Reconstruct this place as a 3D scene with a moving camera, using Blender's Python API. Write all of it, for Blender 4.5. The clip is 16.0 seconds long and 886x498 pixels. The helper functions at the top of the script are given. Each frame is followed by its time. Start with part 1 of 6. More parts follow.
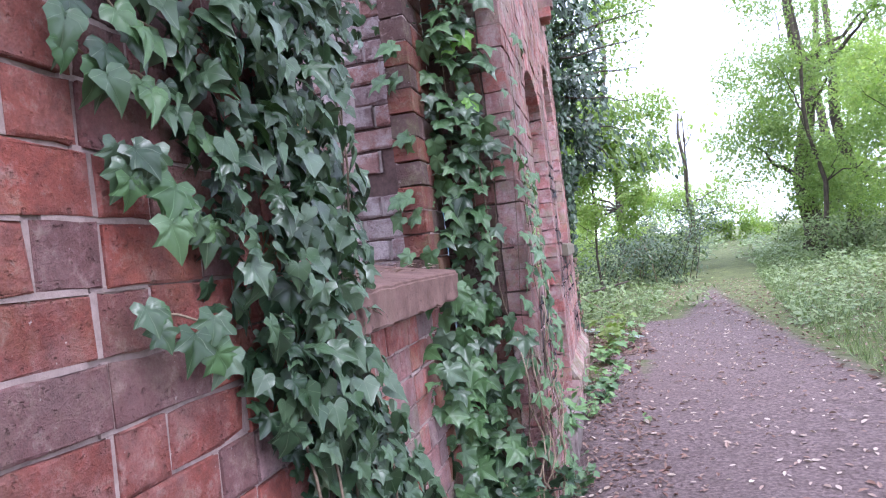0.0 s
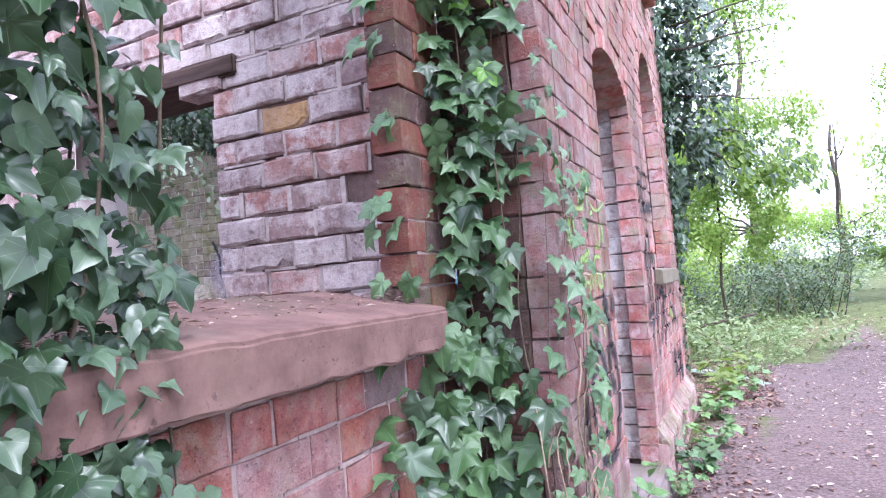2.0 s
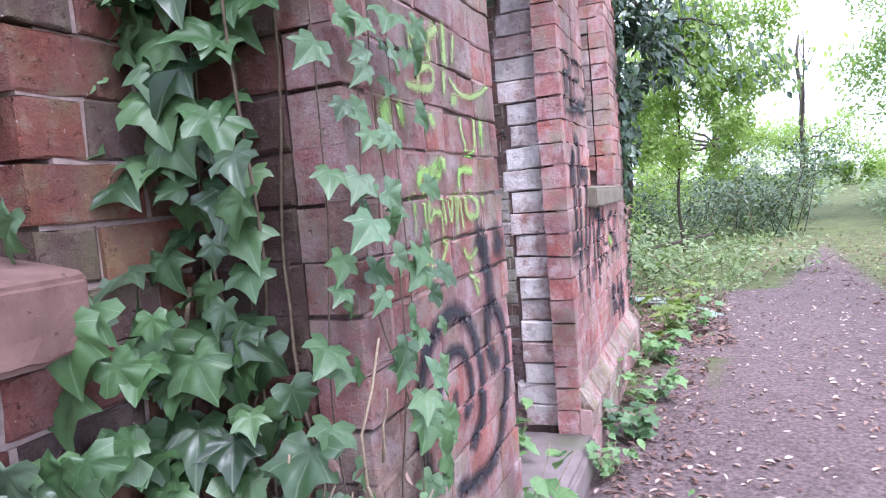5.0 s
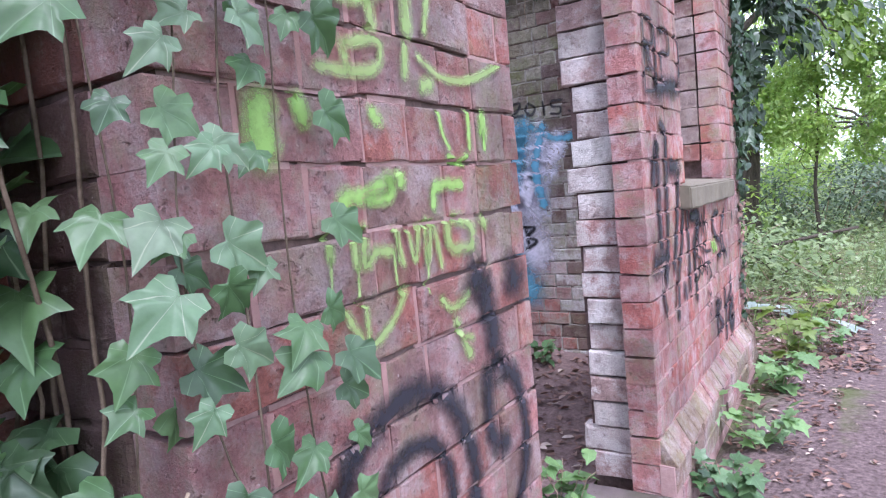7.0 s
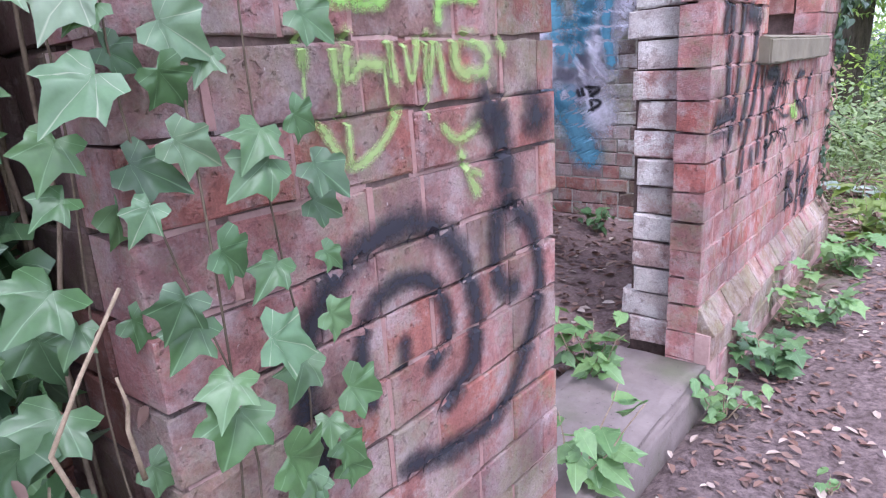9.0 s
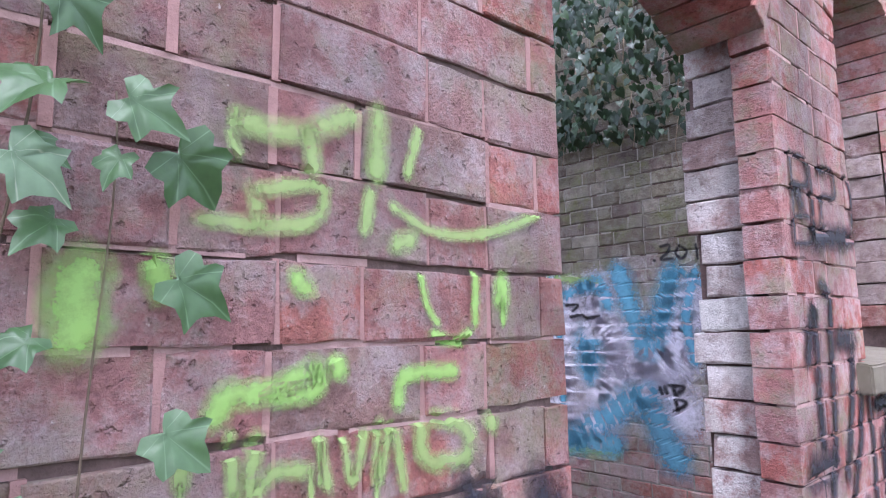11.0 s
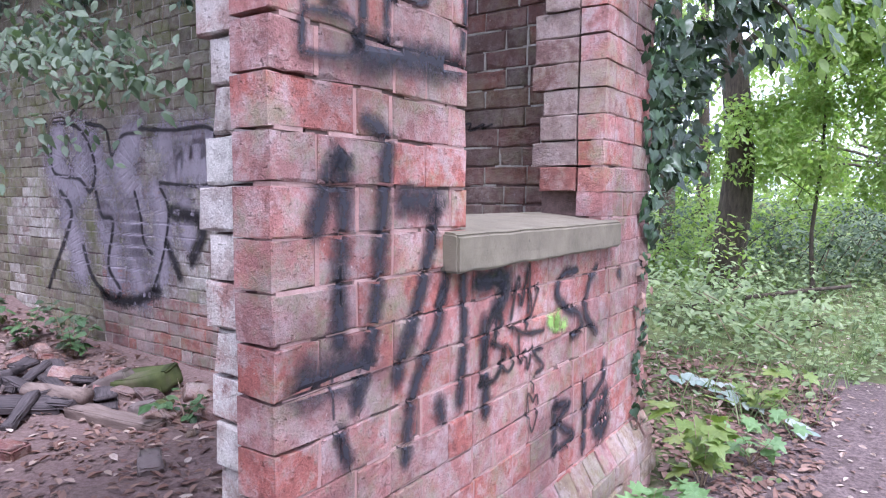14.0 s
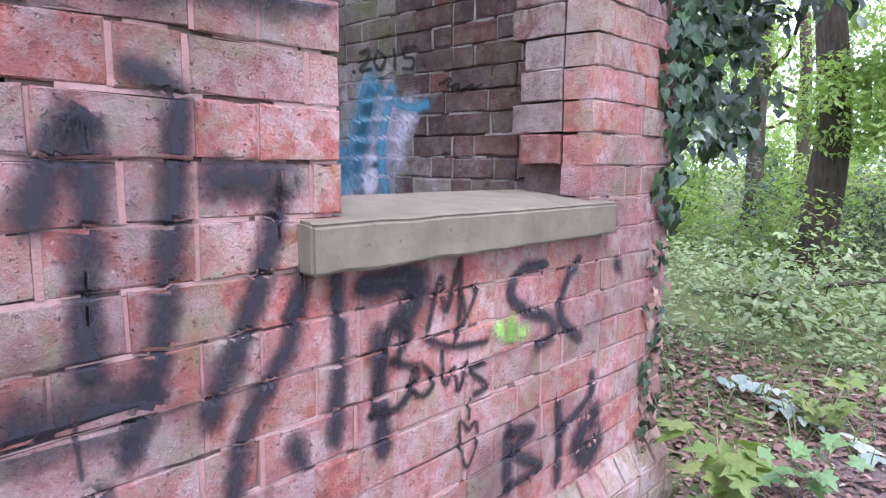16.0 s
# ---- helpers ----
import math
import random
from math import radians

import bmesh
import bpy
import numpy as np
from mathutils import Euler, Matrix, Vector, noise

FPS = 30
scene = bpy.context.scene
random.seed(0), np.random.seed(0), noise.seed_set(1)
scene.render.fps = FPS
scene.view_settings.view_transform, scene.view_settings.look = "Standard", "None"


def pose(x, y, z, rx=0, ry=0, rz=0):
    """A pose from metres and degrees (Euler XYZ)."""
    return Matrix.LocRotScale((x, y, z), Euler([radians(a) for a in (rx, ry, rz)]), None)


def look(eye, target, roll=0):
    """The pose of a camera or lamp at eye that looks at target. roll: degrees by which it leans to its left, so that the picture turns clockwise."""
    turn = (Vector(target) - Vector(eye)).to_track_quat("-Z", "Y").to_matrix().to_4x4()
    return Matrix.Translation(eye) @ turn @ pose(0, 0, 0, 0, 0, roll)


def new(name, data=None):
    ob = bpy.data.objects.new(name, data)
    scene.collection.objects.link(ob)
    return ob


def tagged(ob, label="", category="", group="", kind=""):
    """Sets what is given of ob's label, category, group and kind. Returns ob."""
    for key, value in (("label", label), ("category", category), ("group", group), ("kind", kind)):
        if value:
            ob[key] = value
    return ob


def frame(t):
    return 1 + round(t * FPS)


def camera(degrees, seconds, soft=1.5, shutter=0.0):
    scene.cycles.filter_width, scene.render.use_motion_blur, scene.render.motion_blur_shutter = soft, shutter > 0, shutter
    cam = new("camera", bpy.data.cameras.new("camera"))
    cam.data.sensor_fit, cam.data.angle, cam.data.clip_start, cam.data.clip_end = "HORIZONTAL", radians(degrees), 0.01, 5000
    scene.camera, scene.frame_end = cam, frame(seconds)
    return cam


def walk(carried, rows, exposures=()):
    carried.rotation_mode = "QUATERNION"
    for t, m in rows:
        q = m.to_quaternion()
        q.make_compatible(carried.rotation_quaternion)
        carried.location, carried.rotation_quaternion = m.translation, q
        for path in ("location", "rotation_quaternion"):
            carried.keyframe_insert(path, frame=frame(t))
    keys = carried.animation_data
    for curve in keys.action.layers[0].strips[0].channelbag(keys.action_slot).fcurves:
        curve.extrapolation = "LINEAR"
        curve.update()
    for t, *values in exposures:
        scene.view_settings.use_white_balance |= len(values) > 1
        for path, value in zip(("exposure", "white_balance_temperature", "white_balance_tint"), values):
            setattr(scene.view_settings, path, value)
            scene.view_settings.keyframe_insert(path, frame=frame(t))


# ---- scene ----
# camera and walk
cam = camera(69.4, 16.0, soft=1.15)
PATH = [
    (0, (0.316, -2.65, 1.127), (-0.173, -0.711, 1.156), -6.7),
    (0.5, (0.373, -2.481, 1.137), (-0.291, -0.596, 1.225), -6.3),
    (1, (0.387, -2.302, 1.124), (-0.346, -0.443, 1.216), -5.0),
    (1.5, (0.41, -2.067, 1.136), (-0.389, -0.236, 1.233), -4.8),
    (2, (0.485, -1.838, 1.136), (-0.356, -0.027, 1.248), -4.4),
    (2.5, (0.521, -1.695, 1.134), (-0.362, 0.098, 1.22), -5.3),
    (3, (0.467, -1.476, 1.124), (-0.378, 0.337, 1.146), -3.5),
    (3.5, (0.409, -1.317, 1.138), (-0.358, 0.53, 1.119), -3.0),
    (4, (0.401, -1.21, 1.125), (-0.349, 0.642, 1.049), -3.6),
    (4.5, (0.442, -1.018, 1.13), (-0.32, 0.826, 0.996), -3.3),
    (5, (0.518, -0.886, 1.132), (-0.245, 0.956, 0.978), -4.7),
    (5.2, (0.541, -0.855, 1.127), (-0.209, 0.992, 0.965), -5.0),
    (7.5, (0.584, -0.286, 1.188), (-0.611, 1.3, 0.952), -3.5),
    (8, (0.603, -0.258, 1.123), (-0.615, 1.237, 0.594), -2.7),
    (8.2, (0.601, -0.273, 1.086), (-0.621, 1.197, 0.498), -3.3),
    (10.3, (0.63, -0.138, 1.194), (-0.691, 1.36, 1.102), -1.2),
    (10.5, (0.628, -0.093, 1.215), (-0.75, 1.355, 1.272), 0.5),
    (11, (0.607, 0.0, 1.247), (-0.858, 1.339, 1.497), -0.8),
    (11.5, (0.685, 0.183, 1.226), (-0.665, 1.65, 1.373), 0.3),
    (12, (0.778, 0.384, 1.209), (-0.448, 1.964, 1.228), -0.1),
    (12.5, (0.809, 0.534, 1.191), (-0.326, 2.18, 1.132), -0.1),
    (13, (0.798, 0.742, 1.209), (-0.308, 2.406, 1.108), 2.9),
    (13.5, (0.792, 0.867, 1.205), (-0.299, 2.538, 1.07), 2.1),
    (14, (0.838, 1.018, 1.213), (-0.298, 2.656, 1.048), 0.4),
    (14.5, (0.924, 1.165, 1.231), (-0.369, 2.682, 1.067), -1.0),
    (15, (0.924, 1.285, 1.215), (-0.437, 2.73, 0.964), -3.1),
    (15.5, (0.898, 1.449, 1.215), (-0.481, 2.877, 0.968), 0.8),
    (16, (0.928, 1.582, 1.226), (-0.408, 3.047, 0.969), 0.5),
]
walk(cam, [(t, look(eye, target, roll)) for t, eye, target, roll in PATH],
     exposures=[(t, e + 0.06, 5320, 22) for t, e in ((0.0, 1.48), (0.5, 1.58), (1.0, 1.85), (2.0, 1.93), (4.0, 1.93), (5.0, 1.7), (7.5, 1.52), (8.0, 1.48),
                                             (10.5, 1.7), (11.0, 1.54), (11.5, 1.44), (12.0, 1.56), (13.5, 1.55), (15.0, 1.5), (16.0, 1.48))])

# ---- world and light ----
SUN_EL, SUN_AZ = radians(56), radians(127)
world = bpy.data.worlds.new("world")
scene.world = world
world.use_nodes = True
wn = world.node_tree
sky = wn.nodes.new("ShaderNodeTexSky")
sky.sky_type, sky.sun_disc = "NISHITA", False
sky.sun_elevation, sky.sun_rotation = SUN_EL, SUN_AZ
sky.air_density, sky.dust_density, sky.ozone_density = 1.0, 6.0, 0.6
sky_soft = wn.nodes.new("ShaderNodeMixRGB")
sky_soft.inputs[0].default_value = 0.75
sky_soft.inputs[2].default_value = (9.0, 9.2, 9.4, 1)
wn.links.new(sky.outputs[0], sky_soft.inputs[1])
wn.links.new(sky_soft.outputs[0], wn.nodes["Background"].inputs[0])
wn.nodes["Background"].inputs[1].default_value = 0.135

sun = new("sun", bpy.data.lights.new("sun", "SUN"))
sun.data.energy, sun.data.angle, sun.data.color = 1.8, radians(14), (1.0, 0.95, 0.88)
sun_dir = Vector((math.sin(SUN_AZ) * math.cos(SUN_EL), math.cos(SUN_AZ) * math.cos(SUN_EL), math.sin(SUN_EL)))
sun.matrix_world = look(sun_dir * 60, (0, 0, 0))


# ---- materials ----
class Mat:
    """Small wrapper that builds a node material."""

    def __init__(self, name, rough=0.85):
        self.m = bpy.data.materials.new(name)
        self.m.use_nodes = True
        self.t = self.m.node_tree
        self.b = self.t.nodes["Principled BSDF"]
        self.b.inputs["Roughness"].default_value = rough
        self.b.inputs["Specular IOR Level"].default_value = 0.25

    def n(self, kind, **kw):
        node = self.t.nodes.new("ShaderNode" + kind)
        for k, v in kw.items():
            node.inputs[k].default_value = v
        return node

    def l(self, a, b):
        self.t.links.new(a, b)

    def math(self, op, a, b=None, clamp=False):
        node = self.t.nodes.new("ShaderNodeMath")
        node.operation, node.use_clamp = op, clamp
        for i, v in enumerate((a, b)):
            if v is None:
                continue
            if hasattr(v, "links"):
                self.l(v, node.inputs[i])
            else:
                node.inputs[i].default_value = v
        return node.outputs[0]

    def mix(self, fac, a, b, mode="MIX"):
        node = self.t.nodes.new("ShaderNodeMixRGB")
        node.blend_type = mode
        for i, v in enumerate((fac, a, b)):
            if hasattr(v, "links"):
                self.l(v, node.inputs[i])
            elif i == 0:
                node.inputs[0].default_value = v
            else:
                node.inputs[i].default_value = (*v, 1)
        return node.outputs[0]

    def ramp(self, fac, stops, hard=False):
        node = self.t.nodes.new("ShaderNodeValToRGB")
        cr = node.color_ramp
        cr.interpolation = "CONSTANT" if hard else "LINEAR"
        while len(cr.elements) < len(stops):
            cr.elements.new(0.5)
        for e, (p, c) in zip(cr.elements, stops):
            e.position = p
            e.color = (*c, 1) if hasattr(c, "__len__") else (c, c, c, 1)
        self.l(fac, node.inputs[0])
        return node.outputs[0]

    def where(self):
        return self.t.nodes.new("ShaderNodeNewGeometry").outputs["Position"]

    def noise(self, scale, detail=4, rough=0.6, vec=None):
        node = self.n("TexNoise", Scale=scale, Detail=detail, Roughness=rough)
        self.l(vec if vec is not None else self.where(), node.inputs["Vector"])
        return node.outputs[0]

    def rand(self):
        """A value for each object and each loose piece."""
        a = self.t.nodes.new("ShaderNodeObjectInfo").outputs["Random"]
        b = self.t.nodes.new("ShaderNodeNewGeometry").outputs["Random Per Island"]
        return self.math("FRACT", self.math("ADD", self.math("MULTIPLY", a, 3.7), b))

    def done(self, color, bump=None, strength=0.4, dist=0.004, rough=None):
        if hasattr(color, "links"):
            self.l(color, self.b.inputs["Base Color"])
        else:
            self.b.inputs["Base Color"].default_value = (*color, 1)
        if bump is not None:
            node = self.n("Bump", Strength=strength, Distance=dist)
            self.l(bump, node.inputs["Height"])
            self.l(node.outputs[0], self.b.inputs["Normal"])
        if rough is not None:
            self.l(rough, self.b.inputs["Roughness"])
        return self.m


def brick_material(name, palette, bloom=0.5, bloom_col=(0.52, 0.45, 0.46), soot=0.4, algae=0.2, algae_col=(0.16, 0.17, 0.06)):
    w = Mat(name, 0.92)
    r = w.rand()
    stops = [(i / len(palette), c) for i, c in enumerate(palette)]
    base = w.ramp(r, stops, hard=True)
    fine = w.noise(210, 4, 0.75)
    mid = w.noise(24, 8, 0.74)
    patch = w.noise(11, 7, 0.72)
    big = w.noise(2.3, 5, 0.62)
    big2 = w.noise(5.1, 6, 0.68)
    # burnt and bleached mottling of the clay
    c = w.mix(w.ramp(mid, [(0.34, 0.8), (0.54, 0.0)]), base, w.mix(0.68, base, (0.10, 0.055, 0.055)))
    c = w.mix(w.ramp(mid, [(0.54, 0.0), (0.70, 0.55)]), c, w.mix(0.6, base, (0.60, 0.47, 0.44)))
    c = w.mix(0.4, c, w.ramp(fine, [(0.30, 0.5), (0.62, 1.25)]), "MULTIPLY")
    # chalky bloom with broken edges, stronger on some bricks
    k = w.ramp(w.math("ADD", w.math("MULTIPLY", patch, 0.62), w.math("ADD", w.math("MULTIPLY", mid, 0.22), w.math("MULTIPLY", big2, 0.24))), [(0.505, 0.0), (0.60, 1.0)])
    k = w.math("MULTIPLY", w.math("MULTIPLY", k, bloom), w.ramp(w.math("FRACT", w.math("MULTIPLY", r, 7.3)), [(0.0, 0.7), (1.0, 1.1)]), clamp=True)
    c = w.mix(k, c, w.mix(w.ramp(fine, [(0.35, 0.0), (0.6, 1.0)]), w.mix(0.5, bloom_col, (0.2, 0.13, 0.13)), bloom_col))
    wash = w.ramp(w.math("ADD", w.math("MULTIPLY", w.noise(3.4, 6, 0.7), 0.7), w.math("MULTIPLY", patch, 0.3)), [(0.52, 0.0), (0.66, 1.0)])
    c = w.mix(w.math("MULTIPLY", wash, bloom * 0.7, True), c, bloom_col)
    c = w.mix(w.math("MULTIPLY", w.ramp(w.math("ADD", w.math("MULTIPLY", big, 0.75), w.math("MULTIPLY", mid, 0.25)), [(0.48, 0.0), (0.66, 1.0)]), soot), c, (0.085, 0.066, 0.07))
    c = w.mix(w.math("MULTIPLY", w.ramp(w.math("MULTIPLY", big2, w.math("ADD", mid, 0.55)), [(0.5, 0.0), (0.72, 1.0)]), algae), c, algae_col)
    c = w.mix(0.75, c, w.ramp(w.noise(1.4, 7, 0.7), [(0.32, 0.55), (0.62, 1.15)]), "MULTIPLY")
    chips = w.ramp(w.noise(70, 3, 0.6), [(0.70, 0.0), (0.75, 0.55)])
    c = w.mix(chips, c, (0.6, 0.52, 0.5))
    pits = w.ramp(w.noise(75, 3, 0.6), [(0.30, 1.0), (0.38, 0.0)])
    c = w.mix(w.math("MULTIPLY", pits, 0.3), c, (0.07, 0.04, 0.04))
    h = w.math("ADD", w.math("MULTIPLY", fine, 0.35), w.math("ADD", mid, w.math("MULTIPLY", patch, 0.8)))
    h = w.math("SUBTRACT", h, w.math("MULTIPLY", pits, 0.5))
    return w.done(c, h, 0.95, 0.012)


def mortar_material(name, col, dark, rough=0.95):
    w = Mat(name, rough)
    k = w.noise(35, 5, 0.7)
    c = w.mix(w.ramp(k, [(0.3, 0.0), (0.7, 1.0)]), dark, col)
    c = w.mix(w.ramp(w.noise(3.0), [(0.5, 0.0), (0.75, 0.6)]), c, dark)
    return w.done(c, w.noise(140, 5, 0.7), 0.7, 0.004)


RED = (0.40, 0.135, 0.115)
ROSE = (0.42, 0.185, 0.175)
DUSK = (0.36, 0.175, 0.17)
PLUM = (0.30, 0.185, 0.185)
BRICK_FACADE = brick_material("brick_facade", [ROSE, RED, DUSK, ROSE, (0.44, 0.19, 0.16), ROSE, RED, DUSK], 0.7, (0.52, 0.41, 0.42), soot=0.7, algae=0.55)
BRICK_WORN = brick_material("brick_weathered_grey", [DUSK, (0.36, 0.155, 0.14), ROSE, (0.41, 0.155, 0.13), (0.36, 0.20, 0.19), (0.31, 0.18, 0.16)], 0.7, (0.47, 0.385, 0.39), soot=0.7, algae=0.5, algae_col=(0.21, 0.19, 0.09))
BRICK_RED = brick_material("brick_red", [RED, (0.37, 0.115, 0.085), DUSK, RED, PLUM], 0.25, soot=0.75, algae=0.35)
# damp brick of the recessed return, made darker still with shade in its colour
BRICK_DAMP_SHADED = brick_material("brick_damp_shaded", [(0.18, 0.07, 0.055), (0.23, 0.085, 0.065), (0.13, 0.072, 0.066), (0.10, 0.058, 0.052)], 0.2, (0.28, 0.21, 0.19), soot=0.8, algae=0.6, algae_col=(0.09, 0.08, 0.03))
# deep red brick, lowered for the shade the overhanging ivy casts
BRICK_DEEP_RED = brick_material("brick_deep_red", [(0.31, 0.085, 0.065), (0.26, 0.075, 0.06), (0.22, 0.085, 0.08), (0.29, 0.09, 0.07), (0.19, 0.09, 0.09)], 0.2, (0.42, 0.31, 0.3), soot=0.7, algae=0.2)
# jamb by the return: damp red, darkened further to carry the corner's shade
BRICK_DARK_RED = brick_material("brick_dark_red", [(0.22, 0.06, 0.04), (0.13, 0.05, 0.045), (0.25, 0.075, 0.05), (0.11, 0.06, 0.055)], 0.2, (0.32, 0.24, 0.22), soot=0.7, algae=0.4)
BRICK_OLIVE = brick_material("brick_algae", [(0.22, 0.20, 0.14), (0.27, 0.245, 0.18), (0.19, 0.165, 0.115), (0.31, 0.28, 0.22), (0.21, 0.17, 0.14)], 0.5, (0.40, 0.39, 0.33), soot=0.7, algae=0.9, algae_col=(0.15, 0.155, 0.06))
BRICK_PALE = brick_material("brick_limewashed", [(0.38, 0.26, 0.255), (0.33, 0.235, 0.235), (0.42, 0.21, 0.185), (0.36, 0.25, 0.245), (0.43, 0.24, 0.215), (0.46, 0.37, 0.365)], 0.8, (0.68, 0.61, 0.6), soot=0.35, algae=0.05)
BRICK_JAMB = brick_material("brick_jamb", [(0.58, 0.48, 0.46), (0.48, 0.33, 0.31), (0.64, 0.56, 0.54), (0.45, 0.26, 0.24), (0.5, 0.41, 0.39)], 1.0, (0.74, 0.69, 0.68), soot=0.1, algae=0.2)
BRICK_INNER = brick_material("brick_interior", [(0.42, 0.36, 0.335), (0.36, 0.31, 0.28), (0.46, 0.42, 0.38), (0.31, 0.23, 0.21), (0.40, 0.34, 0.30)], 0.9, (0.66, 0.63, 0.62), soot=0.55, algae=0.8, algae_col=(0.20, 0.20, 0.10))
BRICK_LOW = brick_material("brick_interior_low", [(0.38, 0.165, 0.135), (0.36, 0.19, 0.18), (0.46, 0.34, 0.32), (0.33, 0.2, 0.18)], 0.7, (0.42, 0.38, 0.36), soot=0.5, algae=0.4)
BRICK_BROWN = brick_material("brick_brown", [(0.17, 0.085, 0.07), (0.24, 0.105, 0.08), (0.12, 0.08, 0.07), (0.2, 0.125, 0.105), (0.15, 0.095, 0.08)], 0.3, (0.36, 0.31, 0.29), soot=0.5, algae=0.3)
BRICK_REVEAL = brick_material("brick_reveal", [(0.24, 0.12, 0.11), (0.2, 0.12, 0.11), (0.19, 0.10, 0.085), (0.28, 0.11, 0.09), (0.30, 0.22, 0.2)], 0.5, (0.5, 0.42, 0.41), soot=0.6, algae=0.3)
MORTAR = mortar_material("mortar_grey", (0.42, 0.275, 0.26), (0.29, 0.18, 0.17))
# mortar of the return, near black from damp and painted shade
MORTAR_BLACK = mortar_material("mortar_damp_shaded", (0.13, 0.085, 0.08), (0.05, 0.035, 0.03))
MORTAR_DEEP = mortar_material("mortar_eroded", (0.19, 0.125, 0.115), (0.08, 0.055, 0.05))
MORTAR_PALE = mortar_material("mortar_pale", (0.46, 0.39, 0.37), (0.27, 0.22, 0.21))
MORTAR_PINK = mortar_material("mortar_pink_grey", (0.40, 0.30, 0.28), (0.22, 0.16, 0.15))
MORTAR_ROSE = mortar_material("mortar_rose", (0.37, 0.215, 0.20), (0.27, 0.155, 0.145))
MORTAR_DARK = mortar_material("mortar_green_grey", (0.42, 0.39, 0.35), (0.22, 0.2, 0.17))


def stone_material(name, a, b, c3, scale=1.0):
    w = Mat(name, 0.9)
    k = w.noise(9 * scale, 6, 0.65)
    c = w.mix(w.ramp(k, [(0.3, 0.0), (0.7, 1.0)]), a, b)
    c = w.mix(w.ramp(w.noise(3.0 * scale, 5), [(0.5, 0.0), (0.7, 0.8)]), c, c3)
    pits = w.ramp(w.noise(70, 3, 0.6), [(0.27, 1.0), (0.36, 0.0)])
    c = w.mix(w.math("MULTIPLY", pits, 0.6), c, (0.06, 0.04, 0.04))
    return w.done(c, w.math("SUBTRACT", w.noise(60, 6, 0.7), pits), 0.5, 0.005)


STONE_BROWN = stone_material("sandstone_red_brown", (0.095, 0.052, 0.045), (0.20, 0.118, 0.102), (0.105, 0.08, 0.06))
STONE_OLIVE = stone_material("sandstone_olive", (0.13, 0.11, 0.085), (0.20, 0.17, 0.13), (0.10, 0.09, 0.06))
STONE_STEP = stone_material("step_stone", (0.14, 0.11, 0.105), (0.22, 0.175, 0.17), (0.11, 0.11, 0.07))


def plaster_material():
    w = Mat("old_plaster", 0.95)
    c = w.mix(w.ramp(w.noise(6, 6, 0.7), [(0.35, 0.0), (0.65, 1.0)]), (0.33, 0.28, 0.27), (0.5, 0.46, 0.45))
    return w.done(c, w.noise(40, 6, 0.7), 0.5, 0.006)


PLASTER = plaster_material()


def wood_material(name, a, b):
    w = Mat(name, 0.85)
    co = w.t.nodes.new("ShaderNodeTexCoord")
    mp = w.n("Mapping")
    mp.inputs["Scale"].default_value = (1, 9, 9)
    w.l(co.outputs["Object"], mp.inputs[0])
    k = w.noise(6, 6, 0.7, mp.outputs[0])
    return w.done(w.mix(w.ramp(k, [(0.3, 0.0), (0.7, 1.0)]), a, b), k, 0.6, 0.006)


WOOD_DARK = wood_material("weathered_wood_dark", (0.03, 0.018, 0.016), (0.08, 0.05, 0.04))
WOOD_GREY = wood_material("weathered_wood_grey", (0.12, 0.085, 0.075), (0.26, 0.2, 0.18))
STEM_DARK = wood_material("vine_stem_dark", (0.07, 0.05, 0.035), (0.16, 0.12, 0.085))
STEM = wood_material("vine_stem", (0.17, 0.12, 0.08), (0.36, 0.28, 0.2))


def bark_material():
    w = Mat("bark", 0.95)
    mp = w.n("Mapping")
    mp.inputs["Scale"].default_value = (1, 1, 0.2)
    w.l(w.where(), mp.inputs[0])
    k = w.noise(30, 6, 0.7, mp.outputs[0])
    c = w.mix(w.ramp(k, [(0.3, 0.0), (0.7, 1.0)]), (0.035, 0.028, 0.022), (0.12, 0.095, 0.075))
    return w.done(c, k, 1.0, 0.03)


BARK = bark_material()


def leaf_material(name, cols, vein=(0.2, 0.3, 0.12), gloss=0.45, glow=0.25, veins=True):
    """A leaf: hue varies leaf by leaf, paler ribs fan out from the stalk, light passes through."""
    w = Mat(name, gloss)
    r = w.rand()
    c = w.ramp(r, [(i / max(1, len(cols) - 1), q) for i, q in enumerate(cols)])
    c = w.mix(0.5, c, w.ramp(w.noise(60, 3), [(0.3, 0.55), (0.7, 1.0)]), "MULTIPLY")
    if veins:
        uv = w.t.nodes.new("ShaderNodeUVMap")
        s = w.n("SeparateXYZ")
        w.l(uv.outputs[0], s.inputs[0])
        ang = w.math("ARCTAN2", s.outputs[1], s.outputs[0])
        k = w.math("ABSOLUTE", w.math("SINE", w.math("MULTIPLY", ang, 4.0)))
        k = w.ramp(k, [(0.0, 0.65), (0.11, 0.0)])
        c = w.mix(k, c, vein)
    w.b.inputs["Specular IOR Level"].default_value = 0.5
    rim = w.done(c, w.noise(45, 3), 0.15, 0.004)
    out = w.t.nodes["Material Output"]
    tr = w.n("BsdfTranslucent")
    w.l(w.mix(1.0, c, (1.1, 1.25, 0.55), "MULTIPLY"), tr.inputs["Color"])
    mx = w.n("MixShader")
    mx.inputs[0].default_value = glow
    w.l(w.b.outputs[0], mx.inputs[1])
    w.l(tr.outputs[0], mx.inputs[2])
    w.l(mx.outputs[0], out.inputs["Surface"])
    return rim


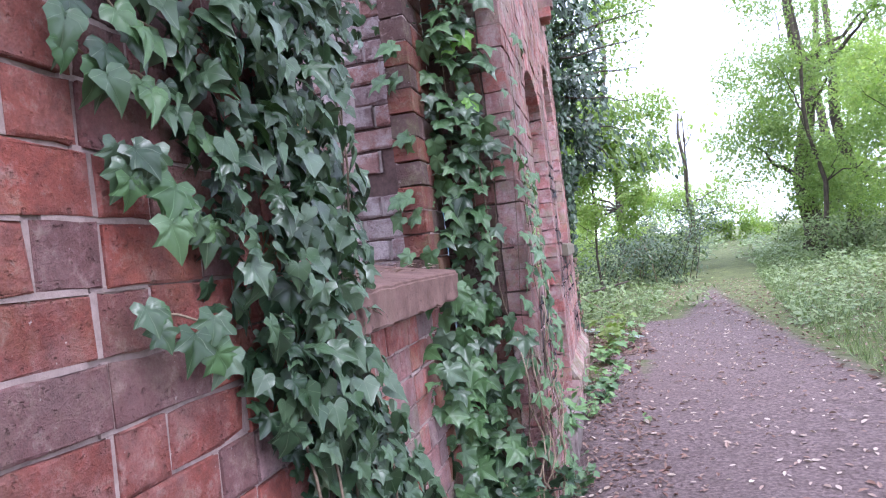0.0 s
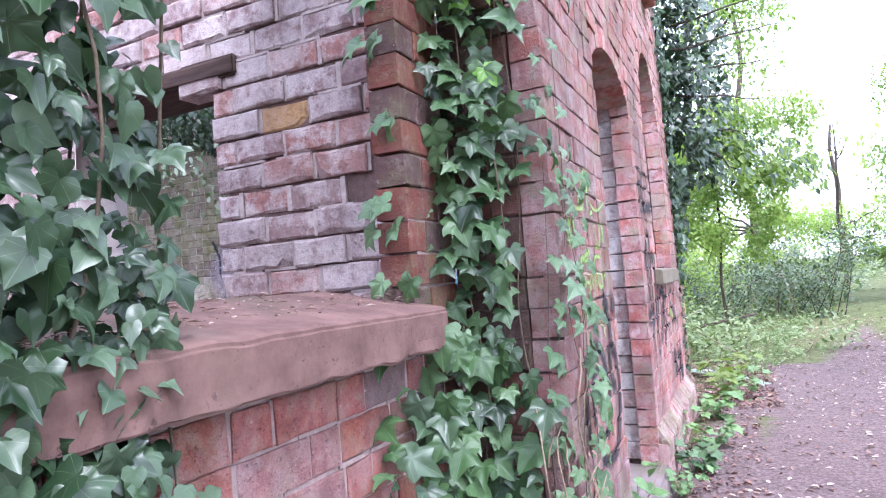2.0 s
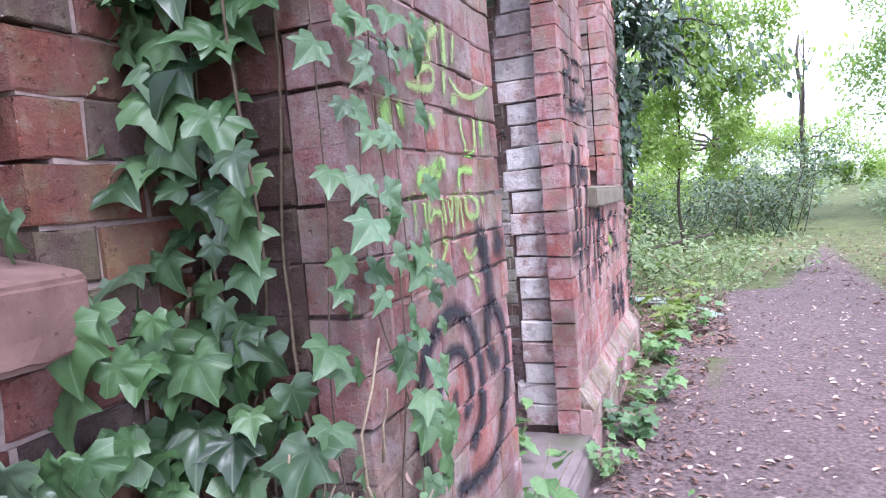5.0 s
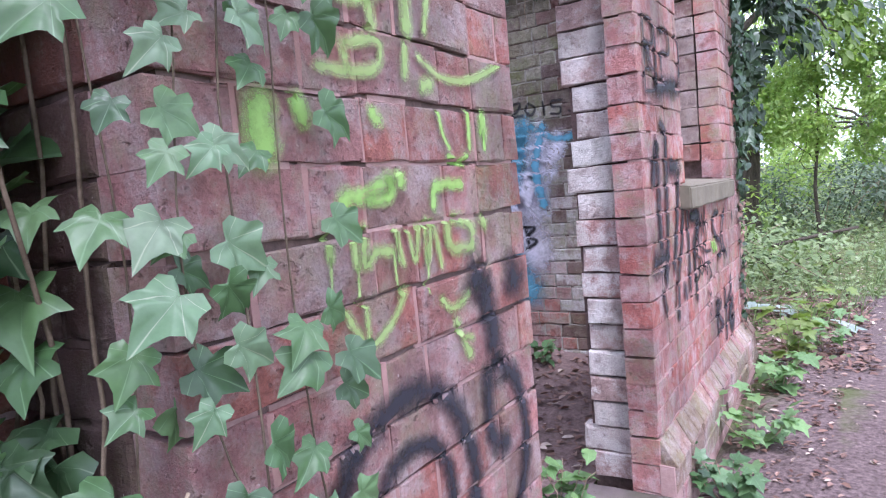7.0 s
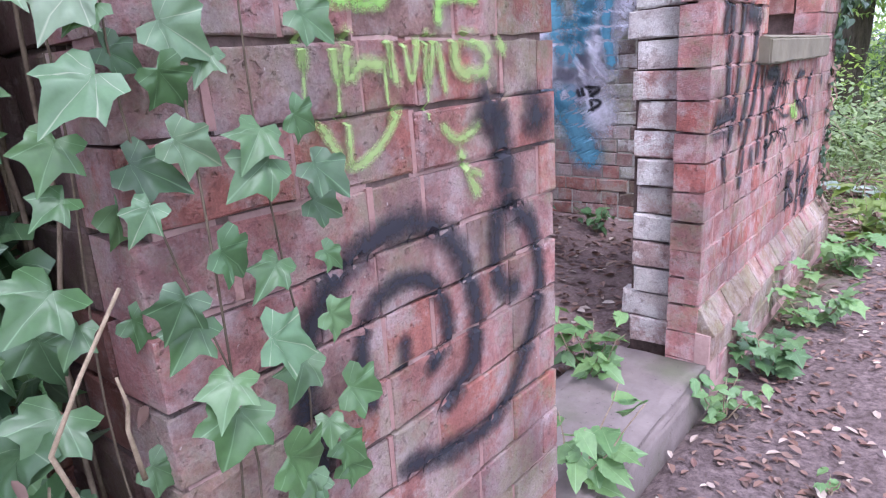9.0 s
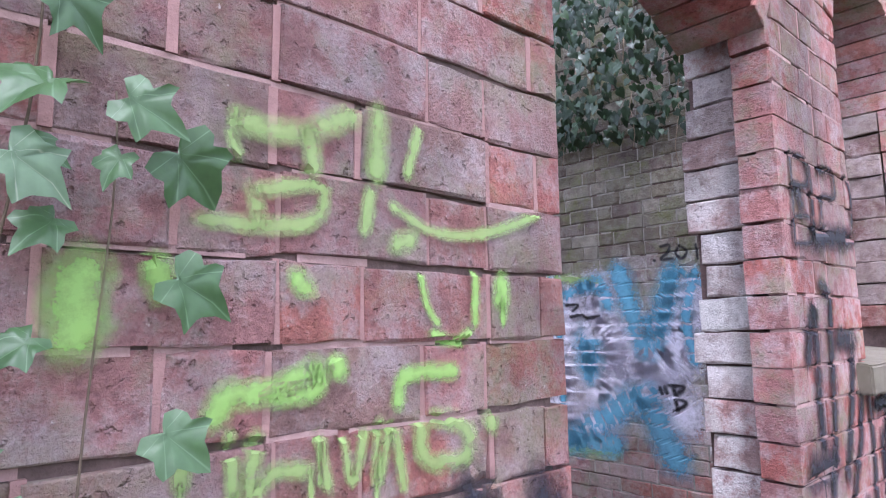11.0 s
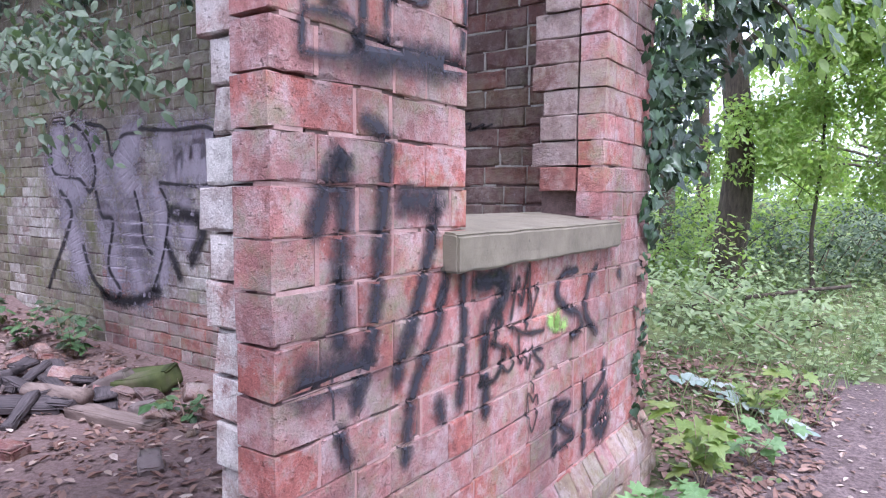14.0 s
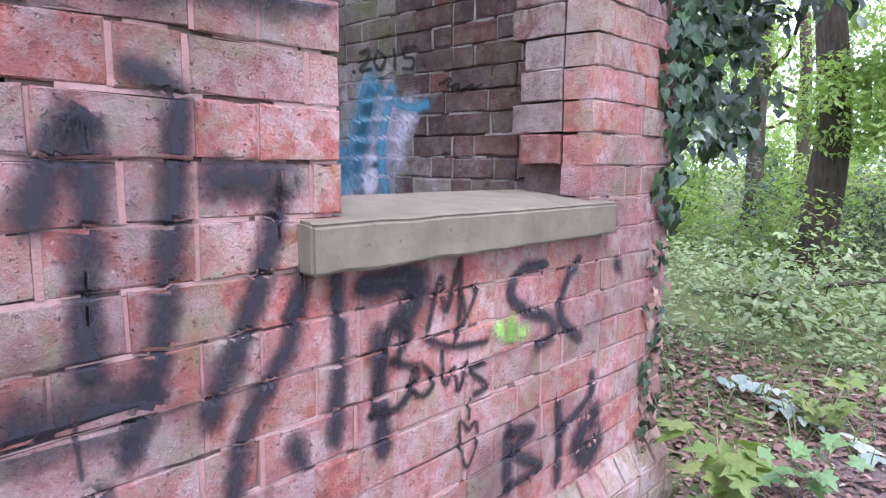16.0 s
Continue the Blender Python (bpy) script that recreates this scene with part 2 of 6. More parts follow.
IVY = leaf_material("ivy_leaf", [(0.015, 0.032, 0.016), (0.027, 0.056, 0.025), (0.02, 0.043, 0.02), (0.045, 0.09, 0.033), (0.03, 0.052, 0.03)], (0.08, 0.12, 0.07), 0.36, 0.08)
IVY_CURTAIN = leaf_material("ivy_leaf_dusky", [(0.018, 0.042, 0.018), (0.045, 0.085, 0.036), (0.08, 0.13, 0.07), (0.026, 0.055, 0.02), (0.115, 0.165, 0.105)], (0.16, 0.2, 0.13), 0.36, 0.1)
IVY_FRESH = leaf_material("ivy_leaf_fresh", [(0.052, 0.108, 0.038), (0.075, 0.145, 0.052), (0.09, 0.165, 0.062), (0.06, 0.12, 0.046), (0.125, 0.21, 0.09), (0.04, 0.08, 0.034)], (0.17, 0.27, 0.15), 0.42, 0.15)
IVY_BRIGHT = leaf_material("ivy_leaf_young", [(0.16, 0.36, 0.04), (0.2, 0.4, 0.06)], (0.25, 0.4, 0.1), 0.4, 0.35)
IVY_PALE = leaf_material("ivy_leaf_pale", [(0.15, 0.22, 0.13), (0.12, 0.22, 0.11), (0.2, 0.27, 0.17)], (0.42, 0.45, 0.34), 0.45, 0.25)
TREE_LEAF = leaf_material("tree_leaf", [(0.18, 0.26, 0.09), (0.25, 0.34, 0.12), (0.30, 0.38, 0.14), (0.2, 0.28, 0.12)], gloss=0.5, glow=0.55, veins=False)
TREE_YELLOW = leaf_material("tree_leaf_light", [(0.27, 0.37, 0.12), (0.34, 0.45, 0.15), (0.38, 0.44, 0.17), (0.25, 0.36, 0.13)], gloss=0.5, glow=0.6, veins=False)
HERB = leaf_material("undergrowth_leaf", [(0.14, 0.195, 0.08), (0.2, 0.265, 0.115), (0.29, 0.345, 0.175), (0.11, 0.16, 0.075)], gloss=0.45, glow=0.3, veins=False)
NETTLE = leaf_material("seedling_leaf", [(0.14, 0.25, 0.10), (0.2, 0.32, 0.12), (0.17, 0.28, 0.13)], (0.28, 0.4, 0.2), 0.45, 0.3)
NETTLE_YELLOW = leaf_material("seedling_leaf_yellow", [(0.2, 0.27, 0.06), (0.17, 0.26, 0.07), (0.26, 0.3, 0.09)], (0.3, 0.36, 0.15), 0.45, 0.35)
SHRUB = leaf_material("shrub_leaf_grey_green", [(0.065, 0.10, 0.06), (0.105, 0.15, 0.09), (0.15, 0.19, 0.125)], gloss=0.5, glow=0.3, veins=False)
LITTER = leaf_material("fallen_leaf", [(0.20, 0.10, 0.08), (0.34, 0.23, 0.19), (0.55, 0.45, 0.40), (0.24, 0.13, 0.10), (0.46, 0.37, 0.31)], gloss=0.75, glow=0.05, veins=False)
LITTER_RED = leaf_material("fallen_leaf_dark", [(0.16, 0.08, 0.07), (0.25, 0.14, 0.11), (0.12, 0.07, 0.06), (0.34, 0.21, 0.17)], gloss=0.8, glow=0.05, veins=False)


def ground_material():
    w = Mat("woodland_ground", 0.95)
    at = w.t.nodes.new("ShaderNodeAttribute")
    at.attribute_name = "trodden"
    fine = w.noise(45, 6, 0.7)
    mid = w.noise(7, 5, 0.65)
    dirt = w.mix(w.ramp(fine, [(0.36, 0.0), (0.64, 1.0)]), (0.075, 0.05, 0.05), (0.22, 0.16, 0.16))
    dirt = w.mix(w.ramp(mid, [(0.45, 0.0), (0.75, 0.6)]), dirt, (0.085, 0.06, 0.055))
    wild = w.mix(w.ramp(mid, [(0.35, 0.0), (0.65, 1.0)]), (0.07, 0.075, 0.035), (0.14, 0.16, 0.06))
    k = w.math("ADD", at.outputs["Fac"], w.math("MULTIPLY", w.math("SUBTRACT", mid, 0.5), 0.9))
    c = w.mix(w.ramp(k, [(0.35, 0.0), (0.65, 1.0)]), wild, dirt)
    return w.done(c, w.math("ADD", fine, mid), 0.8, 0.02)


def floor_material():
    w = Mat("earth_floor", 0.95)
    fine = w.noise(45, 6, 0.7)
    c = w.mix(w.ramp(fine, [(0.3, 0.0), (0.7, 1.0)]), (0.12, 0.08, 0.075), (0.29, 0.2, 0.19))
    c = w.mix(w.ramp(w.noise(5, 5), [(0.5, 0.0), (0.75, 0.6)]), c, (0.17, 0.125, 0.10))
    return w.done(c, fine, 0.9, 0.02)


GROUND, FLOOR = ground_material(), floor_material()
PAINT_CACHE = {}


def paint(name, col, cover=0.8):
    """Sprayed paint: soft at the stroke's edge, thin where the brick is rough."""
    if name in PAINT_CACHE:
        return PAINT_CACHE[name]
    w = Mat(name, 0.6)
    w.b.inputs["Base Color"].default_value = (*col, 1)
    at = w.t.nodes.new("ShaderNodeAttribute")
    at.attribute_name = "body"
    k = w.math("ADD", at.outputs["Fac"], w.math("MULTIPLY", w.math("SUBTRACT", w.noise(30, 8, 0.8), 0.5), 1.5))
    k = w.math("MULTIPLY", w.ramp(k, [(0.12, 0.0), (0.95, 1.0)]), cover)
    tr = w.n("BsdfTransparent")
    mx = w.n("MixShader")
    w.l(k, mx.inputs[0])
    w.l(tr.outputs[0], mx.inputs[1])
    w.l(w.b.outputs[0], mx.inputs[2])
    w.l(mx.outputs[0], w.t.nodes["Material Output"].inputs["Surface"])
    PAINT_CACHE[name] = w.m
    return w.m


# ---- mesh helpers ----
def mesh_of(name, verts, faces, mat, uvs=None):
    me = bpy.data.meshes.new(name)
    me.from_pydata(verts, [], faces)
    me.materials.append(mat)
    if uvs is not None:
        lay = me.uv_layers.new(name="UVMap")
        idx = np.empty(len(me.loops), dtype=np.int32)
        me.loops.foreach_get("vertex_index", idx)
        lay.data.foreach_set("uv", np.asarray(uvs, dtype=np.float32)[idx].ravel())
    me.update()
    return me


def thing(name, data, m, label="", category="", group="", kind=""):
    ob = new(name, data)
    ob.matrix_world = m
    return tagged(ob, label, category, group, kind)


def under(name, data, parent, m=None, label=""):
    ob = new(name, data)
    ob.parent = parent
    ob.matrix_basis = m if m is not None else Matrix()
    return tagged(ob, label) if label else ob


def part(name, bm, material, parent, label=""):
    me = bpy.data.meshes.new(name)
    bm.to_mesh(me)
    bm.free()
    me.materials.append(material)
    return under(name, me, parent, None, label)


def box_bm(x0, x1, y0, y1, z0, z1, bevel=0.0, seg=2):
    bm = bmesh.new()
    bmesh.ops.create_cube(bm, size=1.0)
    for v in bm.verts:
        v.co = Vector(((x0 + x1) / 2 + v.co.x * (x1 - x0), (y0 + y1) / 2 + v.co.y * (y1 - y0), (z0 + z1) / 2 + v.co.z * (z1 - z0)))
    if bevel:
        bmesh.ops.bevel(bm, geom=bm.edges[:], offset=bevel, segments=seg, affect="EDGES")
    return bm


def rough_block(bm, cuts, amount, scale=9.0):
    """Breaks up the faces of a block: cuts it finer and pushes the skin about."""
    bmesh.ops.subdivide_edges(bm, edges=bm.edges[:], cuts=cuts, use_grid_fill=True)
    bm.normal_update()
    for v in bm.verts:
        v.co += v.normal * amount * noise.noise(v.co * scale) + Vector((0, 0, 0.4 * amount * noise.noise(v.co * scale * 2.3)))
    for f in bm.faces:
        f.smooth = True
    return bm


COURSE, STRETCH, HEAD, JOINT = 0.0935, 0.212, 0.108, 0.0065
Z0 = 0.0165  # level of the lowest bed joint
rng = random.Random(7)


def chamfer_box(lx, ly, lz, worn, r):
    """A worn brick: uneven arrises along the bed joints, corners knocked about. Centre of the outer face at the origin, body towards +y."""
    hx, hz = lx / 2, lz / 2
    cut = [r.uniform(0.6, 1.4) * worn for _ in range(4)]
    chip = r.randrange(12)
    if chip < 4:
        cut[chip] *= 3.0
    a, b = r.uniform(-0.5, -0.15), r.uniform(0.15, 0.5)
    ring = [(-hx, -hz), (a * hx, -hz), (b * hx, -hz), (hx, -hz), (hx, hz), (b * hx, hz), (a * hx, hz), (-hx, hz)]
    corner = {0: 0, 3: 1, 4: 2, 7: 3}
    out = []
    for k, (x, z) in enumerate(ring):  # back
        out.append((x, ly, z))
    edge = []
    for k, (x, z) in enumerate(ring):  # edge of the sides
        w = cut[corner[k]] if k in corner else worn * r.uniform(0.4, 1.8)
        edge.append(w)
        out.append((x + r.uniform(-0.0015, 0.0015), w * 0.8, z + r.uniform(-0.003, 0.0022)))
    for k, (x, z) in enumerate(ring):  # edge of the face
        w = edge[k]
        sx = 0 if k not in corner else (1 if x < 0 else -1)
        out.append((x + sx * w, r.uniform(-0.0015, 0.002), z + (1 if z < 0 else -1) * w * r.uniform(0.5, 1.3)))
    f = [tuple(range(16, 24)), (7, 6, 5, 4, 3, 2, 1, 0)]
    for k in range(8):
        n = (k + 1) % 8
        f.append((k, n, 8 + n, 8 + k))
        f.append((8 + k, 8 + n, 16 + n, 16 + k))
    return out, f


BRICK_MESHES = {}


def brick_mesh(lx, ly, lz, worn, mat):
    key = (round(lx / 0.006), round(ly / 0.01), round(lz / 0.004), round(worn, 3), mat.name, rng.randrange(5))
    if key not in BRICK_MESHES:
        v, f = chamfer_box(max(lx, 0.02), ly, lz, worn, rng)
        BRICK_MESHES[key] = mesh_of("brick", v, f, mat)
    return BRICK_MESHES[key]


class Bricks:
    """Collects the bricks of one wall: the nearest become parts, the rest one joined part."""

    def __init__(self, wall, mat, near, worn=0.004, limit=300):
        self.wall, self.mat, self.near, self.worn, self.limit = wall, mat, near, worn, limit
        self.count, self.rest, self.plugs = 0, {}, {}

    def put(self, lx, ly, lz, m, mat=None, worn=None, force=False):
        mat = mat or self.mat
        worn = worn or self.worn
        p = m.translation
        a, b, c, d = self.near
        if self.count < self.limit and a <= p.x <= b and c <= p.z <= d or force:
            self.count += 1
            under("brick", brick_mesh(lx, ly, lz, worn, mat), self.wall, m)
            return
        v, f = chamfer_box(max(lx, 0.02), ly, lz, worn, rng)
        V, F, M = self.rest.setdefault(mat.name, ([], [], mat))
        n = len(V)
        V.extend((m @ Vector(q)).to_tuple() for q in v)
        F.extend([i + n for i in q] for q in f)

    def plug(self, u, lx, z, lz, mortar, y=0.0035):
        """Mortar that fills an upright joint almost flush."""
        pv, pf, _ = self.plugs.setdefault(mortar.name, ([], [], mortar))
        n = len(pv)
        y += rng.uniform(-0.001, 0.003)
        pv.extend(((u - lx, y, z - lz), (u + lx, y, z - lz), (u + lx, y, z + lz), (u - lx, y, z + lz), (u - lx, 0.05, z - lz), (u + lx, 0.05, z - lz), (u + lx, 0.05, z + lz), (u - lx, 0.05, z + lz)))
        pf.extend([n + i for i in q] for q in ((0, 1, 2, 3), (0, 3, 7, 4), (1, 5, 6, 2), (3, 2, 6, 7), (0, 4, 5, 1)))

    def finish(self):
        for pv, pf, mortar in self.plugs.values():
            tagged(under("pointing", mesh_of("pointing", pv, pf, mortar), self.wall), kind="stuff")
        for V, F, M in self.rest.values():
            tagged(under("brickwork", mesh_of("brickwork", V, F, M), self.wall), kind="stuff")


def gaps_at(openings, za, zb):
    """The stretches cut out of a course between two heights."""
    out = []
    zm = (za + zb) / 2
    for o in openings:
        if o["z0"] - 0.02 < zm and zm < o["spring"]:
            out.append((o["u0"], o["u1"]))
        elif o["spring"] <= zm:
            R, cz, cu = o["R"] + o["ring"], o["cz"], (o["u0"] + o["u1"]) / 2
            h = R * R - (zm - cz) ** 2
            if h > 0:
                h = math.sqrt(h)
                half = (o["u1"] - o["u0"]) / 2 + o["ring"]
                h = min(h, half)
                out.append((cu - h, cu + h))
    return sorted(out)


def arch(u0, u1, z0, spring, crown, ring=0.1):
    half, rise = (u1 - u0) / 2, crown - spring
    R = (half * half + rise * rise) / (2 * rise)
    return dict(u0=u0, u1=u1, z0=z0, spring=spring, crown=crown, R=R, cz=crown - R, ring=ring)


def opening_outline(o, grow=0.0, steps=14):
    u0, u1 = o["u0"] - grow, o["u1"] + grow
    cu = (u0 + u1) / 2
    pts = [(u0, o["z0"] - grow), (u1, o["z0"] - grow)]
    R = o["R"] + grow
    a = math.asin(min(1.0, ((u1 - u0) / 2) / R))
    for i in range(steps + 1):
        t = a - 2 * a * i / steps
        pts.append((cu + R * math.sin(t), o["cz"] + R * math.cos(t)))
    return pts


def core_mesh(name, length, zb, zt, y0, y1, openings, mat, start=0.0):
    """The wall's body, cut in columns so that arched openings go right through it."""
    us = {start, length}
    for o in openings:
        for i in range(17):
            us.add(o["u0"] + (o["u1"] - o["u0"]) * i / 16)
    us = sorted(us)
    bm = bmesh.new()

    def head(o, u):
        cu = (o["u0"] + o["u1"]) / 2
        return o["cz"] + math.sqrt(max(o["R"] ** 2 - (u - cu) ** 2, 0))

    def hexa(ua, ub, za, zb2, ta, tb):
        vs = [bm.verts.new(c) for c in ((ua, y0, za), (ub, y0, zb2), (ub, y1, zb2), (ua, y1, za), (ua, y0, ta), (ub, y0, tb), (ub, y1, tb), (ua, y1, ta))]
        for q in ((0, 3, 2, 1), (4, 5, 6, 7), (0, 1, 5, 4), (1, 2, 6, 5), (2, 3, 7, 6), (3, 0, 4, 7)):
            bm.faces.new([vs[i] for i in q])

    for ua, ub in zip(us, us[1:]):
        if ub - ua < 1e-5:
            continue
        um = (ua + ub) / 2
        o = next((o for o in openings if o["u0"] < um < o["u1"]), None)
        if o is None:
            hexa(ua, ub, zb, zb, zt, zt)
        else:
            if o["z0"] > zb + 0.01:
                hexa(ua, ub, zb, zb, o["z0"], o["z0"])
            hexa(ua, ub, head(o, ua), head(o, ub), zt, zt)
    me = bpy.data.meshes.new(name)
    bm.to_mesh(me)
    bm.free()
    me.materials.append(mat)
    return me


def brick_wall(name, label, m, length, zt, thick, mat, mortar, openings=(), near=(0, 99, 0, 9), worn=0.004, depth=0.1,
               relief=0.004, zb=Z0 - COURSE, bond="flemish", special=None, limit=300, reveal=0.045, mortar_in=0.010, core_from=0.0, joint=JOINT, flush=0.55, core=None, perp=0.0035, course=COURSE, hole=None, upright=None):
    """A wall of separate bricks in front of a mortar body. Outer face at local y = 0, body towards +y."""
    grown = ([hole] if hole else []) + [dict(o, u0=o["u0"] - min(reveal, 0.03), u1=o["u1"] + o.get("deep", reveal), R=o["R"] + o.get("deep", reveal)) for o in openings]
    ob = thing(name, core_mesh(name, length, zb, zt, mortar_in, thick, grown, core or mortar, core_from), m, label, "wall", kind="structure")
    bk = Bricks(ob, mat, near, worn, limit)
    n = int(round((zt - Z0) / course))
    k0 = int(math.floor((zb - Z0) / course + 0.5))
    for k in range(k0, n):
        za = Z0 + k * course
        segs, u = [], 0.0
        for a, b in gaps_at(openings, za, za + course):
            if a > u + 0.015:
                segs.append((u, a))
            u = max(u, b)
        if length > u + 0.015:
            segs.append((u, length))
        for a, b in segs:
            u = a
            odd = k % 2
            first = True
            i = 0 if odd else 1
            while u < b - 0.012:
                if bond == "flemish":
                    w = STRETCH if i % 2 else HEAD
                    if first and odd == 0:
                        w = STRETCH
                    if k % 7 == 3 and not first:
                        w = STRETCH
                else:
                    w = STRETCH if not (first and odd) else HEAD
                w *= rng.uniform(0.97, 1.03)
                e = u + w
                if b - e < 0.05:
                    e = b
                lx = e - u - (joint * rng.uniform(0.7, 1.3) if e < b else 0.0)
                h = course - joint * rng.uniform(0.6, 1.4)
                own = special(u + lx / 2, za + course / 2) if special else None
                if own == "gap":
                    u, first = e, False
                    i += 1
                    continue
                out = rng.uniform(-relief, relief * 0.5)
                if rng.random() < 0.04:
                    out += relief * 1.0
                bk.put(lx, depth, h, pose(u + lx / 2, out, za + course / 2 + rng.uniform(-0.0022, 0.0022), rng.uniform(-1.0, 1.0), rng.uniform(-0.7, 0.7), rng.uniform(-1.0, 1.0)), own)
                if rng.random() < (flush(u) if callable(flush) else flush):
                    mid, half = u + lx / 2 + rng.uniform(-0.03, 0.03), lx * rng.uniform(0.3, 0.56)
                    lo, hi = max(mid - half, a + 0.004), min(mid + half, b - 0.004)
                    bk.plug((lo + hi) / 2, (hi - lo) / 2, za + course + rng.uniform(-0.001, 0.001), 0.0045, mortar, 0.003)
                if e < b:
                    bk.plug(e - joint / 2, joint * 0.85, za + course / 2, course / 2 - rng.uniform(0.002, 0.006), upright or mortar, perp)
                u, first = e, False
                i += 1
    for o in openings:
        # ring of bricks on edge round the head
        half = (o["u1"] - o["u0"]) / 2
        a = math.asin(min(1.0, half / o["R"]))
        cu = (o["u0"] + o["u1"]) / 2
        cnt = max(6, int(2 * a * (o["R"] + 0.03) / 0.083))
        for i in range(cnt if o["ring"] > 0.02 else 0):
            t = -a + 2 * a * (i + 0.5) / cnt
            r = o["R"] + o["ring"] / 2 + 0.002
            bk.put(2 * a * o["R"] / cnt - 0.006, thick * 0.95, o["ring"], pose(cu + r * math.sin(t), rng.uniform(-0.002, 0.003), o["cz"] + r * math.cos(t), 0, math.degrees(t), 0))
    return ob, bk


# ---- setting: ground ----
def path_centre(y):
    return 1.05 + 0.05 * y + 0.006 * max(min(y, 14), 0) ** 2 + (0.16 * (y - 14) if y > 14 else 0)


def height(x, y):
    d = abs(x - path_centre(y))
    h = 0.05 * noise.noise(Vector((x * 0.5, y * 0.5, 0))) + 0.02 * noise.noise(Vector((x * 2.1, y * 2.1, 3)))
    h += 0.012 * noise.noise(Vector((x * 7, y * 7, 5)))
    h *= min(1.0, 0.25 + d * 0.35)
    if d > 0.9:
        h += min(0.10, (d - 0.9) * 0.05)
    h += 0.010 * max(0.0, min(y, 40) - 5) if y > 5 else 0
    if x < 0.35 and -4 < y < 4.5:
        h *= max(0.0, min(1.0, x / 0.35 + 0.1))
    if x < 0.05 and -4 < y < 3.9:
        h = min(h, 0.0) - 0.06
    return h - 0.01


def axis(lo, hi, fine_lo, fine_hi, step):
    c, s = [], step
    u = fine_lo
    while u > lo:
        s *= 1.22
        u -= s
        c.append(u)
    c = c[::-1]
    u = fine_lo
    while u < fine_hi:
        c.append(u)
        u += step
    s = step
    while u < hi:
        c.append(u)
        s *= 1.22
        u += s
    c.append(u)
    return c


def build_ground():
    xs, ys = axis(-400, 400, -2, 6, 0.1), axis(-400, 400, -4, 14, 0.1)
    verts = [(x, y, height(x, y) if abs(x) < 60 and abs(y) < 60 else 0.0) for y in ys for x in xs]
    nx = len(xs)
    faces = [(j * nx + i, j * nx + i + 1, (j + 1) * nx + i + 1, (j + 1) * nx + i) for j in range(len(ys) - 1) for i in range(nx - 1)]
    me = mesh_of("ground", verts, faces, GROUND)
    at = me.attributes.new("trodden", "FLOAT", "POINT")
    val = np.array([max(0.0, min(1.0, (1.15 - 0.11 * max(0, y - 2) - abs(x - path_centre(y))) / 0.6 + (0.6 if x < 0.5 and y < 3.6 else 0.0) + (0.9 if -1.5 < x < 1.6 and 3.5 < y < 6.0 else 0.0))) for x, y, z in verts], dtype=np.float32)
    at.data.foreach_set("value", val)
    me.shade_smooth()
    thing("ground", me, Matrix(), "trodden brown earth path through woodland floor with fallen leaves", "ground", kind="structure")


build_ground()


def floor_z(x, y):
    """Level of the ruin's earth floor, heaped with spoil towards the back."""
    heap = max(0.0, min(1.0, (-4.3 - x) / 1.2)) * max(0.0, min(1.0, (y - 0.8) / 1.0))
    return 0.03 + 0.05 * noise.noise(Vector((x, y, 9))) + 0.02 * noise.noise(Vector((x * 4, y * 4, 2))) + max(0, y - 2.9) * 0.1 + 0.2 * heap * (1 + 0.5 * noise.noise(Vector((x * 2, y * 2, 6))))


def build_floor():
    xs = [-6.4 + 0.1 * i for i in range(62)]
    ys = [-4.0 + 0.1 * i for i in range(76)]
    verts = [(min(x, -0.25), min(y, 3.5), floor_z(x, y)) for y in ys for x in xs]
    nx = len(xs)
    faces = [(j * nx + i, j * nx + i + 1, (j + 1) * nx + i + 1, (j + 1) * nx + i) for j in range(len(ys) - 1) for i in range(nx - 1)]
    me = mesh_of("floor", verts, faces, FLOOR)
    me.shade_smooth()
    thing("floor", me, Matrix(), "bare dark earth floor of the roofless ruin, strewn with leaves", "floor", kind="structure")


build_floor()

# ---- setting: walls ----
DOOR = dict(arch(0.805, 1.727, -0.08, 2.03, 2.17), deep=0.085)
WIN2 = arch(2.32, 3.225, 1.10, 2.17, 2.62)
SKEW = pose(0, 0, 0, 0, 0, 90)


def facade_special(u, z):
    """The corner pier is greyer and greener than the rest; the end pier too where the ivy drips on it."""
    if u < 0.72 + 0.1 * noise.noise(Vector((z * 3, 0, 5))) or u > 3.5:
        return BRICK_WORN
    if z > 1.45 + 0.12 * noise.noise(Vector((u * 3, 2, 5))) and u > 1.85:
        return BRICK_WORN
    return None


wall_facade, facade_bk = brick_wall("wall_facade", "weathered rose-red brick facade with arched doorway and window, sprayed with graffiti", SKEW, 3.77, 3.5, 0.262,
                                    BRICK_FACADE, MORTAR, [DOOR, WIN2], near=(0.0, 2.4, 0.5, 1.75), worn=0.0028, core_from=0.02, core=MORTAR_DEEP, flush=lambda u: 0.45 if u < 0.8 else 0.93, perp=0.0008, upright=MORTAR_ROSE, special=facade_special, mortar_in=0.008)
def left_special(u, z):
    """Damp red with shade painted in beside the return, deep red lowered for shade under the ivy, pink and bleached
    below the sill.
    """
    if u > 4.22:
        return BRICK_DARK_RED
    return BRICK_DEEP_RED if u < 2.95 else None


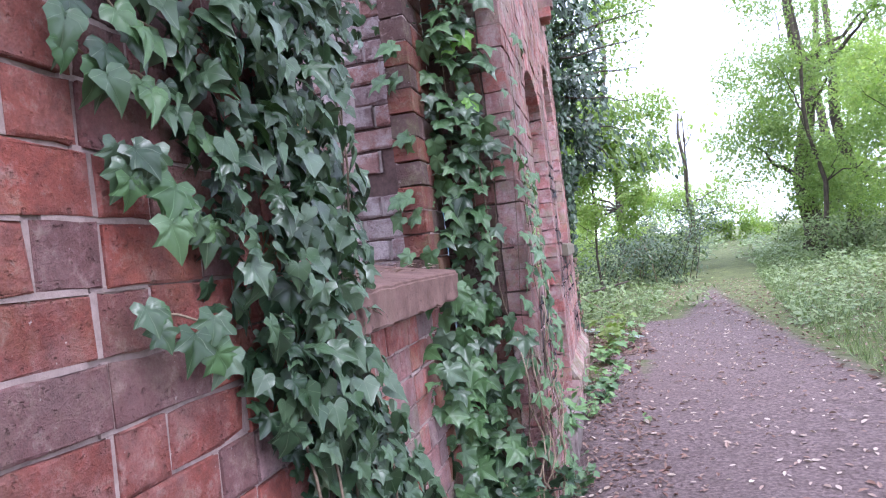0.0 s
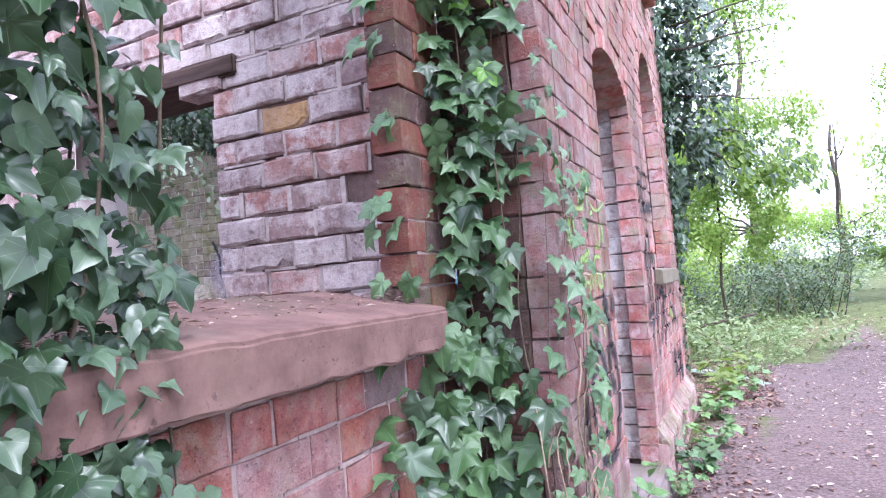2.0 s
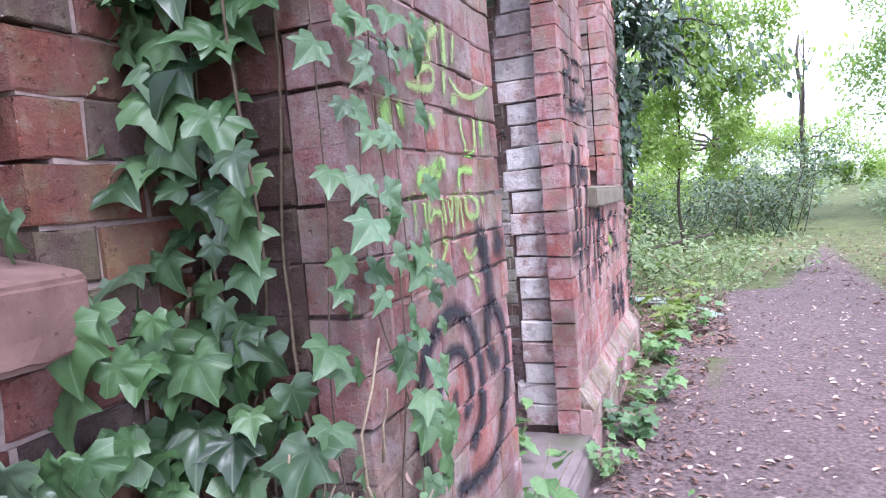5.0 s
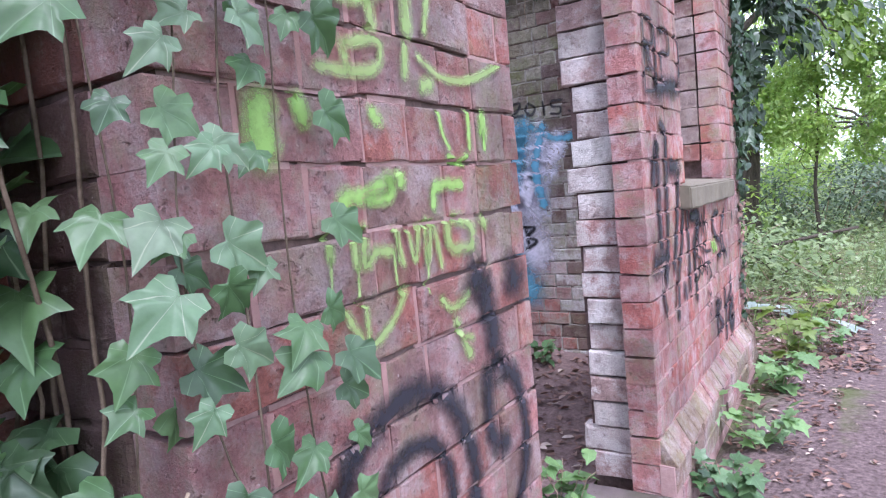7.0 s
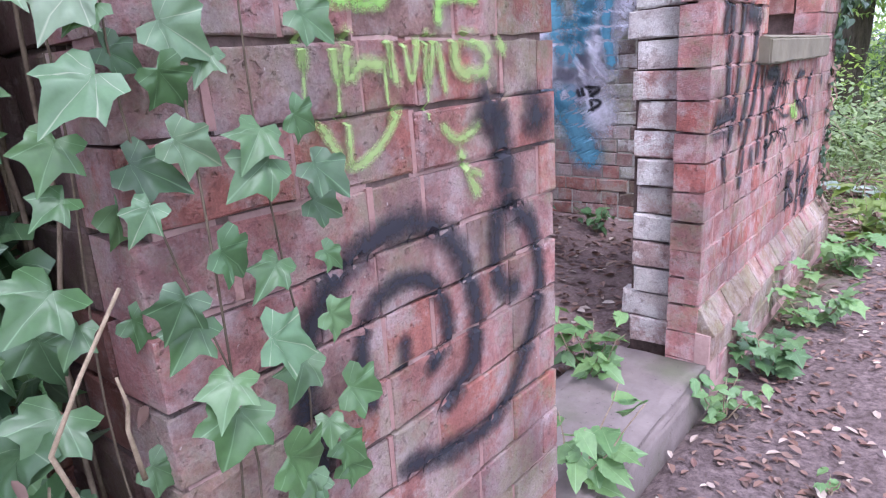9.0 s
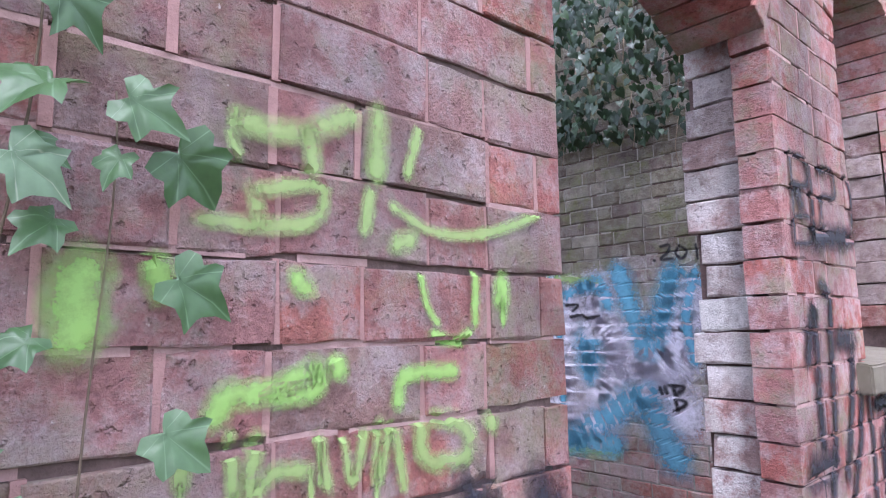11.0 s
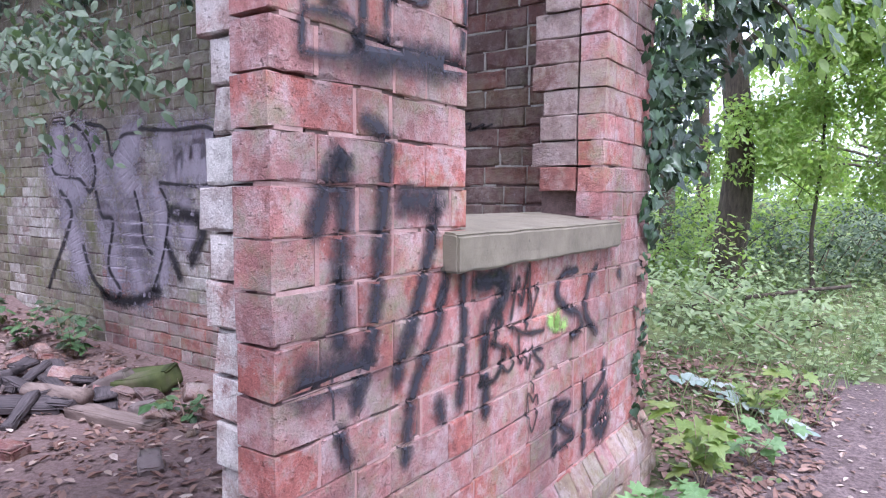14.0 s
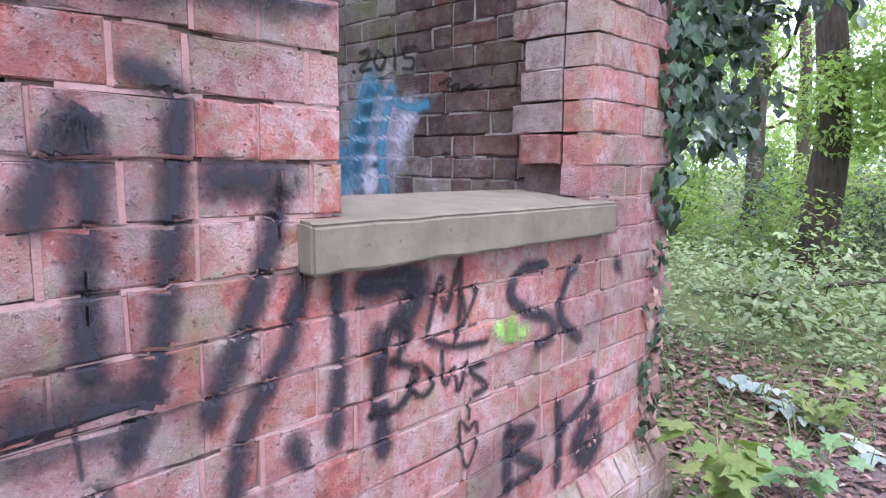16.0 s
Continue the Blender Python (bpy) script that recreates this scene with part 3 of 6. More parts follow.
WIN1 = arch(3.12, 4.21, 0.97, 2.35, 2.5)
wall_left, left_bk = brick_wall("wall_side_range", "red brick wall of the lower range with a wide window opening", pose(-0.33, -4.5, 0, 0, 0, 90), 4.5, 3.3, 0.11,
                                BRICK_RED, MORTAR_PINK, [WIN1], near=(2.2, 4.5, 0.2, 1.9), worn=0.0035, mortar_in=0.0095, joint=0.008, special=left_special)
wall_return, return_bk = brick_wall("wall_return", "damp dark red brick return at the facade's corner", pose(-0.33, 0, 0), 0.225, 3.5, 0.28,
                                    BRICK_DAMP_SHADED, MORTAR_BLACK, near=(0, 1, 0, 2.2), worn=0.005)


def jamb(bk, u, side, y0, y1, za, zb, mat):
    """Bricks that line the reveal of an opening behind its outer skin; side is -1 for a face that looks to -u."""
    k = int(round((za - Z0) / COURSE))
    while Z0 + (k + 1) * COURSE < zb:
        d = y1 - y0 + rng.uniform(-0.035, 0.018)
        o = rng.uniform(-0.010, 0.006)
        bk.put(d, 0.06, COURSE - rng.uniform(0.003, 0.008), pose(u - side * o, y0 + d / 2, Z0 + (k + 0.5) * COURSE, 0, rng.uniform(-0.6, 0.6), 90 * side), mat(k) if callable(mat) else mat, worn=0.004, force=True)
        k += 1


BRICK_WHITE = brick_material("brick_white_paint", [(0.72, 0.68, 0.66), (0.72, 0.68, 0.66)], 0.3, (0.75, 0.72, 0.7), soot=0.05, algae=0.0)
jamb(facade_bk, DOOR["u1"] + 0.062, -1, 0.107, 0.272, 0.1, 2.1, lambda k: BRICK_WHITE if k == 13 else BRICK_JAMB)
jamb(facade_bk, DOOR["u0"] - 0.035, 1, 0.107, 0.272, 0.1, 2.1, BRICK_JAMB)
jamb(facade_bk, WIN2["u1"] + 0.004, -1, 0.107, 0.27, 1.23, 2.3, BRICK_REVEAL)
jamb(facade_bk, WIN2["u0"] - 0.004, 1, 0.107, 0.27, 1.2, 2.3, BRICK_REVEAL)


def pale_special(u, z):
    if abs(u - (-0.895 + 2.15)) < 0.11 and abs(z - 1.72) < 0.05:
        return BRICK_YELLOW
    if u > 1.53 and abs(z - 1.51) < 0.08:
        return "gap"
    return None


BRICK_YELLOW = brick_material("brick_buff", [(0.5, 0.30, 0.13), (0.5, 0.3, 0.13)], 0.2, soot=0.1, algae=0.0)
HATCH = arch(0.20, 0.97, -0.08, 1.93, 1.935, ring=0.0)
PART_X = -2.15
wall_partition, part_bk = brick_wall("wall_partition", "limewashed flaking brick cross wall with a doorway", pose(PART_X, -0.12, 0), 1.71, 3.2, 0.26,
                                     BRICK_PALE, MORTAR_PALE, [HATCH], near=(0.9, 1.7, 0.9, 2.4), worn=0.008, relief=0.012, special=pale_special, bond="stretcher", mortar_in=0.016, joint=0.010, flush=0.25, core=MORTAR_DEEP)
wall_partition_b, partb_bk = brick_wall("wall_partition_west", "limewashed brick cross wall continuing to the back wall", pose(-6.2, -0.12, 0), 4.04, 2.5, 0.26,
                                        BRICK_PALE, MORTAR_PALE, near=(9, 9, 9, 9), worn=0.006, bond="stretcher")
def north_special(u, z):
    """Green and dark above the letters, red where the lime has gone at the foot, dark brown towards the window."""
    n = noise.noise(Vector((u * 1.1, z * 1.6, 3)))
    if u > 5.15 + 0.15 * n and z < 2.4:
        return BRICK_BROWN if u > 5.45 or z > 1.5 or rng.random() < 0.55 else BRICK_INNER
    if z > 1.62 + 0.2 * n:
        return BRICK_OLIVE
    if z < 0.62 + 0.35 * n and u > 2.2:
        return BRICK_LOW
    if u < 2.5 and n > -0.1:
        return BRICK_OLIVE
    return None


wall_north, north_bk = brick_wall("wall_north", "green-grey algae-stained brick end wall sprayed with large graffiti letters", pose(-6.2, 3.47, 0), 5.9, 3.6, 0.30,
                                  BRICK_INNER, MORTAR_DARK, near=(3.2, 5.9, 0.2, 1.75), worn=0.005, special=north_special, core=MORTAR_DEEP, flush=0.6, course=0.083, relief=0.003)
HOLE = arch(2.02, 3.16, 0.72, 1.25, 1.62, ring=0.0)


def west_special(u, z):
    """A ragged hole knocked through; red brick bare below, grey limewash above."""
    w = 0.62 + 0.10 * noise.noise(Vector((z * 9, 1, 0))) + 0.06 * rng.uniform(-1, 1)
    h = 0.46 + 0.08 * noise.noise(Vector((u * 9, 4, 0)))
    if ((u - 2.55) / w) ** 2 + ((z - 1.14) / h) ** 2 < 1.0:
        return "gap"
    return BRICK_LOW if z < 1.22 + 0.12 * noise.noise(Vector((u * 2, 0, 0))) else None


wall_west, west_bk = brick_wall("wall_west", "grey washed brick back wall with a ragged hole, red at the foot", pose(-6.05, -0.1, 0, 0, 0, 90), 3.6, 3.6, 0.30,
                                BRICK_INNER, MORTAR_DARK, near=(1.6, 3.6, 0.3, 2.0), worn=0.005, special=west_special, core=MORTAR_DEEP, course=0.083, hole=HOLE, relief=0.008)
wall_back, back_bk = brick_wall("wall_back_range", "brick back wall of the lower range", pose(-3.4, -4.5, 0, 0, 0, 90), 4.4, 2.4, 0.30,
                                BRICK_PALE, MORTAR_PALE, near=(9, 9, 9, 9), worn=0.005, bond="stretcher")
wall_south, south_bk = brick_wall("wall_south", "brick end wall of the lower range", pose(-3.4, -4.5, 0), 3.07, 3.0, 0.28,
                                  BRICK_RED, MORTAR, near=(9, 9, 9, 9), bond="stretcher")
ALL_BK = [facade_bk, left_bk, return_bk, part_bk, partb_bk, north_bk, west_bk, back_bk, south_bk]

for q in ALL_BK:
    q.finish()

# ---- sills, step, plinth ----
def sill(name, label, m, length, front, back, z_bot, z_front, z_back, mat, chamfer=0.0, rough=0.004):
    """A weathered stone sill: sloping top, square front. Local x along the wall, outward is -y."""
    bm = bmesh.new()
    mids = [(-front + chamfer + (back + front - chamfer) * q, z_front + chamfer * 0.7 + (z_back - z_front - chamfer * 0.7) * q) for q in (0.0, 0.15, 0.3, 0.5, 0.75, 1.0)]
    prof = [(-front, z_bot), (-front, z_bot * 0.65 + z_front * 0.35), (-front, z_bot * 0.35 + z_front * 0.65), (-front, z_front)] + mids + [(back, z_bot)]
    rows = []
    n = 48
    for i in range(n + 1):
        u = length * i / n
        rows.append([bm.verts.new((u, y, z)) for y, z in prof])
    for a, b in zip(rows, rows[1:]):
        for i in range(len(prof)):
            j = (i + 1) % len(prof)
            bm.faces.new((a[i], b[i], b[j], a[j]))
    bm.faces.new(rows[0])
    bm.faces.new(rows[-1][::-1])
    bmesh.ops.recalc_face_normals(bm, faces=bm.faces[:])
    bmesh.ops.bevel(bm, geom=[e for e in bm.edges if e.calc_face_angle(0) > 0.5], offset=0.006, segments=2, affect="EDGES")
    for v in bm.verts:
        k = rough * (2.2 if v.co.z < z_bot + 0.02 and v.co.y < 0 else 1.0)
        v.co += Vector((0, noise.noise(v.co * 12) + 0.5 * noise.noise(v.co * 37), noise.noise(v.co * 14 + Vector((5, 0, 0))) + 0.5 * noise.noise(v.co * 41))) * k
    me = bpy.data.meshes.new(name)
    bm.to_mesh(me)
    bm.free()
    me.materials.append(mat)
    return thing(name, me, m, label, "window sill")


sill("window_sill", "thick red-brown sandstone window sill, pitted and mossy", pose(-0.33, -1.45, 0, 0, 0, 90), 1.16, 0.097, 0.30, 0.972, 1.07, 1.145, STONE_BROWN, 0.012, 0.0035)
sill("window_sill", "olive-grey chamfered stone sill under the arched window", pose(0, 2.225, 0, 0, 0, 90), 1.085, 0.042, 0.29, 1.035, 1.122, 1.155, STONE_OLIVE, 0.008, 0.002)

# worn doorstep
step = rough_block(box_bm(-0.34, 0.05, 0.80, 1.735, -0.12, 0.105, 0.015), 6, 0.006, 7)
me = bpy.data.meshes.new("doorstep")
step.to_mesh(me)
step.free()
me.materials.append(STONE_STEP)
thing("doorstep", me, Matrix(), "worn pale stone doorstep in the ruined doorway", "step")

# chamfered brick plinth along the foot of the pier
plinth = thing("plinth", None, pose(0, 1.727, 0, 0, 0, 90), "chamfered brick plinth course, mossy and worn", "plinth", kind="structure")
BRICK_PLINTH = brick_material("brick_plinth", [(0.3, 0.2, 0.16), (0.36, 0.22, 0.18), DUSK, (0.27, 0.2, 0.14)], 0.5, soot=0.4, algae=0.6)
pv, pf = chamfer_box(2.05, 0.05, 0.30, 0.004, rng)
under("core", mesh_of("core", pv, pf, MORTAR), plinth, pose(1.0215, -0.045, 0.06))


def plinth_brick(lx):
    v, f = chamfer_box(lx, 0.105, 0.085, 0.004, rng)
    v = [(x, y + (0.048 if z > 0.02 and y < 0.05 else 0.0), z + (0.012 if y > 0.05 and z > 0 else 0.0)) for x, y, z in v]
    return mesh_of("brick", v, f, BRICK_PLINTH)


plinth_meshes = [plinth_brick(0.104) for i in range(5)]
plain_meshes = [mesh_of("brick", *chamfer_box(0.215, 0.1, 0.085, 0.005, rng), BRICK_PLINTH) for i in range(4)]
for i in range(18):
    under("brick", plinth_meshes[i % 5], plinth, pose(0.056 + i * 0.1135, -0.052 + rng.uniform(-0.004, 0.004), 0.247, 0, rng.uniform(-1, 1), rng.uniform(-1, 1)))
for k in range(2):
    for i in range(9):
        under("brick", plain_meshes[(i + k) % 4], plinth, pose(0.11 + i * 0.225 + 0.08 * k, -0.054 + rng.uniform(-0.004, 0.004), 0.158 - k * 0.092, 0, rng.uniform(-0.6, 0.6), rng.uniform(-0.6, 0.6)))

# lintel over the cross-wall doorway
lint = rough_block(box_bm(-1.98, -1.06, -0.135, 0.12, 1.93, 2.005, 0.008), 5, 0.008, 8)
me = bpy.data.meshes.new("lintel")
lint.to_mesh(me)
lint.free()
me.materials.append(WOOD_DARK)
thing("lintel", me, Matrix(), "dark rotted timber lintel over the cross-wall doorway", "lintel")
# plastered jamb of that doorway
pj = rough_block(box_bm(-1.965, -1.945, -0.11, 0.13, 0.0, 1.90, 0.004), 4, 0.006, 10)
me = bpy.data.meshes.new("jamb_lining")
pj.to_mesh(me)
pj.free()
me.materials.append(PLASTER)
thing("jamb_lining", me, Matrix(), "pale plaster lining on the doorway's side", "jamb lining", kind="structure")
# broken corbel high on the facade
corbel = thing("corbel", None, pose(0, 2.95, 3.12), "broken red brick corbel jutting from the facade", "corbel")
for i, (dy, dz, out) in enumerate(((0, 0, 0.10), (0.11, 0.0, 0.08), (0.05, 0.094, 0.12))):
    under("brick", brick_mesh(0.1, 0.2, 0.082, 0.006, BRICK_RED), corbel, pose(out, dy, dz, 0, 0, 90))

# ---- plants ----
prng = random.Random(21)


def leaf_shape(kind, r, fine=False):
    """Outline, half by half, in (forward, sideways), and its fan of triangles; the stalk joins at the origin."""
    if kind == "ivy":
        half = [(-0.10, 0.10), (-0.20, 0.24), (-0.10, 0.44), (0.08, 0.42), (0.19, 0.38), (0.34, 0.50), (0.48, 0.58), (0.51, 0.40), (0.55, 0.27), (0.77, 0.14)]
    elif kind == "heart":
        half = [(-0.12, 0.10), (-0.17, 0.24), (-0.06, 0.38), (0.12, 0.42), (0.26, 0.40), (0.36, 0.34), (0.46, 0.30), (0.60, 0.19), (0.80, 0.09)]
    elif kind == "toothed":
        half = [(-0.02, 0.08), (0.05, 0.22), (0.17, 0.26), (0.18, 0.33), (0.34, 0.31), (0.37, 0.36), (0.52, 0.28), (0.56, 0.30), (0.70, 0.18), (0.84, 0.09)]
    elif kind == "maple":
        half = [(-0.08, 0.10), (-0.16, 0.30), (0.02, 0.34), (0.06, 0.52), (0.20, 0.40), (0.28, 0.30), (0.46, 0.52), (0.56, 0.42), (0.58, 0.20), (0.76, 0.16), (0.86, 0.08)]
    else:
        half = [(0.12, 0.13), (0.35, 0.24), (0.65, 0.20), (0.86, 0.08)]
    q = r.uniform(0.85, 1.18)
    pts = [(0.0, 0.0)] + [(f * r.uniform(0.94, 1.06), s * q * r.uniform(0.9, 1.1)) for f, s in half] + [(r.uniform(0.95, 1.08), r.uniform(-0.04, 0.04))]
    pts += [(f * r.uniform(0.94, 1.06), -s * q * r.uniform(0.9, 1.1)) for f, s in half[::-1]]
    bend, cup, wave = r.uniform(0.05, 0.38), r.uniform(-0.1, 0.6), r.uniform(0, 6)

    def lift(f, s):
        return cup * abs(s) * 0.5 - bend * max(f, 0) ** 2 + 0.035 * math.sin(9 * s + 5 * f + wave)

    n = len(pts)
    if not fine:
        pts3 = [(0.3, 0.0)] + pts
        faces = [(0, i + 1, (i + 1) % n + 1) for i in range(n)]
        return [Vector((f, s, lift(f, s))) for f, s in pts3], faces, pts3
    # ribs stand low and the blade swells between them; tips of the lobes turn down
    far = [math.hypot(f - 0.12, s) for f, s in pts]
    mid = [(0.12 + (f - 0.12) * 0.55, s * 0.55) for f, s in pts]
    pts3 = [(0.12, 0.0)] + mid + pts
    tip = [far[i] >= far[i - 1] and far[i] >= far[(i + 1) % n] for i in range(n)]
    v = [Vector((0.12, 0, lift(0.12, 0) - 0.02))]
    v += [Vector((f, s, lift(f, s) + (-0.015 if tip[i] else 0.055))) for i, (f, s) in enumerate(mid)]
    v += [Vector((f, s, lift(f, s) - (0.10 * far[i] + 0.03 if tip[i] else 0.0))) for i, (f, s) in enumerate(pts)]
    faces = [(0, i + 1, (i + 1) % n + 1) for i in range(n)]
    faces += [(i + 1, i + 1 + n, (i + 1) % n + 1 + n, (i + 1) % n + 1) for i in range(n)]
    return v, faces, pts3


LEAF = {}


def leaves_of(kind, mat, count=9):
    key = kind + mat.name
    if key not in LEAF:
        r = random.Random(len(LEAF) + 3)
        LEAF[key] = []
        for i in range(count):
            v, f, uv = leaf_shape(kind.split("_")[0], r, kind.endswith("_fine"))
            me = mesh_of("leaf", [p.to_tuple() for p in v], f, mat, uv)
            me.shade_smooth()
            LEAF[key].append((me, v, f, uv))
    return LEAF[key]


def leaf_pose(p, forward, normal, size):
    f = forward.normalized()
    n = (normal - f * normal.dot(f)).normalized()
    s = n.cross(f)
    return Matrix(((f.x * size, s.x * size, n.x * size, p.x), (f.y * size, s.y * size, n.y * size, p.y), (f.z * size, s.z * size, n.z * size, p.z), (0, 0, 0, 1)))


class Foliage:
    """Leaves of one plant: the first ones are parts, the rest is joined, one mesh a material."""

    def __init__(self, plant, limit):
        self.plant, self.limit, self.count, self.rest = plant, limit, 0, {}
        self.inv = plant.matrix_world.inverted()

    def add(self, kind, mat, m, on=None):
        me, v, f, uv = prng.choice(leaves_of(kind, mat))
        m = self.inv @ m
        if self.count < self.limit:
            self.count += 1
            under("leaf", me, on or self.plant, m)
            return
        V, F, U, M = self.rest.setdefault(mat.name, ([], [], [], mat))
        n = len(V)
        V.extend((m @ p).to_tuple() for p in v)
        F.extend([i + n for i in q] for q in f)
        U.extend(uv)

    def finish(self, name="foliage"):
        for V, F, U, mat in self.rest.values():
            me = mesh_of(name, V, F, mat, U)
            me.shade_smooth()
            tagged(under(name, me, self.plant), kind="stuff")


def tube(name, pts, r0, r1, mat, parent=None, sides=6):
    """A tapering stem through the points."""
    verts, faces = [], []
    n = len(pts)
    for i, p in enumerate(pts):
        d = (pts[min(i + 1, n - 1)] - pts[max(i - 1, 0)]).normalized()
        a = d.cross(Vector((0.3, 0.9, 0.2))).normalized()
        b = d.cross(a)
        r = r0 + (r1 - r0) * i / max(1, n - 1)
        for k in range(sides):
            t = 2 * math.pi * k / sides
            w = r * (1 + 0.15 * noise.noise(p * 8 + Vector((k, 0, 0))))
            verts.append((p + a * w * math.cos(t) + b * w * math.sin(t)).to_tuple())
    for i in range(n - 1):
        for k in range(sides):
            faces.append((i * sides + k, i * sides + (k + 1) % sides, (i + 1) * sides + (k + 1) % sides, (i + 1) * sides + k))
    faces.append(tuple(range(sides))[::-1])
    faces.append(tuple((n - 1) * sides + k for k in range(sides)))
    me = mesh_of(name, verts, faces, mat)
    me.shade_smooth()
    return me


def wander(a, b, n, amp, seed):
    out = []
    for i in range(n + 1):
        t = i / n
        p = a.lerp(b, t)
        q = Vector((noise.noise(Vector((t * 3, seed, 0))), noise.noise(Vector((t * 3, seed, 7))), noise.noise(Vector((t * 3, seed, 13)))))
        out.append(p + q * amp * min(1.0, 4 * t))
    return out


def jitter(r, k):
    return Vector((r.uniform(-k, k), r.uniform(-k, k), r.uniform(-k, k)))


OUT_X, OUT_Y, DOWN = Vector((1, 0, 0)), Vector((0, -1, 0)), Vector((0, 0, -1))


def wall_ivy():
    """The thick curtain of ivy that hangs over the near side of the window."""
    ob = thing("ivy", None, pose(-0.33, -1.55, 0), "thick dark green ivy curtain hanging over the brick window side", "ivy")
    r = prng
    for i in range(6):
        y = -1.52 + 0.07 * i
        under("stem", tube("stem", [ob.matrix_world.inverted() @ p for p in wander(Vector((-0.30, y, -0.02)), Vector((-0.27, y + r.uniform(-0.1, 0.1), 2.7)), 26, 0.16, i)], 0.0035, 0.002, STEM_DARK), ob)
    fo = Foliage(ob, 300)
    spots = []
    while len(spots) < 2700:
        z = r.uniform(0.05, 2.7)
        lo = -1.66 - 0.28 * max(-0.3, min(0.8, z - 0.95)) + 0.14 * noise.noise(Vector((z * 2.3, 0, 4)))
        hi = -1.17 + 0.10 * noise.noise(Vector((z * 2.0, 3, 1))) + (0.75 * max(0, 0.98 - z) if z < 0.95 else 0)
        y = lo + (hi - lo) * r.random()
        edge = min(y - lo, hi - y)
        if edge < 0.06 and r.random() < 0.4:
            continue
        bare = 0.6 * noise.noise(Vector((y * 5.0, z * 3.2, 6))) + 0.5 * max(0.0, -1.62 - y) / 0.2
        if bare > 0.26 and r.random() < 0.7:
            continue
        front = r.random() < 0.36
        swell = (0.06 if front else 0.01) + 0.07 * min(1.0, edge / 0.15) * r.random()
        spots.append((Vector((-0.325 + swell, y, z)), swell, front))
    # overhang spilling from the wall's top; upper leaves are unseen, added to cast shade
    for i in range(3000):
        z = 1.52 + 1.75 * r.random() ** 0.6
        y = -2.6 + 1.5 * r.random()
        if z < 1.52 + 0.5 * max(0.0, -1.85 - y) + 0.1 * noise.noise(Vector((y * 6, 0, 2))):
            continue
        s = 0.03 + (0.10 if z < 2.0 else 0.12 + 0.75 * min(1.0, z - 2.0)) * r.random()
        spots.append((Vector((-0.325 + s, y, z)), 0.0, z < 2.0))
    spots.sort(key=lambda s: -s[1])
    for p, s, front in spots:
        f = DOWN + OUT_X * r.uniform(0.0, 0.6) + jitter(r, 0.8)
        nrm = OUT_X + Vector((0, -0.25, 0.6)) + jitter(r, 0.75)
        # back leaves take the darker green: shade between leaves put into the colour
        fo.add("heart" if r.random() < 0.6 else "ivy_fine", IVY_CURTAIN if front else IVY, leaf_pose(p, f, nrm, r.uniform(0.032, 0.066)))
    # runners over the bare brick
    for j, (z, dz, reach) in enumerate(((1.40, 0.06, 0.26), (1.22, 0.10, 0.22), (1.55, 0.12, 0.3), (1.05, 0.06, 0.16), (1.48, 0.06, 0.24))):
        a, b = Vector((-0.30, -1.72, z)), Vector((-0.31, -1.72 - reach, z + dz))
        pts = wander(a, b, 9, 0.05, 30 + j)
        under("stem", tube("stem", [ob.matrix_world.inverted() @ p for p in pts], 0.003, 0.0015, STEM), ob)
        for p in pts[1:]:
            for k in range(1 if j > 2 else 2):
                fo.add("ivy_fine" if j % 2 else "heart_fine", IVY_FRESH if r.random() < 0.35 else IVY_CURTAIN, leaf_pose(p + Vector((r.uniform(0.01, 0.03), r.uniform(-0.03, 0.03), r.uniform(-0.04, 0.02))), DOWN + Vector((0.3, 0, 0)) + jitter(r, 0.6), OUT_X + Vector((0, -0.3, 0.4)) + jitter(r, 0.35), r.uniform(0.04, 0.065)))
    fo.finish()


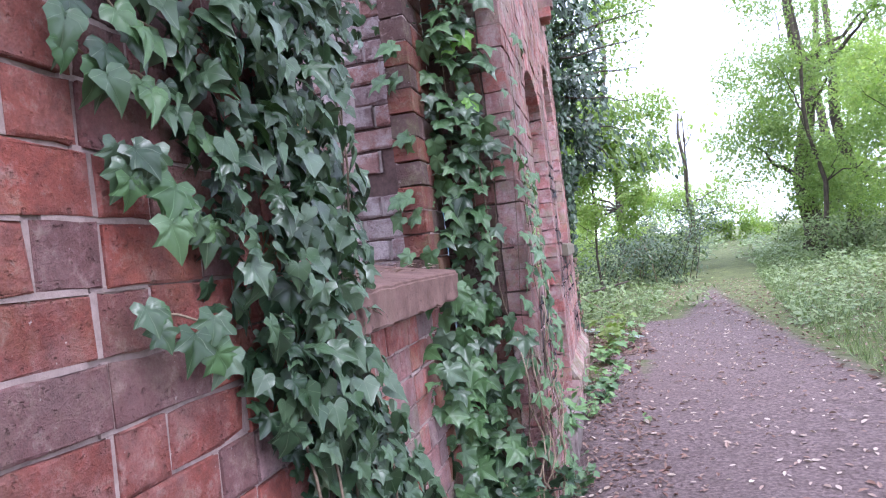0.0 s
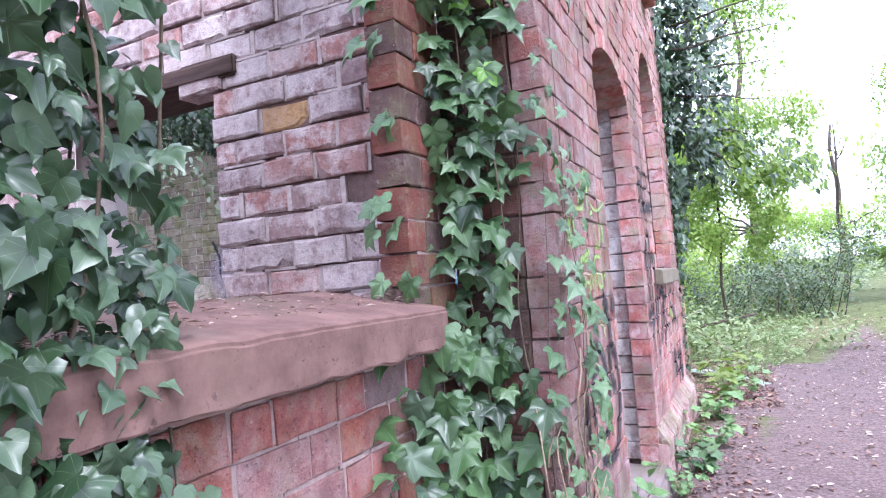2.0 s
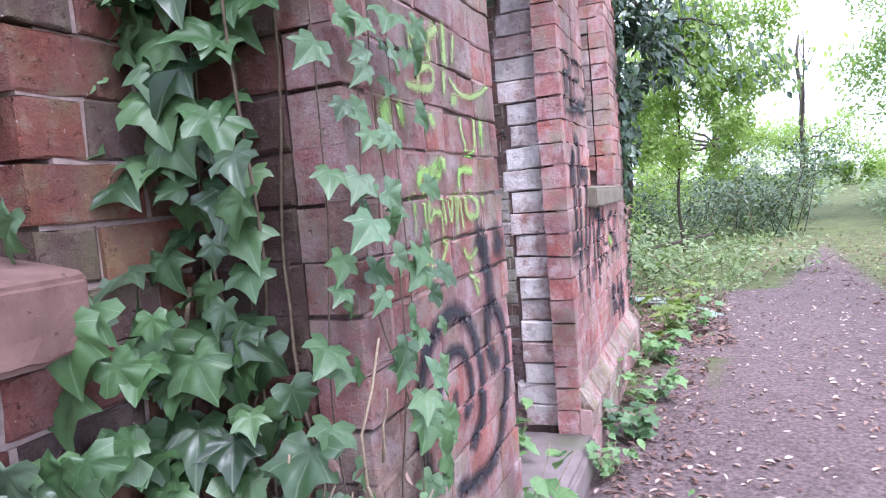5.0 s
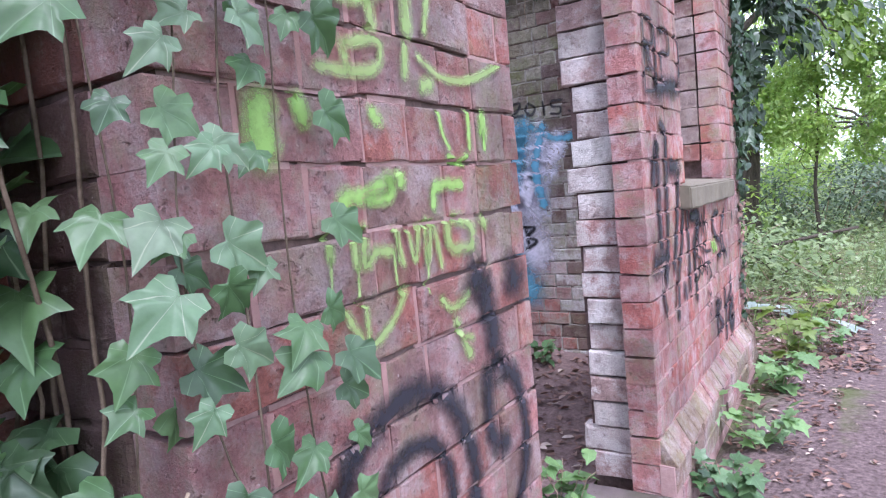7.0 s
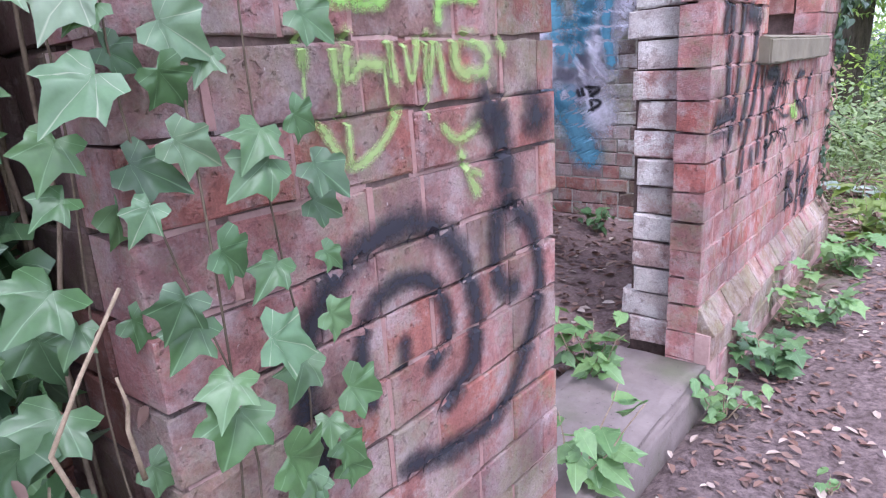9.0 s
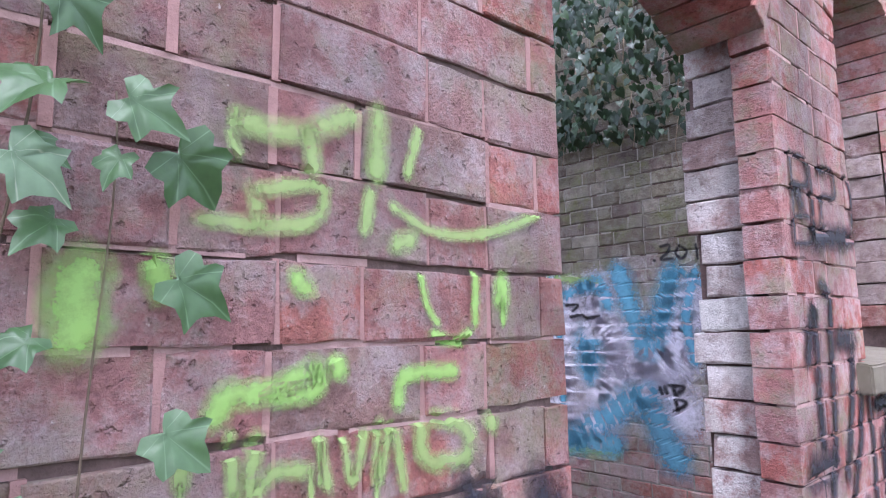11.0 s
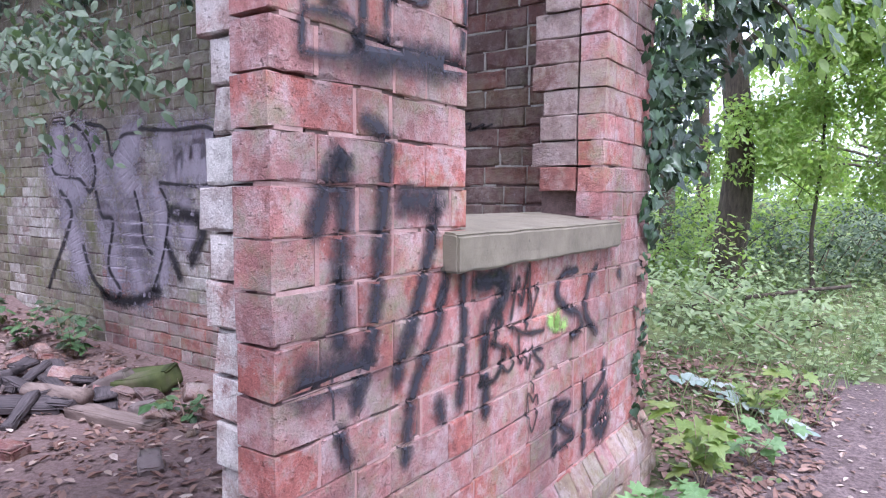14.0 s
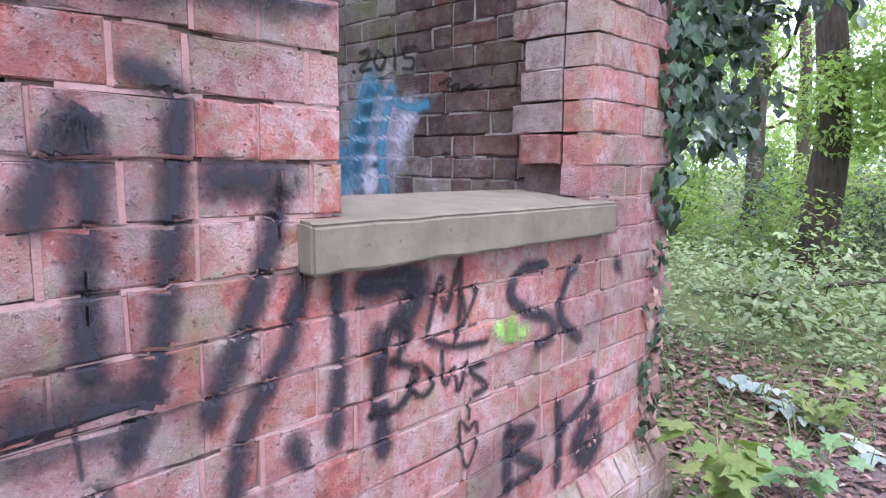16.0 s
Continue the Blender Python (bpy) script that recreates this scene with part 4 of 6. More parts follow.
def corner_ivy():
    """Ivy that climbs the return beside the window."""
    ob = thing("ivy", None, pose(-0.2, -0.05, 0), "glossy green star-leaved ivy climbing the brick return", "ivy")
    r = prng
    inv = ob.matrix_world.inverted()
    stems = []
    for i, (x0, x1) in enumerate(((-0.30, -0.34), (-0.24, -0.26), (-0.17, -0.22), (-0.2, -0.12), (-0.12, -0.10))):
        pts = wander(Vector((x0, -0.035, -0.02)), Vector((x1, -0.025, 2.75)), 30, 0.16, 50 + i)
        pts = [Vector((min(p.x, -0.02), min(p.y, -0.012), p.z)) for p in pts]
        stalk = under("stem", tube("stem", [inv @ p for p in pts], 0.0036, 0.002, STEM if i == 1 else STEM_DARK), ob)
        stems.append((pts, stalk))
    pale = wander(Vector((-0.34, -0.14, -0.02)), Vector((-0.29, -0.06, 1.02)), 14, 0.05, 77)
    under("stem", tube("stem", [inv @ p for p in pale], 0.006, 0.004, STEM), ob)
    fo = Foliage(ob, 300)
    spots = []
    for pts, stalk in stems:
        for a, b in zip(pts, pts[1:]):
            for k in range(2):
                if r.random() < 0.72:
                    spots.append((a.lerp(b, r.random()), stalk))
    for i in range(60):
        z = r.uniform(0.02, 0.95)
        spots.append((Vector((r.uniform(-0.34, -0.06), -0.04, z)), None))
    for i in range(36):
        spots.append((Vector((r.uniform(-0.30, -0.02), -0.03, r.uniform(0.0, 0.45))), None))
    for i in range(46):
        spots.append((Vector((r.uniform(-0.33, -0.25), r.uniform(-0.34, -0.05), r.uniform(0.1, 0.95))), None))
    for i in range(60):
        spots.append((Vector((r.uniform(-0.28, -0.03), -0.03, r.uniform(1.4, 2.6))), None))
    for i in range(54):
        spots.append((Vector((r.uniform(-0.30, -0.20), r.uniform(-0.42, -0.08), r.uniform(0.5, 1.04))), None))
    for p, stalk in spots:
        if p.z < 0.0:
            continue
        q = p + Vector((r.uniform(-0.10, 0.04), -r.uniform(0.015, 0.05 + 0.45 * max(0.0, min(0.3, -0.05 - p.x))), r.uniform(-0.02, 0.04)))
        f = DOWN * 0.6 + Vector((0.2, -0.45, 0)) + jitter(r, 0.75)
        fo.add("ivy_fine", IVY_FRESH if r.random() < 0.66 else IVY_CURTAIN, leaf_pose(q, f, OUT_Y * 0.85 + Vector((0.35, 0, 0.8)) + jitter(r, 0.45), r.uniform(0.05, 0.105)), stalk)
    for z in (2.0, 2.25, 1.74):
        for k in range(2):
            fo.add("ivy_fine", IVY_BRIGHT, leaf_pose(Vector((-0.22 + 0.07 * k, -0.1, z + 0.02 * k)), DOWN + OUT_X * 0.7, OUT_Y + Vector((0.3, 0, 0.6)), 0.075))
    for z in (1.16, 1.30, 1.37, 1.6, 1.83, 1.95):
        for k in range(2):
            fo.add("ivy_fine", IVY_FRESH, leaf_pose(Vector((-0.36 + r.uniform(-0.08, 0.05), -0.33, z)), DOWN * 0.4 - OUT_X * 0.5 + jitter(r, 0.3), OUT_Y + Vector((0.2, 0, 0.8)), r.uniform(0.07, 0.1)))
    fo.finish()


def edge_vine():
    """Thin pale vine up the facade's corner."""
    ob = thing("ivy", None, pose(0, 0.05, 0), "thin young ivy vine with pale star leaves on the facade corner", "ivy")
    r = prng
    inv = ob.matrix_world.inverted()
    fo = Foliage(ob, 300)
    for i, (x0, y0, x1, y1, top) in enumerate(((0.035, 0.02, 0.014, 0.03, 1.42), (0.04, 0.13, 0.012, 0.155, 1.46), (-0.02, -0.03, -0.03, -0.025, 1.75), (0.012, 0.05, 0.012, 0.09, 2.0))):
        pts = wander(Vector((x0, y0, -0.03)), Vector((x1, y1, top)), 26, 0.06, 90 + i)
        pts = [Vector((max(p.x, 0.011) if i != 2 else p.x, p.y, p.z)) for p in pts]
        stalk = under("stem", tube("stem", [inv @ p for p in pts], 0.0019, 0.001, STEM_DARK), ob)
        for k, p in enumerate(pts[2:]):
            if i == 3 and k < 14 or (i == 3 and k % 2):
                continue
            side = 1 if k % 2 else -1
            q = p + Vector((r.uniform(0.012, 0.045), side * r.uniform(0.015, 0.055), r.uniform(-0.02, 0.03)))
            f = DOWN * 0.6 + Vector((0.2, side * 0.7, 0)) + jitter(r, 0.25)
            mat = IVY_PALE if (i == 0 and r.random() < 0.3) or i == 3 else IVY_FRESH
            fo.add("ivy_fine", mat, leaf_pose(q, f, OUT_X + Vector((0, -0.45, 0.55)) + jitter(r, 0.25), r.uniform(0.04, 0.068)), stalk)
            if r.random() < 0.45:
                fo.add("ivy_fine", IVY_FRESH, leaf_pose(q + Vector((r.uniform(0, 0.02), -side * 0.05, r.uniform(-0.03, 0.02))), DOWN * 0.6 + Vector((0.2, -side * 0.6, 0)) + jitter(r, 0.3), OUT_X + Vector((0, -0.4, 0.6)) + jitter(r, 0.3), r.uniform(0.035, 0.06)))
    fo.finish()
    dead = thing("dry_stems", None, pose(0.02, -0.09, -0.02), "pale dry woody stems leaning on the brick corner", "dead plant")
    for i, (dx, dy, h) in enumerate(((0.03, 0.05, 0.95), (-0.02, -0.03, 0.75), (0.05, 0.0, 0.6), (-0.08, -0.05, 0.8), (-0.03, 0.03, 0.5))):
        under("stem", tube("stem", wander(Vector((dx * 0.4, dy * 0.4, 0)), Vector((dx, dy, h)), 12, 0.13, 120 + i), 0.005, 0.002, STEM), dead)
        for k in range(3):
            z = h * (0.4 + 0.2 * k)
            a = Vector((dx * 0.8, dy * 0.8, z))
            under("twig", tube("twig", wander(a, a + Vector((r.uniform(-0.02, 0.08), r.uniform(-0.1, 0.1), 0.12)), 4, 0.01, 130 + i + k), 0.003, 0.0015, STEM), dead)
    fd = Foliage(dead, 60)
    for k in range(40):
        fd.add("plain", LITTER_RED, leaf_pose(Vector((r.uniform(-0.06, 0.09), r.uniform(-0.18, 0.0), r.uniform(0.25, 0.8))), DOWN + jitter(r, 0.7), jitter(r, 1), r.uniform(0.02, 0.045)))
    fd.finish()


def end_ivy():
    """Old ivy that smothers the far end of the facade."""
    ob = thing("ivy", None, pose(0, 3.9, 0), "mass of dark old ivy smothering the end of the facade", "ivy")
    r = prng
    inv = ob.matrix_world.inverted()
    for i in range(4):
        under("stem", tube("stem", [inv @ p for p in wander(Vector((-0.32 + 0.05 * i, 3.86, 0.0)), Vector((-0.25 + 0.08 * i, 3.95, 3.2)), 16, 0.08, 150 + i)], 0.022, 0.010, BARK), ob)
    for i in range(6):
        a = Vector((0.1, 3.95, 2.2 + 0.2 * i))
        under("stem", tube("stem", [inv @ p for p in wander(a, a + Vector((0.5 + 0.1 * i, 0.6, -0.25 + 0.12 * i)), 8, 0.08, 160 + i)], 0.012, 0.004, BARK), ob)
    fo = Foliage(ob, 160)
    n = 0
    while n < 3300:
        z = r.uniform(0.75, 4.3)
        reach = 0.10 + 0.26 * max(0.0, min(1.0, (z - 1.2) / 1.2)) + 0.16 * noise.noise(Vector((z * 1.4, 0, 8)))
        t = r.random()
        y = 3.80 + 1.1 * t
        x = -0.3 + (reach + 0.3 + 0.22 * t * (1 if z > 1.5 else 0)) * r.random() ** 0.6
        if z < 1.3 or (z < 1.9 and (x > 0.03 + 0.15 * (z - 1.3) or r.random() < 0.5)):
            continue
        if z < 1.75 and y > 4.1 and x > 0.1:
            continue
        if (z > 2.1 and t > 0.35 and r.random() < 0.5) or (x > 0.2 and r.random() < 0.5):
            continue
        if noise.noise(Vector((x * 3.1, y * 3.1, z * 3.1))) < -0.08:
            continue
        n += 1
        fo.add("heart", IVY_CURTAIN if r.random() < 0.6 else IVY, leaf_pose(Vector((x, y, z)), DOWN * 0.8 + Vector((0.4, -0.2, 0)) + jitter(r, 0.9), Vector((0.7, -0.5, 0.6)) + jitter(r, 0.5), r.uniform(0.05, 0.085)))
    # strands on the wall's edge
    for k in range(260):
        z = r.uniform(1.0, 3.4)
        fo.add("heart", IVY, leaf_pose(Vector((r.uniform(0.01, 0.06), 3.77 - r.random() ** 2 * (0.16 + 0.1 * max(0, z - 1.6)), z)), DOWN + jitter(r, 0.6), Vector((1, -0.4, 0.5)) + jitter(r, 0.4), r.uniform(0.04, 0.065)))
    # a dry creeper low on the wall's end
    for k in range(110):
        z = r.uniform(0.25, 1.0)
        fo.add("heart", LITTER_RED if r.random() < 0.45 else IVY, leaf_pose(Vector((r.uniform(0.008, 0.03), 3.60 + 0.13 * r.random() + 0.1 * noise.noise(Vector((z * 5, 0, 1))), z)), DOWN + jitter(r, 0.8), Vector((1, -0.3, 0.4)) + jitter(r, 0.5), r.uniform(0.02, 0.045)))
    # a leafy spray that reaches out over the path
    for k in range(260):
        t = r.random()
        p = Vector((0.35 + 0.85 * t, 4.3 + 0.5 * t, 2.15 - 0.32 * t * t + r.uniform(-0.3, 0.45) * (1.1 - t)))
        fo.add("plain", TREE_LEAF if r.random() < 0.6 else IVY_CURTAIN, leaf_pose(p + jitter(r, 0.12), DOWN + Vector((0.5, 0, 0)) + jitter(r, 0.4), Vector((0.4, -0.5, 0.6)) + jitter(r, 0.5), r.uniform(0.05, 0.085)))
    fo.finish()


def hanging_ivy():
    """Dark growth that hangs down the end wall, and grey-green sprays in front of it."""
    ob = thing("ivy", None, pose(-2, 3.4, 2.6), "dark ivy tangle hanging from the top of the end wall", "ivy")
    r = prng
    inv = ob.matrix_world.inverted()
    fo = Foliage(ob, 100)
    for k in range(9500):
        x = r.uniform(-5.6, -0.45)
        hang = 2.35 + 0.35 * noise.noise(Vector((x * 0.9, 0, 2))) + (0.35 if x < -2.7 else 0)
        z = r.uniform(hang, 4.1)
        if x > -2.2 and r.random() < 0.3:
            continue
        y = 3.45 - (0.75 + 0.5 * max(0.0, min(1.0, z - 3.0))) * r.random() * min(1.0, (z - hang) / 0.4 + 0.12)
        fo.add("heart", IVY, leaf_pose(Vector((x, y, z)), DOWN + jitter(r, 0.6), Vector((0.2, -1, 0.5)) + jitter(r, 0.5), r.uniform(0.04, 0.075)))
    for i in range(12):
        x = -4.6 + 0.36 * i
        a = Vector((x, 3.3, 3.0))
        under("stem", tube("stem", [inv @ p for p in wander(a, a + Vector((r.uniform(-0.2, 0.2), 0.02, -r.uniform(0.6, 1.1))), 8, 0.08, 200 + i)], 0.005, 0.002, STEM), ob)
    fo.finish()
    for i, (a, b, n) in enumerate((((-4.4, 3.3, 2.55), (-1.85, 2.55, 1.76), 640), ((-4.2, 3.2, 2.3), (-3.0, 2.5, 1.95), 360), ((-3.6, 3.2, 3.0), (-2.0, 2.6, 2.35), 324), ((-5.2, 2.8, 2.9), (-3.9, 2.2, 2.3), 288), ((-3.4, 3.2, 1.9), (-2.75, 2.6, 1.48), 60))):
        a, b = Vector(a), Vector(b)
        sp = thing("shrub_branch", None, Matrix.Translation(a), "grey-green leafy branch drooping in front of the graffiti wall", "branch", "drooping branches")
        inv = sp.matrix_world.inverted()
        pts = wander(a, b, 12, 0.12, 220 + i)
        under("twig", tube("twig", [inv @ p for p in pts], 0.012, 0.003, BARK), sp)
        fo = Foliage(sp, 120)
        for k in range(n):
            t = r.random() ** 0.7
            p = pts[min(12, int(t * 12.99))]
            spread = 0.20 + 0.10 * (1 - t)
            q = p + Vector((r.gauss(0, spread), r.gauss(0, 0.12), r.gauss(-0.02, 0.10)))
            if noise.noise(q * 4.5 + Vector((i, 0, 0))) < -0.12:
                continue
            fo.add("plain", SHRUB, leaf_pose(q, DOWN * 0.5 + jitter(r, 0.8), Vector((0.4, -0.5, 0.8)) + jitter(r, 0.4), r.uniform(0.05, 0.085)))
        fo.finish()


wall_ivy()
corner_ivy()
edge_vine()
end_ivy()
hanging_ivy()


# ---- woodland ----
def crown_mesh(name, clumps, n, size, mat, r, centre):
    """Many single leaves in uneven clumps, with gaps."""
    V, F = [], []
    total = sum(c[3] for c in clumps)
    for cx, cy, cz, cr in clumps:
        for i in range(int(n * cr / total)):
            d = Vector((r.gauss(0, 1), r.gauss(0, 1), r.gauss(0, 0.75)))
            d = d.normalized() * cr * r.random() ** 0.45
            p = Vector((cx, cy, cz)) + d
            if noise.noise(p * (1.1 / cr + 0.7)) < -0.18:
                continue
            f = Vector((r.uniform(-1, 1), r.uniform(-1, 1), r.uniform(-1.1, 0.3))).normalized()
            m = leaf_pose(p - centre, f, Vector((r.uniform(-0.8, 0.8), r.uniform(-1, 0.5), 0.9)), size * r.uniform(0.7, 1.3))
            k = len(V)
            V.extend((m @ Vector(q)).to_tuple() for q in ((0, 0, 0), (0.5, 0.27, 0.03), (1, 0, -0.12), (0.5, -0.27, 0.03)))
            F.append((k, k + 1, k + 2, k + 3))
    return mesh_of(name, V, F, mat)


def tree(x, y, h, r0, clumps, n, size, mat, label, seed, lean=(0, 0), limbs=6, group="woodland trees"):
    r = random.Random(seed)
    base = Vector((x, y, height(x, y) - 0.08))
    ob = thing("tree", None, Matrix.Translation(base), label, "tree", group)
    pts = wander(Vector((0, 0, 0)), Vector((lean[0], lean[1], h)), 14, 0.05 * h, seed)
    pts[0] = Vector((0, 0, 0))
    trunk = tube("trunk", pts, r0, r0 * 0.25, BARK, sides=10)
    for v in trunk.vertices:
        if v.co.z < 0.35:
            k = 1 + 0.5 * (1 - v.co.z / 0.35)
            v.co.x, v.co.y = v.co.x * k, v.co.y * k
    under("trunk", trunk, ob)
    rel = [(cx - base.x, cy - base.y, cz - base.z) for cx, cy, cz, cr in clumps]
    for i in range(min(limbs, len(clumps))):
        tgt = Vector(rel[i])
        a = pts[min(13, max(3, int(14 * max(0.25, min(0.85, tgt.z / h - 0.12)))))]
        under("limb", tube("limb", wander(a, tgt, 8, 0.25, seed + i), r0 * 0.3, r0 * 0.06, BARK), ob)
    if n:
        tagged(under("crown", crown_mesh("crown", clumps, n, size, mat, r, base), ob), kind="stuff")
    return ob


def cloud(cx, cy, cz, sx, sy, sz, k, r, size):
    return [(cx + r.uniform(-sx, sx), cy + r.uniform(-sy, sy), cz + r.uniform(-sz, sz), size * r.uniform(0.6, 1.3)) for i in range(k)]


R = random.Random(5)
tree(5.7, 16.0, 9.0, 0.26, cloud(6.0, 15.5, 4.2, 2.0, 1.8, 2.7, 24, R, 0.85), 23400, 0.10, TREE_LEAF, "tall woodland tree with light green summer leaves", 31)
tree(7.4, 18.5, 9.0, 0.20, cloud(9.0, 17.5, 3.6, 2.4, 2.0, 2.7, 22, R, 0.9), 18200, 0.11, TREE_YELLOW, "woodland tree with yellow-green leaves", 32)
tree(6.6, 11.5, 8.0, 0.07, cloud(6.6, 11.5, 3.6, 1.5, 1.2, 2.2, 18, R, 0.6), 15600, 0.08, TREE_YELLOW, "slim leaning tree with fresh green leaves", 33, lean=(-0.6, 0))
tree(0.2, 9.2, 4.2, 0.026, cloud(0.4, 9.0, 2.3, 0.9, 0.7, 0.95, 16, R, 0.42), 22000, 0.075, TREE_YELLOW, "bushy young tree with bright green leaves", 34)
tree(-0.75, 9.4, 8.0, 0.20, cloud(-0.4, 9.4, 5.4, 1.8, 1.2, 1.1, 10, R, 0.7), 6000, 0.09, TREE_LEAF, "thick-trunked woodland tree behind the ruin", 35)
tree(-2.6, 13.5, 9.0, 0.16, cloud(-2.5, 13, 4.6, 2.2, 1.5, 2.0, 12, R, 0.8), 7000, 0.10, TREE_YELLOW, "woodland tree with pale green leaves", 36)
tree(-5.5, 15.5, 9.0, 0.2, cloud(-5.3, 15, 4.5, 2.6, 1.8, 2.5, 13, R, 0.95), 15600, 0.11, TREE_LEAF, "woodland tree with green leaves", 37)
tree(0.9, 17.5, 9.0, 0.14, cloud(-0.2, 17.5, 3.6, 1.3, 1.5, 1.9, 9, R, 0.8), 11700, 0.11, TREE_YELLOW, "distant woodland tree with pale leaves", 38)
tree(-3.5, 20.0, 10.0, 0.2, cloud(-3.5, 20, 5.0, 3.2, 2.0, 3.0, 14, R, 1.1), 15600, 0.13, TREE_LEAF, "distant green woodland tree beyond the ruin", 39)
tree(-9.5, 13.0, 9.0, 0.2, cloud(-9.0, 12.5, 5.0, 3.0, 2.5, 3.0, 14, R, 1.1), 15600, 0.13, TREE_LEAF, "woodland tree beyond the ruin", 40)
tree(10.5, 14.0, 9.0, 0.2, cloud(10.0, 14, 4.0, 2.2, 2.0, 3.0, 14, R, 1.0), 15600, 0.12, TREE_LEAF, "woodland tree beside the path", 41)
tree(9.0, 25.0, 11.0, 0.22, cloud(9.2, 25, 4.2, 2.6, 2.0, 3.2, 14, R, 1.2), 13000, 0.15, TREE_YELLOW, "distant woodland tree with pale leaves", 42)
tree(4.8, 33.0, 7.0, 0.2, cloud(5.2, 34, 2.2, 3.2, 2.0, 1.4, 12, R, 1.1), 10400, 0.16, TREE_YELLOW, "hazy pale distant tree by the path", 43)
tree(-4.8, 5.9, 6.5, 0.12, cloud(-4.0, 5.6, 4.6, 2.4, 0.9, 1.0, 13, R, 0.75), 16900, 0.09, TREE_LEAF, "tree leaning over the ruin's end wall", 44)
tree(5.2, 3.2, 9.0, 0.18, cloud(5.0, 3.2, 6.2, 2.2, 2.2, 1.4, 10, R, 0.9), 10400, 0.1, TREE_LEAF, "tall tree beside the path", 45)
tree(3.9, -3.0, 9.0, 0.18, cloud(4.2, -3.0, 6.2, 2.2, 2.2, 1.4, 10, R, 0.9), 10400, 0.1, TREE_LEAF, "tall tree beside the path", 46)
tree(5.0, 13.2, 8.0, 0.06, cloud(5.3, 13.5, 3.9, 1.1, 1.0, 2.3, 18, R, 0.6), 14000, 0.085, TREE_LEAF, "slim young tree with fresh green leaves", 48)
tree(8.2, 12.0, 8.0, 0.1, cloud(8.4, 12.0, 3.6, 1.5, 1.2, 2.4, 16, R, 0.75), 12000, 0.09, TREE_YELLOW, "woodland tree with drooping yellow-green branches", 49)
dead_tree = tree(2.9, 18.0, 4.6, 0.06, [(2.95, 18, 4.75, 0.3), (3.4, 18, 4.9, 0.3), (2.6, 18, 4.5, 0.3)], 0, 0.1, TREE_LEAF, "bare dead tree snag with a forked top", 47, lean=(0.1, 0))


def far_woods():
    """The hazy wood beyond, one mass of leaves."""
    r = random.Random(61)
    clumps = []
    for i in range(120):
        a = radians(r.uniform(-80, 80))
        d = r.uniform(26, 60)
        x, y = d * math.sin(a), d * math.cos(a)
        if abs(x - path_centre(y) + 2.0) < 3.2 and y > 20:
            continue
        for k in range(3):
            clumps.append((x + r.uniform(-2, 2), y + r.uniform(-2, 2), r.uniform(0.6, 7.5), r.uniform(1.0, 2.2)))
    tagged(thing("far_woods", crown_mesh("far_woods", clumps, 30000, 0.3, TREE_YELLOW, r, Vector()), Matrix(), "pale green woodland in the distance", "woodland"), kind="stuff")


far_woods()


